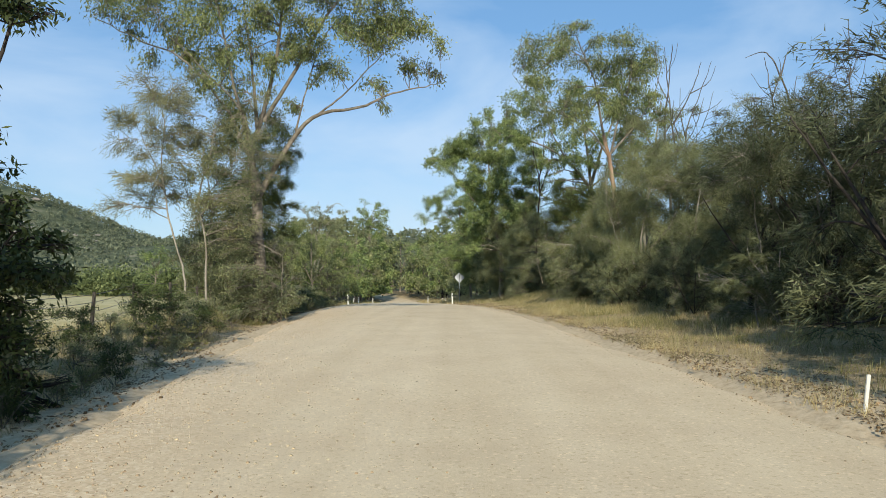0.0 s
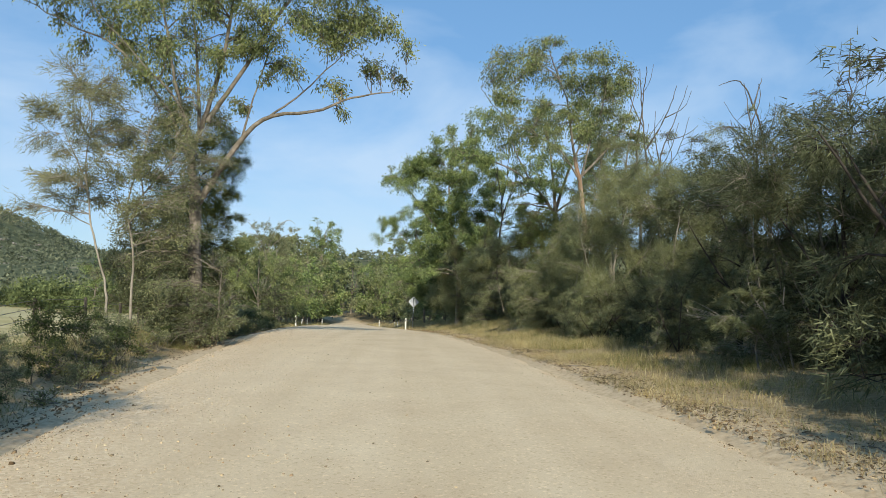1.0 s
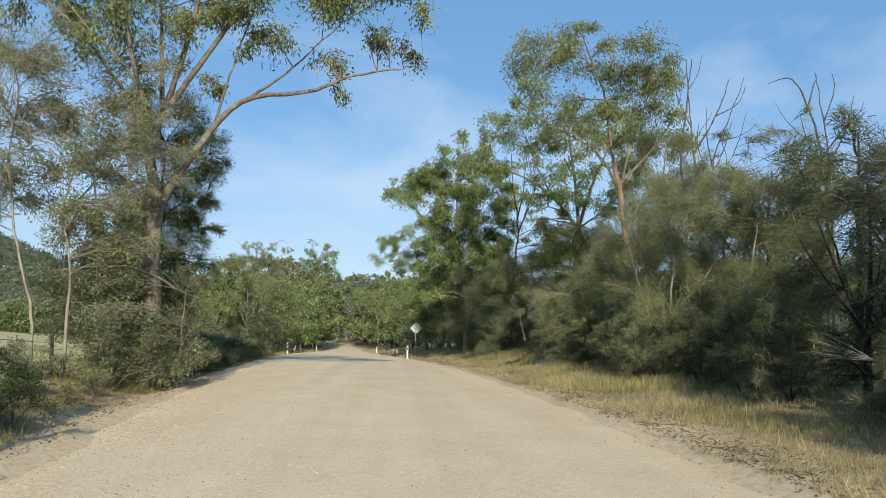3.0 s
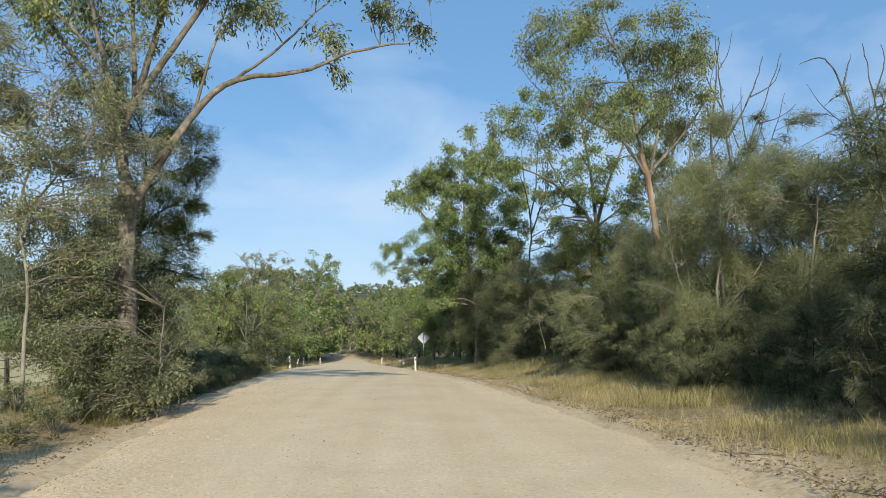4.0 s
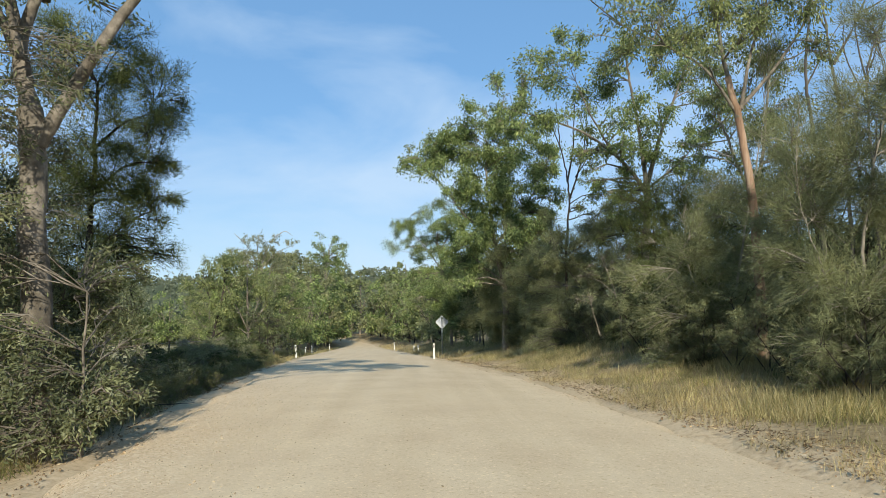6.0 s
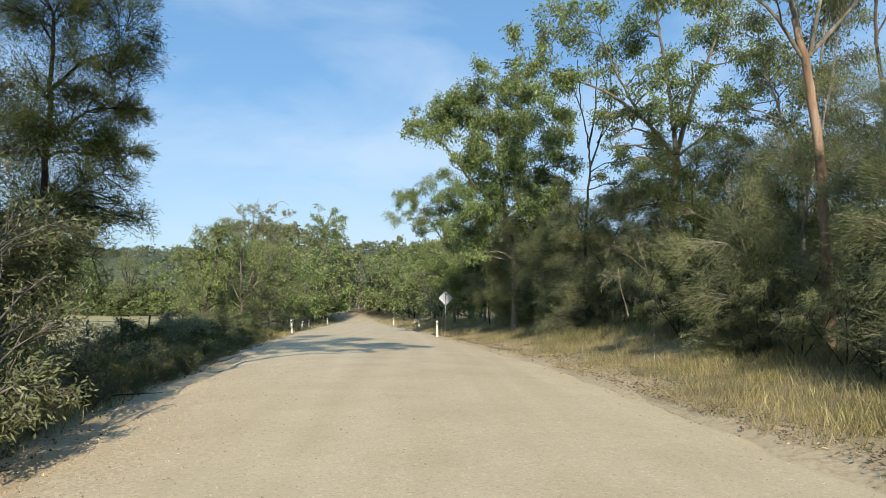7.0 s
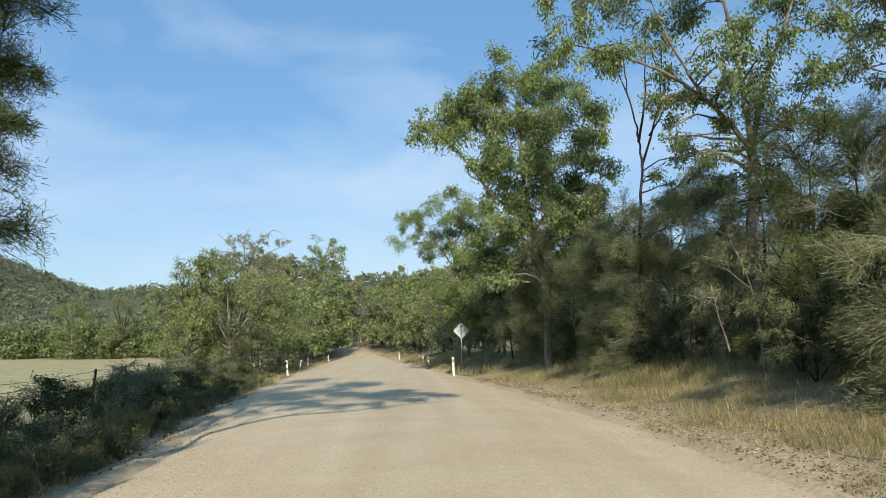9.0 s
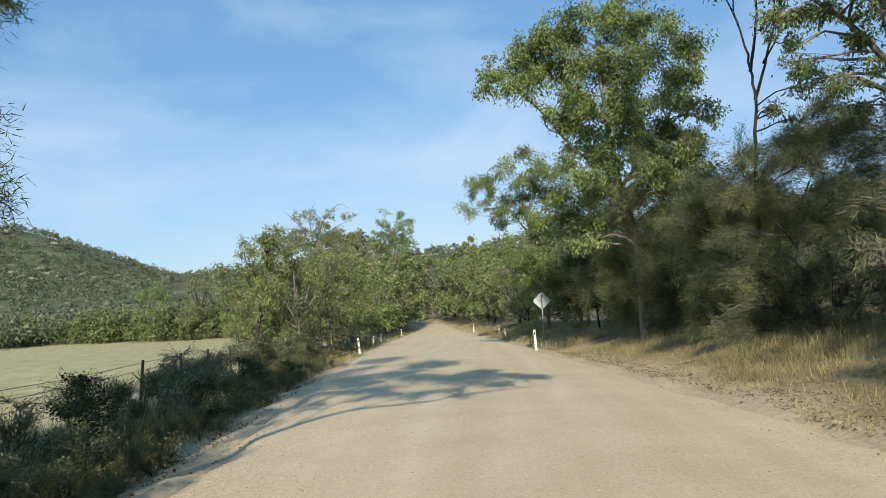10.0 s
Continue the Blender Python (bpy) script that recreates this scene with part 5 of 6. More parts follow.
p.finish("sheoak_tree", BARK_GREY, NEEDLE, "tall feathery she-oak with olive sprays above the verge", "tree", "she-oak thicket", trunk_label="")

# grey she-oak behind the leaning gum
p = Plant(47)
p.limb([foot(4.27, 52.0), (4.27, 52.04, -0.20), (4.34, 52.04, 1.64), (4.68, 52.04, 3.46), (5.09, 52.04, 4.91)], 0.06, 0.015)
p.mass([
    (4.99, 52.33, 4.97, 0.64), (5.74, 52.34, 5.48, 0.53), (4.26, 52.00, 3.95, 0.71), (5.11, 51.56, 3.75, 0.70),
    (4.03, 52.60, 2.81, 0.72), (4.81, 51.82, 2.51, 0.71), (3.44, 51.68, 1.70, 0.66), (4.70, 52.47, 1.24, 0.68),
    (5.52, 52.05, 1.55, 0.64), (3.25, 51.66, 3.72, 0.55), (3.50, 52.34, 0.59, 0.53), (4.58, 52.39, 0.14, 0.56),
    (5.42, 52.10, 0.27, 0.53), (3.98, 52.42, -0.57, 0.46), (4.99, 52.17, -0.72, 0.46),
], SHEOAK_FINE, 1.0, 1.05, 2, 1.15, 1.2)
p.finish("sheoak_bush", BARK_GREY, NEEDLE, "grey she-oak behind the leaning gum", "bush", "she-oak thicket", trunk_label="")

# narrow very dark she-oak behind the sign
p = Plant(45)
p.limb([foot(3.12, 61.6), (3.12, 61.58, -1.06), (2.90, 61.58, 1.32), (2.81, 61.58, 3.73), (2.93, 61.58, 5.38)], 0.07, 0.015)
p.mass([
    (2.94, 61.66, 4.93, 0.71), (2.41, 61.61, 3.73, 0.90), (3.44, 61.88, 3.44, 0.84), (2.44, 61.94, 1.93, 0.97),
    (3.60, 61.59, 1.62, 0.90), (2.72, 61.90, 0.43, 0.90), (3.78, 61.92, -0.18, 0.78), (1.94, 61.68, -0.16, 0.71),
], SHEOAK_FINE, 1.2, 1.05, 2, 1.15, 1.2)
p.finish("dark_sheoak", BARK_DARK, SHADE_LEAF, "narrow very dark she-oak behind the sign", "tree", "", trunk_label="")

# bare grey dead tree standing in the thicket
p = Plant(41)
p.limb([foot(10.31, 35.5), (10.31, 35.5, 1.67), (10.28, 35.5, 5.15), (10.04, 35.5, 7.8), (10.25, 35.5, 9.83), (10.44, 35.5, 11.77)], 0.11, 0.015)
p.limb([(10.06, 35.5, 7.58), (10.71, 35.5, 8.72), (11.27, 35.5, 9.65)], 0.03, 0.008)
p.finish("dead_tree", BARK_GREY, EUC, "bare grey dead tree standing in the thicket", "dead tree", "dead trees", trunk_label="")

# bare grey dead tree standing in the thicket
p = Plant(42)
p.limb([foot(10.35, 33.0), (10.35, 33.0, 1.7), (10.27, 33.0, 4.88), (10.26, 33.0, 7.1), (10.84, 33.0, 8.77), (11.41, 33.0, 10.28)], 0.07, 0.01)
p.limb([(10.26, 33.0, 6.9), (10.01, 33.0, 8.11), (10.05, 33.0, 9.14)], 0.03, 0.01)
p.limb([(10.53, 33.0, 7.93), (11.25, 33.0, 8.17), (11.87, 33.0, 8.61)], 0.025, 0.01)
p.limb([(10.27, 33.0, 6.29), (9.71, 33.0, 7.69), (9.76, 33.0, 8.61)], 0.025, 0.01)
p.limb([(10.31, 33.0, 6.49), (11.04, 33.0, 7.54), (11.46, 33.0, 9.0)], 0.025, 0.01)
p.limb([(10.27, 33.0, 5.88), (10.74, 33.0, 6.92), (10.59, 33.0, 8.14)], 0.02, 0.01)
p.mass([
    (10.54, 33.27, 8.2, 0.43), (11.74, 32.94, 7.97, 0.43),
], WISP, 1.0, 0.75, 2, 1.1, 1.3)
p.finish("dead_tree", BARK_GREY, NEEDLE, "bare grey dead tree standing in the thicket", "dead tree", "dead trees", trunk_label="")

# bare forked dead tree with a few wisps
p = Plant(43)
p.limb([foot(17.76, 38.5), (17.76, 38.5, 1.88), (17.68, 38.5, 6.27), (17.44, 38.5, 8.74), (16.82, 38.5, 10.96), (16.07, 38.5, 12.19), (15.05, 38.5, 11.93)], 0.13, 0.015)
p.limb([(16.82, 38.5, 10.96), (17.09, 38.5, 11.99), (17.24, 38.5, 12.38)], 0.05, 0.01)
p.limb([(17.44, 38.5, 8.74), (18.6, 38.5, 10.29), (19.38, 38.5, 11.09)], 0.06, 0.01)
p.limb([(17.32, 38.5, 9.23), (16.06, 38.5, 10.05), (15.3, 38.5, 11.14)], 0.03, 0.008)
p.mass([
    (15.63, 38.65, 9.69, 0.62), (18.57, 38.04, 10.43, 0.56),
], WISP, 1.0, 0.75, 2, 1.1, 1.3)
p.finish("dead_tree", BARK_GREY, NEEDLE, "bare forked dead tree with a few wisps", "dead tree", "dead trees", trunk_label="")

# tall thin bare pine rising above the thicket
p = Plant(44)
p.limb([foot(10.9, 20.5), (10.9, 20.5, 2.23), (10.85, 20.5, 4.74), (10.84, 20.5, 6.37), (10.81, 20.5, 8.12)], 0.05, 0.008)
p.limb([(10.83, 20.5, 5.77), (11.21, 20.5, 6.67), (11.24, 20.5, 7.11)], 0.012, 0.004)
p.limb([(10.83, 20.5, 5.77), (10.46, 20.5, 6.51), (10.43, 20.5, 6.95)], 0.012, 0.004)
p.limb([(10.82, 20.5, 6.51), (10.54, 20.5, 7.25), (10.58, 20.5, 7.7)], 0.01, 0.004)
p.limb([(10.82, 20.5, 6.51), (11.14, 20.5, 7.41), (11.09, 20.5, 7.7)], 0.01, 0.004)
p.mass([
    (10.79, 20.42, 7.53, 0.23), (11.11, 20.45, 7.1, 0.23), (10.5, 20.48, 7.02, 0.23), (10.89, 20.59, 6.69, 0.26),
    (10.13, 20.43, 6.49, 0.23),
], WISP, 0.5, 0.75, 2, 1.1, 1.3)
p.finish("thin_pine", BARK_GREY, NEEDLE_DARK_AND_SHADED, "tall thin bare pine rising above the thicket", "tree", "", trunk_label="")

# low she-oak sapling with pale drooping foxtail sprays
p = Plant(55)
p.limb([foot(7.55, 17.2), (7.55, 17.2, -0.07), (7.21, 17.2, 0.44), (6.92, 17.2, 0.81), (6.53, 17.2, 1.09)], 0.03, 0.008)
p.limb([(7.55, 17.2, -0.07), (7.32, 17.2, 0.63), (7.03, 17.2, 1.29), (6.74, 17.2, 1.57)], 0.025, 0.008)
p.limb([(7.7, 17.2, -0.07), (7.52, 17.2, 0.83), (7.44, 17.2, 1.78)], 0.03, 0.012)
p.limb([(7.0, 17.2, -0.17), (6.92, 17.2, 0.34), (6.9, 17.2, 0.81)], 0.03, 0.01)
p.mass([
    (6.8, 17.4, 1.62, 0.25), (7.17, 17.42, 1.58, 0.21), (6.34, 17.03, 1.05, 0.22), (6.06, 17.04, 1.0, 0.15),
    (6.83, 17.2, 1.0, 0.22), (7.22, 17.35, 1.19, 0.19),
], FOXTAIL, 1.2, 0.75, 1, 1.1, 1.3)
p.finish("sheoak_sapling", BARK_PALE, NEEDLE, "low she-oak sapling with pale drooping foxtail sprays", "bush", "verge saplings", trunk_label="")

# small pale feathery sapling in the verge grass
p = Plant(56)
p.limb([foot(6.26, 21.3), (6.26, 21.3, -0.25), (6.23, 21.3, 0.25), (6.3, 21.3, 0.75)], 0.012, 0.004)
p.limb([(6.26, 21.3, -0.25), (6.46, 21.3, 0.25), (6.52, 21.3, 0.63)], 0.01, 0.004)
p.limb([(6.26, 21.3, -0.25), (6.04, 21.3, 0.12), (6.0, 21.3, 0.37)], 0.01, 0.004)
p.mass([
    (6.29, 21.35, 0.5, 0.15), (6.38, 21.2, 0.26, 0.15), (6.14, 21.4, 0.11, 0.15), (6.31, 21.34, -0.07, 0.15),
], FOXTAIL, 1.0, 0.75, 1, 1.1, 1.3)
p.finish("sheoak_sapling", BARK_PALE, WISPY, "small pale feathery sapling in the verge grass", "bush", "verge saplings", trunk_label="")

# bare pale branches fanning out of the thicket
p = Plant(57)
p.limb([foot(8.54, 19.5), (8.54, 19.5, 2.03), (7.97, 19.5, 3.05), (7.39, 19.5, 3.84), (7.16, 19.5, 4.3)], 0.03, 0.006)
p.limb([(8.54, 19.5, 2.03), (8.21, 19.5, 3.17), (7.75, 19.5, 4.09), (7.64, 19.5, 4.55)], 0.03, 0.006)
p.limb([(8.6, 19.5, 2.04), (8.45, 19.5, 3.41), (8.23, 19.5, 4.22), (8.29, 19.5, 4.69)], 0.03, 0.006)
p.limb([(8.66, 19.5, 2.04), (8.8, 19.5, 3.19), (9.06, 19.5, 4.24)], 0.03, 0.006)
p.limb([(8.09, 19.5, 2.94), (7.62, 19.5, 3.27), (7.21, 19.5, 3.61)], 0.015, 0.005)
p.limb([(8.27, 19.5, 3.06), (8.58, 19.5, 3.88), (8.71, 19.5, 4.46)], 0.015, 0.005)
p.mass([
    (7.3, 19.54, 4.31, 0.18), (7.69, 19.49, 4.55, 0.18), (8.39, 19.57, 4.7, 0.2),
], WISP, 0.6, 0.75, 1, 1.1, 1.3)
p.finish("bare_shrub", BARK_PALE, NEEDLE, "bare pale branches fanning out of the thicket", "bush", "verge saplings", trunk_label="")

# twiggy grey dead tree above the thicket
p = Plant(58)
p.limb([foot(10.26, 34.0), (10.26, 34.0, 1.4), (10.22, 34.0, 4.54), (9.99, 34.0, 7.26), (9.76, 34.0, 9.55), (9.64, 34.0, 11.17)], 0.09, 0.014)
p.limb([(9.99, 34.0, 7.72), (10.8, 34.0, 9.13), (11.27, 34.0, 10.54)], 0.05, 0.012)
p.limb([(10.8, 34.0, 9.13), (11.62, 34.0, 9.62), (11.9, 34.0, 10.33)], 0.03, 0.01)
p.limb([(9.87, 34.0, 8.63), (9.3, 34.0, 9.77), (9.25, 34.0, 10.69)], 0.03, 0.01)
p.limb([(10.13, 34.0, 6.35), (10.96, 34.0, 7.52), (11.38, 34.0, 8.92)], 0.04, 0.01)
p.limb([(9.71, 34.0, 10.01), (10.11, 34.0, 10.72), (10.22, 34.0, 11.43)], 0.02, 0.008)
p.finish("dead_tree", BARK_GREY, EUC, "twiggy grey dead tree above the thicket", "dead tree", "dead trees", trunk_label="")

# twiggy grey dead tree above the thicket
p = Plant(59)
p.limb([foot(13.44, 31.0), (13.44, 31.0, 1.52), (13.44, 31.0, 4.36), (13.34, 31.0, 6.82), (13.11, 31.0, 8.69), (12.87, 31.0, 9.94)], 0.08, 0.012)
p.limb([(13.34, 31.0, 6.82), (13.95, 31.0, 8.09), (14.22, 31.0, 9.15)], 0.04, 0.01)
p.limb([(13.19, 31.0, 8.27), (13.54, 31.0, 9.33), (13.46, 31.0, 9.96)], 0.03, 0.008)
p.limb([(13.38, 31.0, 6.2), (12.68, 31.0, 7.42), (12.37, 31.0, 8.45)], 0.04, 0.01)
p.finish("dead_tree", BARK_GREY, EUC, "twiggy grey dead tree above the thicket", "dead tree", "dead trees", trunk_label="")


# ---- roadside furniture ----
def box_bm(x0, x1, y0, y1, z0, z1, bevel=0.0):
    bm = bmesh.new()
    bmesh.ops.create_cube(bm, size=1.0)
    bmesh.ops.transform(bm, verts=bm.verts, matrix=Matrix.LocRotScale(((x0 + x1) / 2, (y0 + y1) / 2, (z0 + z1) / 2), None, (x1 - x0, y1 - y0, z1 - z0)))
    if bevel:
        bmesh.ops.bevel(bm, geom=bm.edges[:], offset=bevel, segments=2, affect="EDGES")
    return bm


def guide_post(x, y, height=0.95, lean=0.0, turn=0.0):
    top = new("guide_post")
    top.location = (x, y, max(land1(x, y), float(grade(np.array(float(y)))) - 0.05) - 0.05)
    top.rotation_euler = (0, radians(lean), radians(turn))
    tagged(top, "white roadside guide post standing in grass", "post", "guide posts")
    part("post", from_bmesh("post", box_bm(-0.055, 0.055, -0.02, 0.02, 0, height + 0.05, 0.008), POST_WHITE), top)
    part("reflector", from_bmesh("reflector", box_bm(-0.03, 0.03, -0.026, -0.021, height - 0.2, height - 0.05), POST_MARK), top, "dark delineator on the post")
    return top


guide_post(0.0, 60.35, 0.95, -1.0)
guide_post(-9.75, 70.3, 0.95, -3.0)
guide_post(-3.45, 106.0, 0.9, 0.0)
guide_post(-1.15, 86.0, 0.6, 2.0)
guide_post(-0.75, 82.5, 0.6, -3.0)
guide_post(-11.9, 90.0, 0.75, 8.0)
guide_post(-11.6, 93.0, 0.85, 0.0)
guide_post(-12.5, 118.0, 0.9, 0.0)

stake = new("marker_stake", from_bmesh("marker_stake", box_bm(-0.02, 0.02, -0.012, 0.012, -0.05, 0.40, 0.004), POST_WHITE))
stake.location, stake.rotation_euler = (4.42, 8.15, land1(4.42, 8.15)), (0, radians(7), 0.1)
tagged(stake, "short white wooden marker stake leaning in the verge", "stake")


def warning_sign(x, y):
    z = land1(x, y) - 0.1
    top = new("road_sign")
    top.location = (x, y, z)
    tagged(top, "diamond road sign seen from its bare metal back", "sign")
    crown = 0.64 - z
    bm = box_bm(-0.31, 0.31, -0.004, 0.004, -0.31, 0.31)
    bmesh.ops.bevel(bm, geom=[e for e in bm.edges if abs(e.verts[0].co.y - e.verts[1].co.y) > 0.005], offset=0.05, segments=4, affect="EDGES")
    bmesh.ops.rotate(bm, verts=bm.verts, matrix=Matrix.Rotation(radians(45), 3, "Y"))
    bmesh.ops.translate(bm, verts=bm.verts, vec=(0, 0, crown - 0.43))
    part("plate", from_bmesh("plate", bm, SIGN_BACK), top, "grey metal diamond plate")
    bm = bmesh.new()
    bmesh.ops.create_cone(bm, segments=12, radius1=0.03, radius2=0.03, depth=crown - 0.1, cap_ends=True)
    bmesh.ops.translate(bm, verts=bm.verts, vec=(0, -0.04, (crown - 0.1) / 2))
    part("pole", from_bmesh("pole", bm, SIGN_POLE, True), top)
    for h in (crown - 0.2, crown - 0.62):
        clamp = part("bracket", from_bmesh("bracket", box_bm(-0.05, 0.05, -0.075, -0.004, h - 0.02, h + 0.02, 0.004), SIGN_POLE), top)
        for s in (-0.036, 0.036):
            part("bolt", from_bmesh("bolt", box_bm(s - 0.008, s + 0.008, -0.086, -0.075, h - 0.008, h + 0.008, 0.002), SIGN_POLE), clamp)
    top.rotation_euler = (0, radians(0.5), radians(-4))


warning_sign(0.56, 62.4)


def fence():
    top = new("wire_fence")
    y0 = 8.0
    top.location = (fence_x(y0), y0, land1(fence_x(y0), y0))
    tagged(top, "old wire fence on dark wooden posts beside the paddock", "fence")
    rng = np.random.default_rng(5)
    tops = []
    for k in range(22):
        y = y0 + 0.7 + 3.12 * k
        x = float(fence_x(y)) + rng.normal() * 0.04
        z = land1(x, y)
        h, r = 1.0 + rng.normal() * 0.05, 0.036 + rng.uniform(0, 0.014)
        tilt = rng.normal(size=2) * 0.05
        line = np.array([[x + tilt[0] * s, y + tilt[1] * s, z - 0.1 + (h + 0.1) * s] for s in (0, 0.35, 0.7, 1.0)])
        V, F = tubes([(line - np.array(top.location), np.array([r, r * 0.97, r * 0.93, r * 0.85]))], 8)
        part("fence_post", quads("fence_post", V, F, FENCE_WOOD, True), top)
        tops.append(line)
    for s in (0.40, 0.62, 0.80, 0.95):
        pts = []
        for line in tops:
            pts.append(line[0] + (line[3] - line[0]) * s)
        path = spline(pts, (len(pts) - 1) * 4)
        V, F = tubes([(path - np.array(top.location), np.full(len(path), 0.006))], 4)
        part("wire", quads("wire", V, F, WIRE, True), top)


fence()


# ---- shrubs along the left bank ----
def shrub(seed, h, style, mat, label, dense=1.0):
    p = Plant(seed)
    rng = p.rng
    p.limb([(0, 0, -0.08), (0.02, 0.02, 0.25 * h), (0.05, 0.0, 0.6 * h)], 0.03, 0.012)
    for _ in range(3):
        a = rng.uniform(0, 6.28)
        p.limb([(0, 0, 0), (0.2 * h * math.cos(a), 0.2 * h * math.sin(a), 0.3 * h), (0.5 * h * math.cos(a), 0.5 * h * math.sin(a), 0.6 * h)], 0.018, 0.008)
    for _ in range(9):
        a, d = rng.uniform(0, 6.28), rng.uniform(0.1, 0.62) * h
        p.clump((d * math.cos(a), d * math.sin(a), rng.uniform(0.25, 0.82) * h), rng.uniform(0.22, 0.36) * h, style, dense)
    return p.finish("shrub", BARK, mat, label, "shrub", "roadside shrubs", base=(0, 0, 0), sides=6)


SMALL = dict(tips=6, segs=1, count=1400, length=0.09, width=0.027, spread=0.16, along=0.6, loose=0.7, droop=0.1)
PLUME = dict(needle=1, tips=10, segs=1, count=1700, length=0.21, width=0.012, spread=0.16, along=0.5, loose=0.32, droop=-0.45)
TWIGGY = dict(tips=12, segs=2, count=420, length=0.075, width=0.022, spread=0.12, along=0.6, loose=0.7, droop=0.0)
KINDS = [
    shrub(51, 1.3, SMALL, SHRUB, "dark green scrubby roadside shrub on the bank"),
    shrub(52, 1.2, SMALL, SHRUB_PALE, "pale grey-green shrub on the roadside bank"),
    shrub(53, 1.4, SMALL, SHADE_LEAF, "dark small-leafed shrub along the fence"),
    shrub(54, 0.6, SMALL, GREEN_GRASS, "low bright green weed patch at the gravel's edge"),
    shrub(95, 1.0, PLUME, FEATHER, "feathery grey-green weed clump on the roadside bank"),
    shrub(96, 1.5, TWIGGY, SHRUB, "sparse twiggy shrub leaning through the wire fence"),
]
rng = np.random.default_rng(77)
spots = []
for y, off, kind, s in [
    (9.5, 1.6, 2, 1.0), (10.6, 2.0, 2, 1.1), (11.8, 1.7, 0, 0.9), (12.8, 2.3, 1, 0.9), (13.6, 1.5, 0, 0.75), (14.6, 2.1, 1, 0.7),
    (18.6, 1.35, 2, 0.95), (19.4, 1.7, 0, 0.9), (20.6, 2.6, 1, 0.9), (22.4, 3.0, 1, 0.9), (23.6, 2.4, 0, 0.8),
    (10.0, 2.6, 2, 1.15), (11.2, 2.7, 0, 1.1), (12.2, 1.3, 2, 0.85), (13.2, 2.9, 2, 1.1), (14.8, 1.6, 2, 0.8), (15.8, 2.6, 0, 0.95),
    (17.2, 2.2, 2, 0.9), (18.0, 2.7, 2, 1.1), (19.8, 2.5, 2, 1.0), (21.2, 2.2, 0, 0.9), (25.0, 1.8, 1, 0.8), (26.5, 1.5, 0, 0.75), (28.0, 1.6, 2, 0.8),
    (7.4, 1.3, 2, 0.9), (8.2, 1.0, 2, 0.8), (8.9, 1.8, 2, 1.0), (9.4, 0.9, 0, 0.75), (10.3, 1.0, 2, 0.9), (11.4, 0.9, 2, 0.8), (12.6, 1.9, 2, 1.0),
    (13.4, 0.9, 3, 1.2), (14.2, 2.6, 2, 1.0), (15.2, 1.0, 0, 0.8), (16.4, 1.9, 2, 0.9), (17.8, 1.4, 1, 0.8), (22.6, 1.4, 0, 0.75), (24.2, 1.5, 2, 0.7),
]:
    if kind == 2 and int(y * 10) % 2:
        kind = 4
    spots.append((float(left_edge(y)) - off, y, kind, s * (0.52 if y < 17 else 0.72)))
for k in range(50):
    y = 29.5 + 0.66 * k + rng.uniform(-0.3, 0.3)
    d = float(left_edge(y)) - float(fence_x(y))
    spots.append((float(left_edge(y)) - rng.uniform(0.95, max(1.2, d - 0.2)), y, int(rng.choice([0, 1, 4, 4, 2])), rng.uniform(0.5, 0.85) * (1.2 if y > 38 else 1.0)))
for k in range(44):                           # feathery weeds in front, twiggy shrubs along the wire
    y = 28.0 + 0.75 * k + rng.uniform(-0.3, 0.3)
    spots.append((float(left_edge(y)) - rng.uniform(0.8, 1.5), y, 4, rng.uniform(0.4, 0.75)))
    if k % 3 == 0:
        spots.append((float(fence_x(y)) + rng.uniform(-0.2, 0.4), y, 5, rng.uniform(0.65, 0.95)))
for y, off, s in [(36.2, 0.55, 1.0), (37.0, 0.7, 0.9), (35.4, 0.9, 0.8), (45.0, 0.8, 0.8), (16.5, 1.2, 1.1), (15.6, 1.6, 1.0), (21.5, 1.6, 0.9)]:
    spots.append((float(left_edge(y)) - off, y, 3, s))
used = set()
for x, y, kind, s in spots:
    m = pose(x, y, land1(x, y) - 0.03, 0, 0, rng.uniform(0, 360)) @ Matrix.Diagonal((s, s, s * rng.uniform(0.8, 1.05), 1))
    if kind in used:
        copy_thing(KINDS[kind], m).scale = (s, s, s)
    else:
        used.add(kind)
        KINDS[kind].matrix_basis = m


# ---- low scrub under the thicket ----
UNDER = dict(needle=1, tips=8, segs=1, count=1150, length=0.18, width=0.014, spread=0.10, along=0.8, loose=0.5, droop=0.4)


def low_scrub(seed, mat, label):
    p = Plant(seed)
    rng = p.rng
    p.limb([(0, 0, -0.1), (0.1, 0.05, 0.6), (0.05, 0.1, 1.6)], 0.035, 0.012)
    p.limb([(0, 0, 0.0), (0.4, -0.2, 0.7), (0.8, -0.3, 1.3)], 0.025, 0.01)
    p.limb([(0, 0, 0.0), (-0.4, 0.2, 0.7), (-0.7, 0.4, 1.2)], 0.025, 0.01)
    for _ in range(16):
        a, d = rng.uniform(0, 6.28), rng.uniform(0.1, 1.1)
        p.clump((d * math.cos(a), d * math.sin(a), rng.uniform(0.35, 2.3)), rng.uniform(0.4, 0.6), UNDER)
    return p.finish("low_scrub", BARK_DARK, mat, label, "bush", "she-oak thicket", base=(0, 0, 0))


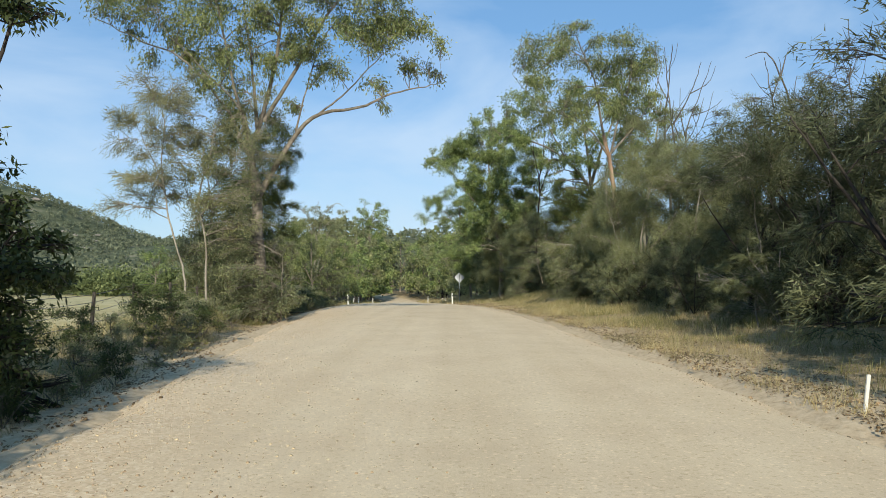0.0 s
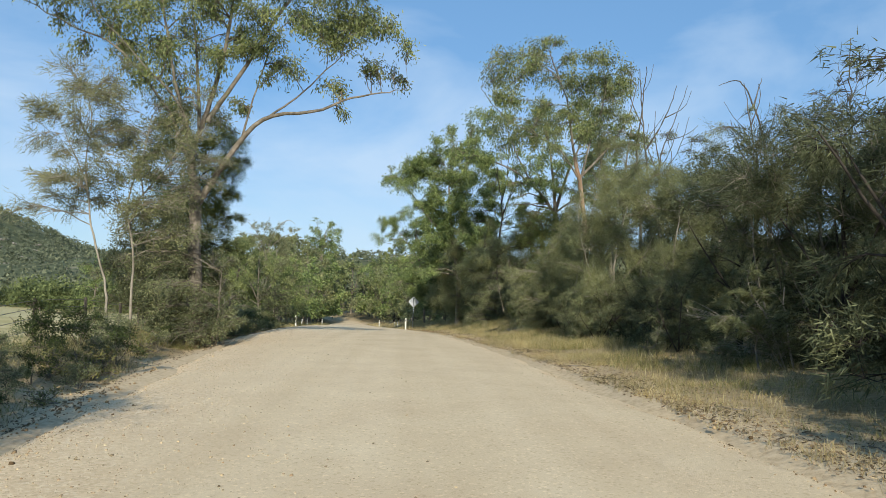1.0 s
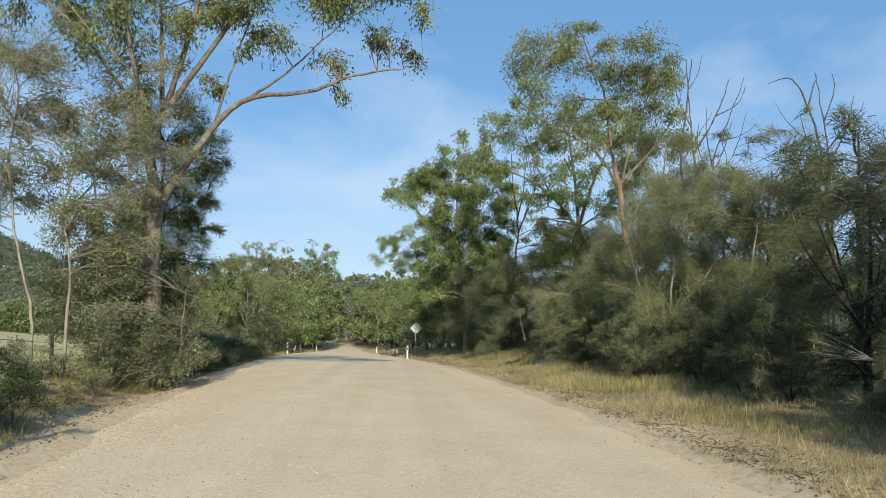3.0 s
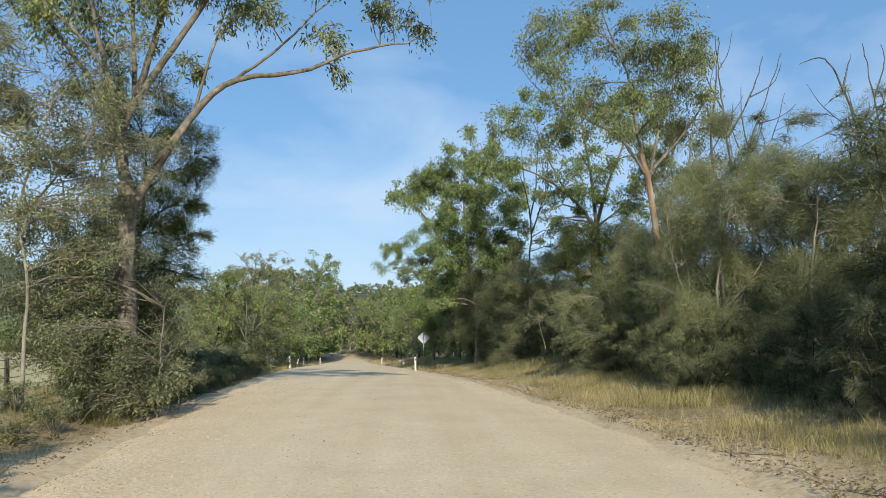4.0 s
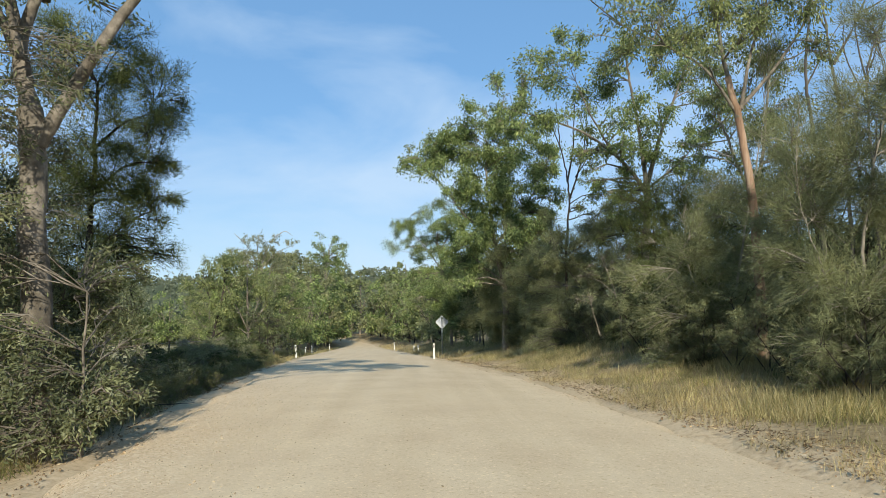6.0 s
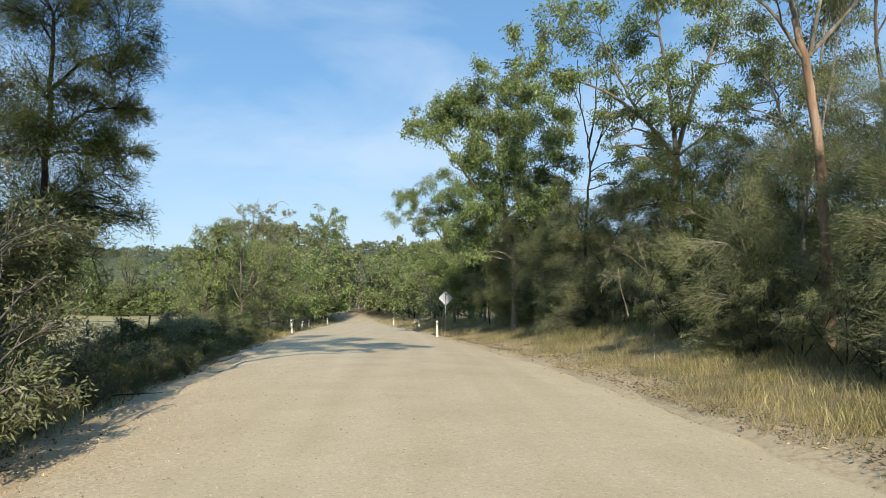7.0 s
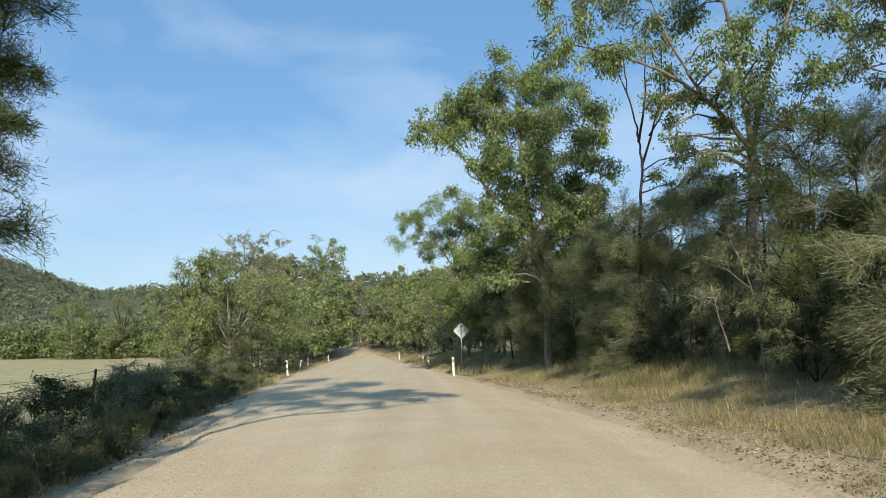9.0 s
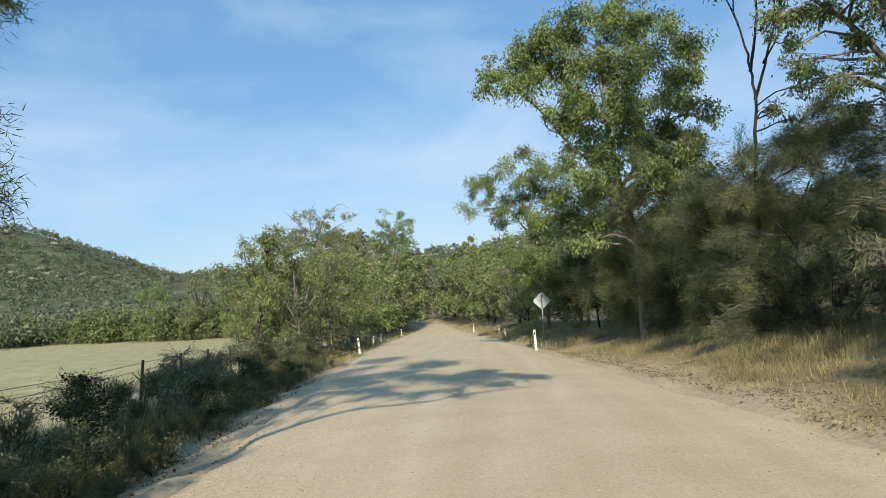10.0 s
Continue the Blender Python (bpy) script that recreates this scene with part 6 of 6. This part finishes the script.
# the first kind has the thicket's shade put into its needle colour
SCRUB = [low_scrub(58, NEEDLE_DARK_AND_SHADED, "low she-oak scrub beneath the thicket, shade put into its colour"), low_scrub(60, NEEDLE, "low olive she-oak scrub at the thicket's foot")]
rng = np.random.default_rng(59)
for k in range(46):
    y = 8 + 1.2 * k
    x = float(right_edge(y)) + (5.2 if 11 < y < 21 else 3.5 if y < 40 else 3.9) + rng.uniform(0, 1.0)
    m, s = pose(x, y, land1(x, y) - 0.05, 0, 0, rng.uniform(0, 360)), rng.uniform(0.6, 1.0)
    # below y 25 nearly all scrub takes the shade-coloured kind
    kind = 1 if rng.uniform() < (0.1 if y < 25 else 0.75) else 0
    if k < 2:
        ob = SCRUB[k]
        ob.matrix_basis = m
    else:
        ob = copy_thing(SCRUB[kind], m)
    ob.scale = (s, s, s)


# ---- roadside woods farther down the hill ----
def bush_tree(seed, h, w, mat, bark, style, label, low=0.12):
    p = Plant(seed)
    rng = p.rng
    p.limb([(0, 0, -0.2), (0.1, 0, 0.3 * h), (0.0, 0.1, 0.6 * h), (0.1, 0.0, 0.9 * h)], 0.02 * h, 0.02, n=8)
    for _ in range(4):
        a = rng.uniform(0, 6.28)
        p.limb([(0, 0, 0.25 * h), (0.2 * w * math.cos(a), 0.2 * w * math.sin(a), 0.45 * h), (0.4 * w * math.cos(a), 0.4 * w * math.sin(a), 0.65 * h)], 0.01 * h, 0.015, n=5)
    for _ in range(26):
        u = rng.uniform(low, 0.95)
        reach = 0.5 * w * math.sin(math.pi * min(0.93, 0.15 + 0.8 * u)) ** 0.6
        a, d = rng.uniform(0, 6.28), reach * math.sqrt(rng.uniform(0.1, 1.0))
        p.clump((d * math.cos(a), d * math.sin(a), u * h), rng.uniform(0.11, 0.17) * (h + w) / 2, style)
    return p.finish("roadside_tree", bark, mat, label, "tree", "roadside woods", base=(0, 0, 0), sides=6)


NEAR = dict(needle=1, tips=9, segs=1, count=520, length=0.22, width=0.027, spread=0.14, along=0.8, loose=0.45, droop=0.3)
WOODS = [
    bush_tree(61, 7.5, 5.0, EUC, BARK, FAR, "bushy olive gum tree beside the road"),
    bush_tree(62, 7.0, 4.5, EUC_GREEN, BARK, FAR, "bright green gum tree beside the road"),
    bush_tree(63, 6.0, 4.6, NEEDLE, BARK_DARK, FAR, "grey-green she-oak tree beside the road", 0.05),
    bush_tree(64, 8.5, 5.2, EUC_DRY, BARK_PALE, FAR, "yellowing gum tree in the roadside woods"),
    # this one's needle colour carries the shade of the thicket's depth
    bush_tree(65, 6.6, 4.2, NEEDLE_DARK_AND_SHADED, BARK_DARK, NEAR, "she-oak in the back of the thicket, shade put into its colour", 0.05),
    bush_tree(66, 7.5, 5.0, EUC, BARK, FINE, "bushy olive gum tree close to the road"),
    bush_tree(67, 7.0, 4.5, EUC_GREEN, BARK, FINE, "green leafy gum tree close to the road"),
    bush_tree(68, 8.0, 4.6, EUC_DRY, BARK_PALE, FINE, "yellowing gum tree close to the road"),
]
rng = np.random.default_rng(91)
stand = [(-11.2, 64.0, 4, 0.45), (-12.6, 67.5, 5, 1.0), (-14.6, 70.5, 6, 0.95), (-12.5, 74.5, 7, 0.95), (-17.5, 76.0, 5, 0.85), (-13.6, 80.0, 6, 1.0),
         (7.1, 9.5, 4, 0.9), (7.5, 12.8, 4, 0.95), (8.6, 17.0, 4, 0.8), (8.5, 21.5, 4, 0.78)]
def tall(y):
    """How many times its own height a tree stands so far down the hill."""
    return (8.2 + 0.095 * max(0.0, y - 88)) / 7.5


for k in range(20):
    y = 84 + 5.6 * k
    stand.append((float(left_edge(y)) - 2.0 - 0.2 * tall(y) - rng.uniform(0, 1.2), y + rng.uniform(-1.5, 1.5), int(rng.choice([0, 1, 1, 3, 0])), tall(y) * rng.uniform(0.75, 1.05)))
    if k % 2:
        stand.append((float(left_edge(y)) - 7.0 - rng.uniform(0, 3.0), y + rng.uniform(-2, 2), int(rng.choice([0, 1, 3])), tall(y) * rng.uniform(0.95, 1.2)))
for k in range(23):
    y = 66 + 5.8 * k
    stand.append((float(right_edge(y)) + 3.4 + 0.3 * tall(y) + rng.uniform(0, 1.2), y + rng.uniform(-1.5, 1.5), int(rng.choice([2, 0, 2, 1])), tall(y) * rng.uniform(0.65, 0.95)))
    if k % 2:
        stand.append((float(right_edge(y)) + 8.5 + rng.uniform(0, 3.0), y + rng.uniform(-2, 2), int(rng.choice([0, 2, 1, 3])), tall(y) * rng.uniform(0.95, 1.2)))
for k in range(9):                            # where the road bends away
    stand.append((-34 + 5.0 * k + rng.uniform(-1, 1), 214 - 0.9 * k + rng.uniform(-3, 3), int(rng.choice([0, 1, 2])), rng.uniform(1.9, 2.5)))
for x, y, kind, s in [(-51.0, 172.0, 1, 1.7), (-43.0, 165.0, 3, 1.6), (-34.0, 150.0, 0, 1.6), (-28.0, 128.0, 1, 1.5), (-24.0, 108.0, 0, 1.35)]:
    stand.append((x, y, kind, s))
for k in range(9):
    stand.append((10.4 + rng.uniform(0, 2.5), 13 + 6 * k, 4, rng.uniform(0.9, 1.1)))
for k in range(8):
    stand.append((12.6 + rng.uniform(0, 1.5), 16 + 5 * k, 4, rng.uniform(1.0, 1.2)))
for k in range(24):                           # bush behind the thicket
    stand.append((13 + 17 * (k * 0.618 % 1.0), 4 + 2.9 * k, (2, 0)[k % 2], rng.uniform(0.62, 0.8)))
for k in range(6):                            # unseen rows going on behind the camera, added to shade the thicket
    stand.append((7.9 + rng.uniform(0, 0.8), -17 + 4.2 * k, 0, rng.uniform(1.0, 1.12)))
    stand.append((11.0 + rng.uniform(0, 2.0), -15 + 4.2 * k, 0, rng.uniform(1.0, 1.15)))
for k in range(5):
    stand.append((7.6 + rng.uniform(0, 0.6), -15 + 3.6 * k, 0, rng.uniform(0.8, 0.9)))
# unseen trees left of and behind the camera, added to shade the left bank
stand.append((-5.4, 5.0, 4, 0.72))
for k in range(4):
    stand.append((-4.9 - rng.uniform(0, 0.4), -11 + 4.0 * k, 4, rng.uniform(0.95, 1.1)))
    stand.append((-9.5 - rng.uniform(0, 1.5), -13 + 4.4 * k, 0, rng.uniform(0.75, 0.95)))
fine = {0: 5, 1: 6, 3: 7}
stand = [(x, y, fine.get(kind, kind) if 5 < y < 95 and x < 12 else kind, s) for x, y, kind, s in stand]
used = set()
for x, y, kind, s in stand:
    m = pose(x, y, land1(x, y) - 0.1, 0, 0, rng.uniform(0, 360))
    if kind in used:
        copy_thing(WOODS[kind], m).scale = (s, s, s)
    else:
        used.add(kind)
        WOODS[kind].matrix_basis = m
        WOODS[kind].scale = (s, s, s)


# ---- woods round the paddock and on the hills ----
def leafy_mounds(C, n, small, large, rng, low=0.22):
    """Far tree crowns at rows of (x, y, height), n leaf clusters each."""
    k = len(C)
    d = unit(rng.normal(size=(k, n, 3)))
    d[..., 2] = np.abs(d[..., 2]) * 0.9 + 0.05 * rng.normal(size=(k, n))
    h = C[:, 2]
    base = np.stack([C[:, 0], C[:, 1], land(C[:, 0], C[:, 1]) + low * h], -1)
    wide = rng.uniform(0.34, 0.5, k) * h
    ext = np.stack([wide, wide, 0.72 * h], -1)
    at = base[:, None] + d * ext[:, None] * rng.uniform(0.55, 1.08, (k, n, 1))
    size = (h[:, None] * rng.uniform(small, large, (k, n))).ravel()
    way = (d + rng.normal(size=d.shape) * 0.9).reshape(-1, 3)
    return needles(at.reshape(-1, 3) - unit(way) * (size * 0.5)[:, None], way, size, size, rng)


def far_woods():
    rng = np.random.default_rng(31)
    belt, slope = [], []
    for _ in range(620):                      # beyond the paddock
        y, x = rng.uniform(195, 330), rng.uniform(-260, 60)
        if y < 245 and abs(x - 0.5 * float(left_edge(y) + right_edge(y))) < 9:
            continue
        slope.append((x, y, rng.uniform(5, 11)))
    for _ in range(4600):
        y, x = rng.uniform(320, 760), rng.uniform(-560, 300)
        if rng.uniform() < 0.25 and x < -180:
            continue
        slope.append((x, y, rng.uniform(3.5, 9)))
    for _ in range(1500):
        slope.append((rng.uniform(-540, -200), rng.uniform(440, 700), rng.uniform(3, 7)))
    for _ in range(260):                      # trees along the paddock's far side
        x = rng.uniform(-230, -32)
        y = 174 + 33 * float(smooth01(np.array((-x - 45) / 70.0))) + abs(rng.normal()) * 7
        belt.append((x, y, rng.uniform(5, 12)))
    slope = np.array(slope)
    near = slope[:, 1] < 330
    V = np.concatenate([leafy_mounds(slope[near], 90, 0.07, 0.14, rng), leafy_mounds(slope[~near], 24, 0.13, 0.25, rng)])
    tagged(new("far_woods", quads("far_woods", V, None, HILL_LEAF_HAZED, False, 3)), "olive woodland covering the distant hills, haze put into its colour", "woodland", kind="stuff")
    V = leafy_mounds(np.array(belt), 340, 0.035, 0.075, rng, 0.06)
    tagged(new("tree_belt", quads("tree_belt", V, None, BELT_LEAF, False, 3)), "green belt of trees along the paddock's far side", "woodland", kind="stuff")


far_woods()


def outcrop(x, y, wide, seed):
    """A weathered ledge of rock among the hill's trees."""
    rng = np.random.default_rng(seed)
    bm = bmesh.new()
    bmesh.ops.create_icosphere(bm, subdivisions=2, radius=1.0)
    for v in bm.verts:
        v.co = Vector((v.co.x * wide, v.co.y * wide * 0.5, v.co.z * wide * 0.34)) * (1 + 0.32 * noise.noise(v.co * 1.7 + Vector((seed, 0, 0))))
    ob = new("rock_outcrop", from_bmesh("rock_outcrop", bm, ROCK))
    ob.location, ob.rotation_euler = (x, y, land1(x, y) + 0.1 * wide + 0.6), (0, rng.uniform(-0.15, 0.15), rng.uniform(-0.4, 0.4))
    tagged(ob, "pale weathered rock outcrop on the wooded hillside", "rock", "hill rocks")


rng = np.random.default_rng(47)
for k in range(38):
    outcrop(-235 - 165 * (k * 0.618 % 1.0), 480 + 130 * (k * 0.371 % 1.0), rng.uniform(1.6, 4.6), 500 + k)


# ---- grass, stones and clods ----
def blades(name, label, xs, ys, hmin, hmax, mat, seed, width=0.008):
    rng = np.random.default_rng(seed)
    keep = wobble(xs, ys, 1.5, seed * 0.1) + rng.normal(size=len(xs)) * 0.35 > -0.15
    xs, ys = xs[keep], ys[keep]
    n = len(xs)
    zs = land(xs, ys)
    h = rng.uniform(hmin, hmax, n) * (0.75 + 0.45 * wobble(xs, ys, 0.9, 2.0))
    way = np.stack([rng.normal(size=n) * 0.45, rng.normal(size=n) * 0.45, np.ones(n)], -1)
    V = needles(np.stack([xs, ys, zs - 0.03], -1), way, h, width * rng.uniform(0.7, 1.6, n), rng)
    return tagged(new(name, quads(name, V, None, mat, False, 3)), label, "grass", kind="stuff")


def tufts(count, per, place, seed, spread):
    rng = np.random.default_rng(seed)
    y = rng.uniform(0, 1, count) ** 1.35 * 92 + 4
    x = place(y, rng)
    x = np.repeat(x, per) + rng.normal(size=count * per) * spread
    y = np.repeat(y, per) + rng.normal(size=count * per) * spread
    return x, y


x, y = tufts(12000, 12, lambda y, r: right_edge(y) + 0.12 + 4.1 * r.beta(1.15, 1.3, len(y)), 3, 0.07)
blades("verge_grass", "dry straw-coloured grass on the road's verge", x, y, 0.06, 0.32, DRY_GRASS, 4, 0.007)
x, y = tufts(5600, 12, lambda y, r: right_edge(y) + 0.6 + 4.0 * r.beta(2.2, 1.5, len(y)), 5, 0.07)
blades("verge_grass", "greener grass tufts among dry verge grass", x, y, 0.10, 0.42, GREEN_GRASS, 6)
x, y = tufts(3000, 14, lambda y, r: left_edge(y) - 0.8 - 3.0 * r.uniform(0, 1, len(y)), 7, 0.12)
blades("verge_grass", "mixed dry grass and weeds on the bank", x, y, 0.10, 0.45, DRY_GRASS, 8)
x, y = tufts(2600, 12, lambda y, r: left_edge(y) - 0.9 - 2.2 * r.uniform(0, 1, len(y)), 9, 0.14)
blades("verge_grass", "green weeds on the roadside bank", x, y, 0.10, 0.45, GREEN_GRASS, 10)
x, y = tufts(9000, 9, lambda y, r: right_edge(y) + 0.9 + 3.9 * r.beta(1.5, 1.1, len(y)), 21, 0.16)
far = y > 22
blades("verge_grass", "long straw-yellow grass below the thicket", x[far], y[far], 0.16, 0.44, STRAW, 22, 0.014)
x, y = tufts(5200, 10, lambda y, r: left_edge(y) - 0.85 - 2.0 * r.beta(1.2, 1.6, len(y)), 25, 0.16)
far = y > 24
blades("verge_grass", "long feathery green grass in front of the shrubs", x[far], y[far], 0.2, 0.6, GREEN_GRASS, 26, 0.012)
x, y = tufts(900, 3, lambda y, r: right_edge(y) + 1.2 + 3.2 * r.uniform(0, 1, len(y)), 11, 0.05)
blades("seed_stalks", "tall dry seed stalks standing out of the grass", x, y, 0.35, 0.75, DRY_GRASS, 12)


def far_verges(seed, side):
    """Long grass between the road and the woods, down the hill."""
    rng = np.random.default_rng(seed)
    n = 9000
    y = 58 + 90 * rng.uniform(0, 1, n) ** 1.3
    off = 0.2 + 3.0 * rng.beta(1.1, 1.5, n)
    x = left_edge(y) - off if side < 0 else right_edge(y) + off
    blades("verge_grass", "long pale grass between the road and the woods", x, y, 0.25, 0.6, STRAW if side < 0 else DRY_GRASS, seed, 0.03)


far_verges(27, -1)
far_verges(28, 1)


def litter():
    rng = np.random.default_rng(23)
    n = 15000
    y = rng.uniform(0, 1, n) ** 1.3 * 62 + 4
    right = rng.uniform(size=n) < 0.7
    patchy = 0.5 + 0.5 * wobble(y * 0, y, 1.6)
    x = np.where(right, right_edge(y) + 0.15 + np.abs(rng.normal(size=n)) * (0.35 + 0.6 * patchy), left_edge(y) - 0.3 - rng.uniform(0, 1, n) ** 1.5 * 3.0)
    z = np.maximum(land(x, y), grade(y) - 0.02) + 0.02
    a = rng.uniform(0, 6.28, n)
    way = np.stack([np.cos(a), np.sin(a), rng.normal(size=n) * 0.35], -1)
    V = leaves(np.stack([x, y, z], -1), way, 0.035 + 0.14 * rng.beta(1.2, 3.0, n), rng.uniform(0.012, 0.026, n), rng)
    return tagged(new("leaf_litter", quads("leaf_litter", V, None, LITTER)), "fallen gum leaves and bark strips on the verges", "leaf litter", kind="stuff")


litter()


def stones(name, label, xs, ys, zs, size, mat, seed):
    rng = np.random.default_rng(seed)
    n = len(xs)
    cube = np.array([[-1, -1, -1], [1, -1, -1], [1, 1, -1], [-1, 1, -1], [-1, -1, 1], [1, -1, 1], [1, 1, 1], [-1, 1, 1]], dtype=float) * 0.5
    cube[4:, :2] *= 0.6
    V = cube[None] * size[:, None, None] * rng.uniform(0.6, 1.3, (n, 8, 3)) * np.array([1, 1, 0.7])
    a = rng.uniform(0, 6.28, n)
    R = np.zeros((n, 3, 3))
    R[:, 0, 0], R[:, 0, 1], R[:, 1, 0], R[:, 1, 1], R[:, 2, 2] = np.cos(a), -np.sin(a), np.sin(a), np.cos(a), 1
    V = np.einsum("nij,nkj->nki", R, V) + np.stack([xs, ys, zs + size * 0.05], -1)[:, None]
    f = np.array([[0, 3, 2, 1], [4, 5, 6, 7], [0, 1, 5, 4], [1, 2, 6, 5], [2, 3, 7, 6], [3, 0, 4, 7]])
    F = (f[None] + 8 * np.arange(n)[:, None, None]).reshape(-1, 4)
    return tagged(new(name, quads(name, V.reshape(-1, 3), F, mat)), label, "stones", kind="stuff")


rng = np.random.default_rng(13)
n = 8000
y = rng.uniform(0, 1, n) ** 1.6 * 46 + 4
u = rng.beta(1.0, 3.6, n)
x = left_edge(y) + 0.05 + u * 5.5
stones("loose_gravel", "loose pale and rusty stones along the road's edge", x, y, road_height(x, y), 0.006 + 0.030 * rng.beta(1.1, 3.6, n), STONE, 14)
n = 1600
y = rng.uniform(0, 1, n) ** 1.2 * 55 + 4
x = right_edge(y) - 0.1 + rng.normal(size=n) * 0.6
stones("loose_gravel", "pale gravel spilled onto the verge", x, y, np.maximum(land(x, y), road_height(x, y)), rng.uniform(0.006, 0.022, n), STONE, 16)


def clods(n, place, seed, label):
    """Crumbled earth in broken patches along one edge of the road."""
    rng = np.random.default_rng(seed)
    y = rng.uniform(0, 1, n) ** 1.3 * 55 + 4
    x = place(y, rng)
    keep = wobble(x, y, 2.2, seed * 0.1) + rng.normal(size=n) * 0.3 > 0.0
    x, y = x[keep], y[keep]
    stones("clods", label, x, y, np.maximum(land(x, y), road_height(x, y)) + 0.002, 0.008 + 0.06 * rng.beta(1.0, 4.0, len(x)), CLOD, seed + 1)


clods(6500, lambda y, r: right_edge(y) + 0.55 + r.normal(size=len(y)) * 0.42, 15, "dark crumbled clods along the graded edge")
clods(6000, lambda y, r: left_edge(y) - 0.45 + r.normal(size=len(y)) * 0.38, 18, "brown crumbled earth below the road's shoulder")


# ---- sticks and bark shed onto the verges ----
def fallen_stick(x, y, length, turn, thick, mat, seed):
    rng = np.random.default_rng(seed)
    n = 7
    s = np.linspace(-0.5, 0.5, n) * length
    a = radians(turn)
    bow = rng.uniform(-0.12, 0.12) * length * (1 - (2 * s / length) ** 2) + rng.normal(size=n) * 0.012 * length
    px, py = x + s * math.cos(a) - bow * math.sin(a), y + s * math.sin(a) + bow * math.cos(a)
    pz = np.maximum(land(px, py), grade(py)) + thick + np.abs(rng.normal(size=n)) * 0.01
    base = np.array([x, y, float(pz.min()) - thick])
    top = new("fallen_stick")
    top.location = base
    tagged(top, "dry grey stick lying at the road's edge", "stick", "fallen sticks")
    V, F = tubes([(np.stack([px, py, pz], -1) - base, np.linspace(thick, thick * 0.45, n))], 6)
    part("stem", quads("stem", V, F, mat, True), top)
    k = int(rng.integers(2, 5))
    b = a + rng.choice([-1, 1]) * rng.uniform(0.5, 0.9)
    p0 = np.array([px[k], py[k], pz[k]])
    side = p0 + np.linspace(0, 0.3 * length, 4)[:, None] * np.array([math.cos(b), math.sin(b), 0.05])
    V, F = tubes([(side - base, np.linspace(thick * 0.5, thick * 0.25, 4))], 5)
    part("twig", quads("twig", V, F, mat, True), top)


rng = np.random.default_rng(41)
for k in range(26):
    y = 7 + 1.6 * k + rng.uniform(-0.6, 0.6)
    if k % 4 == 3:
        x, turn = float(left_edge(y)) - rng.uniform(0.3, 1.6), rng.uniform(0, 180)
    else:
        x, turn = float(right_edge(y)) + rng.uniform(0.2, 1.5), rng.uniform(50, 150)
    fallen_stick(x, y, rng.uniform(0.35, 1.1), turn, rng.uniform(0.007, 0.016), BARK if k % 3 else BARK_DARK, 300 + k)
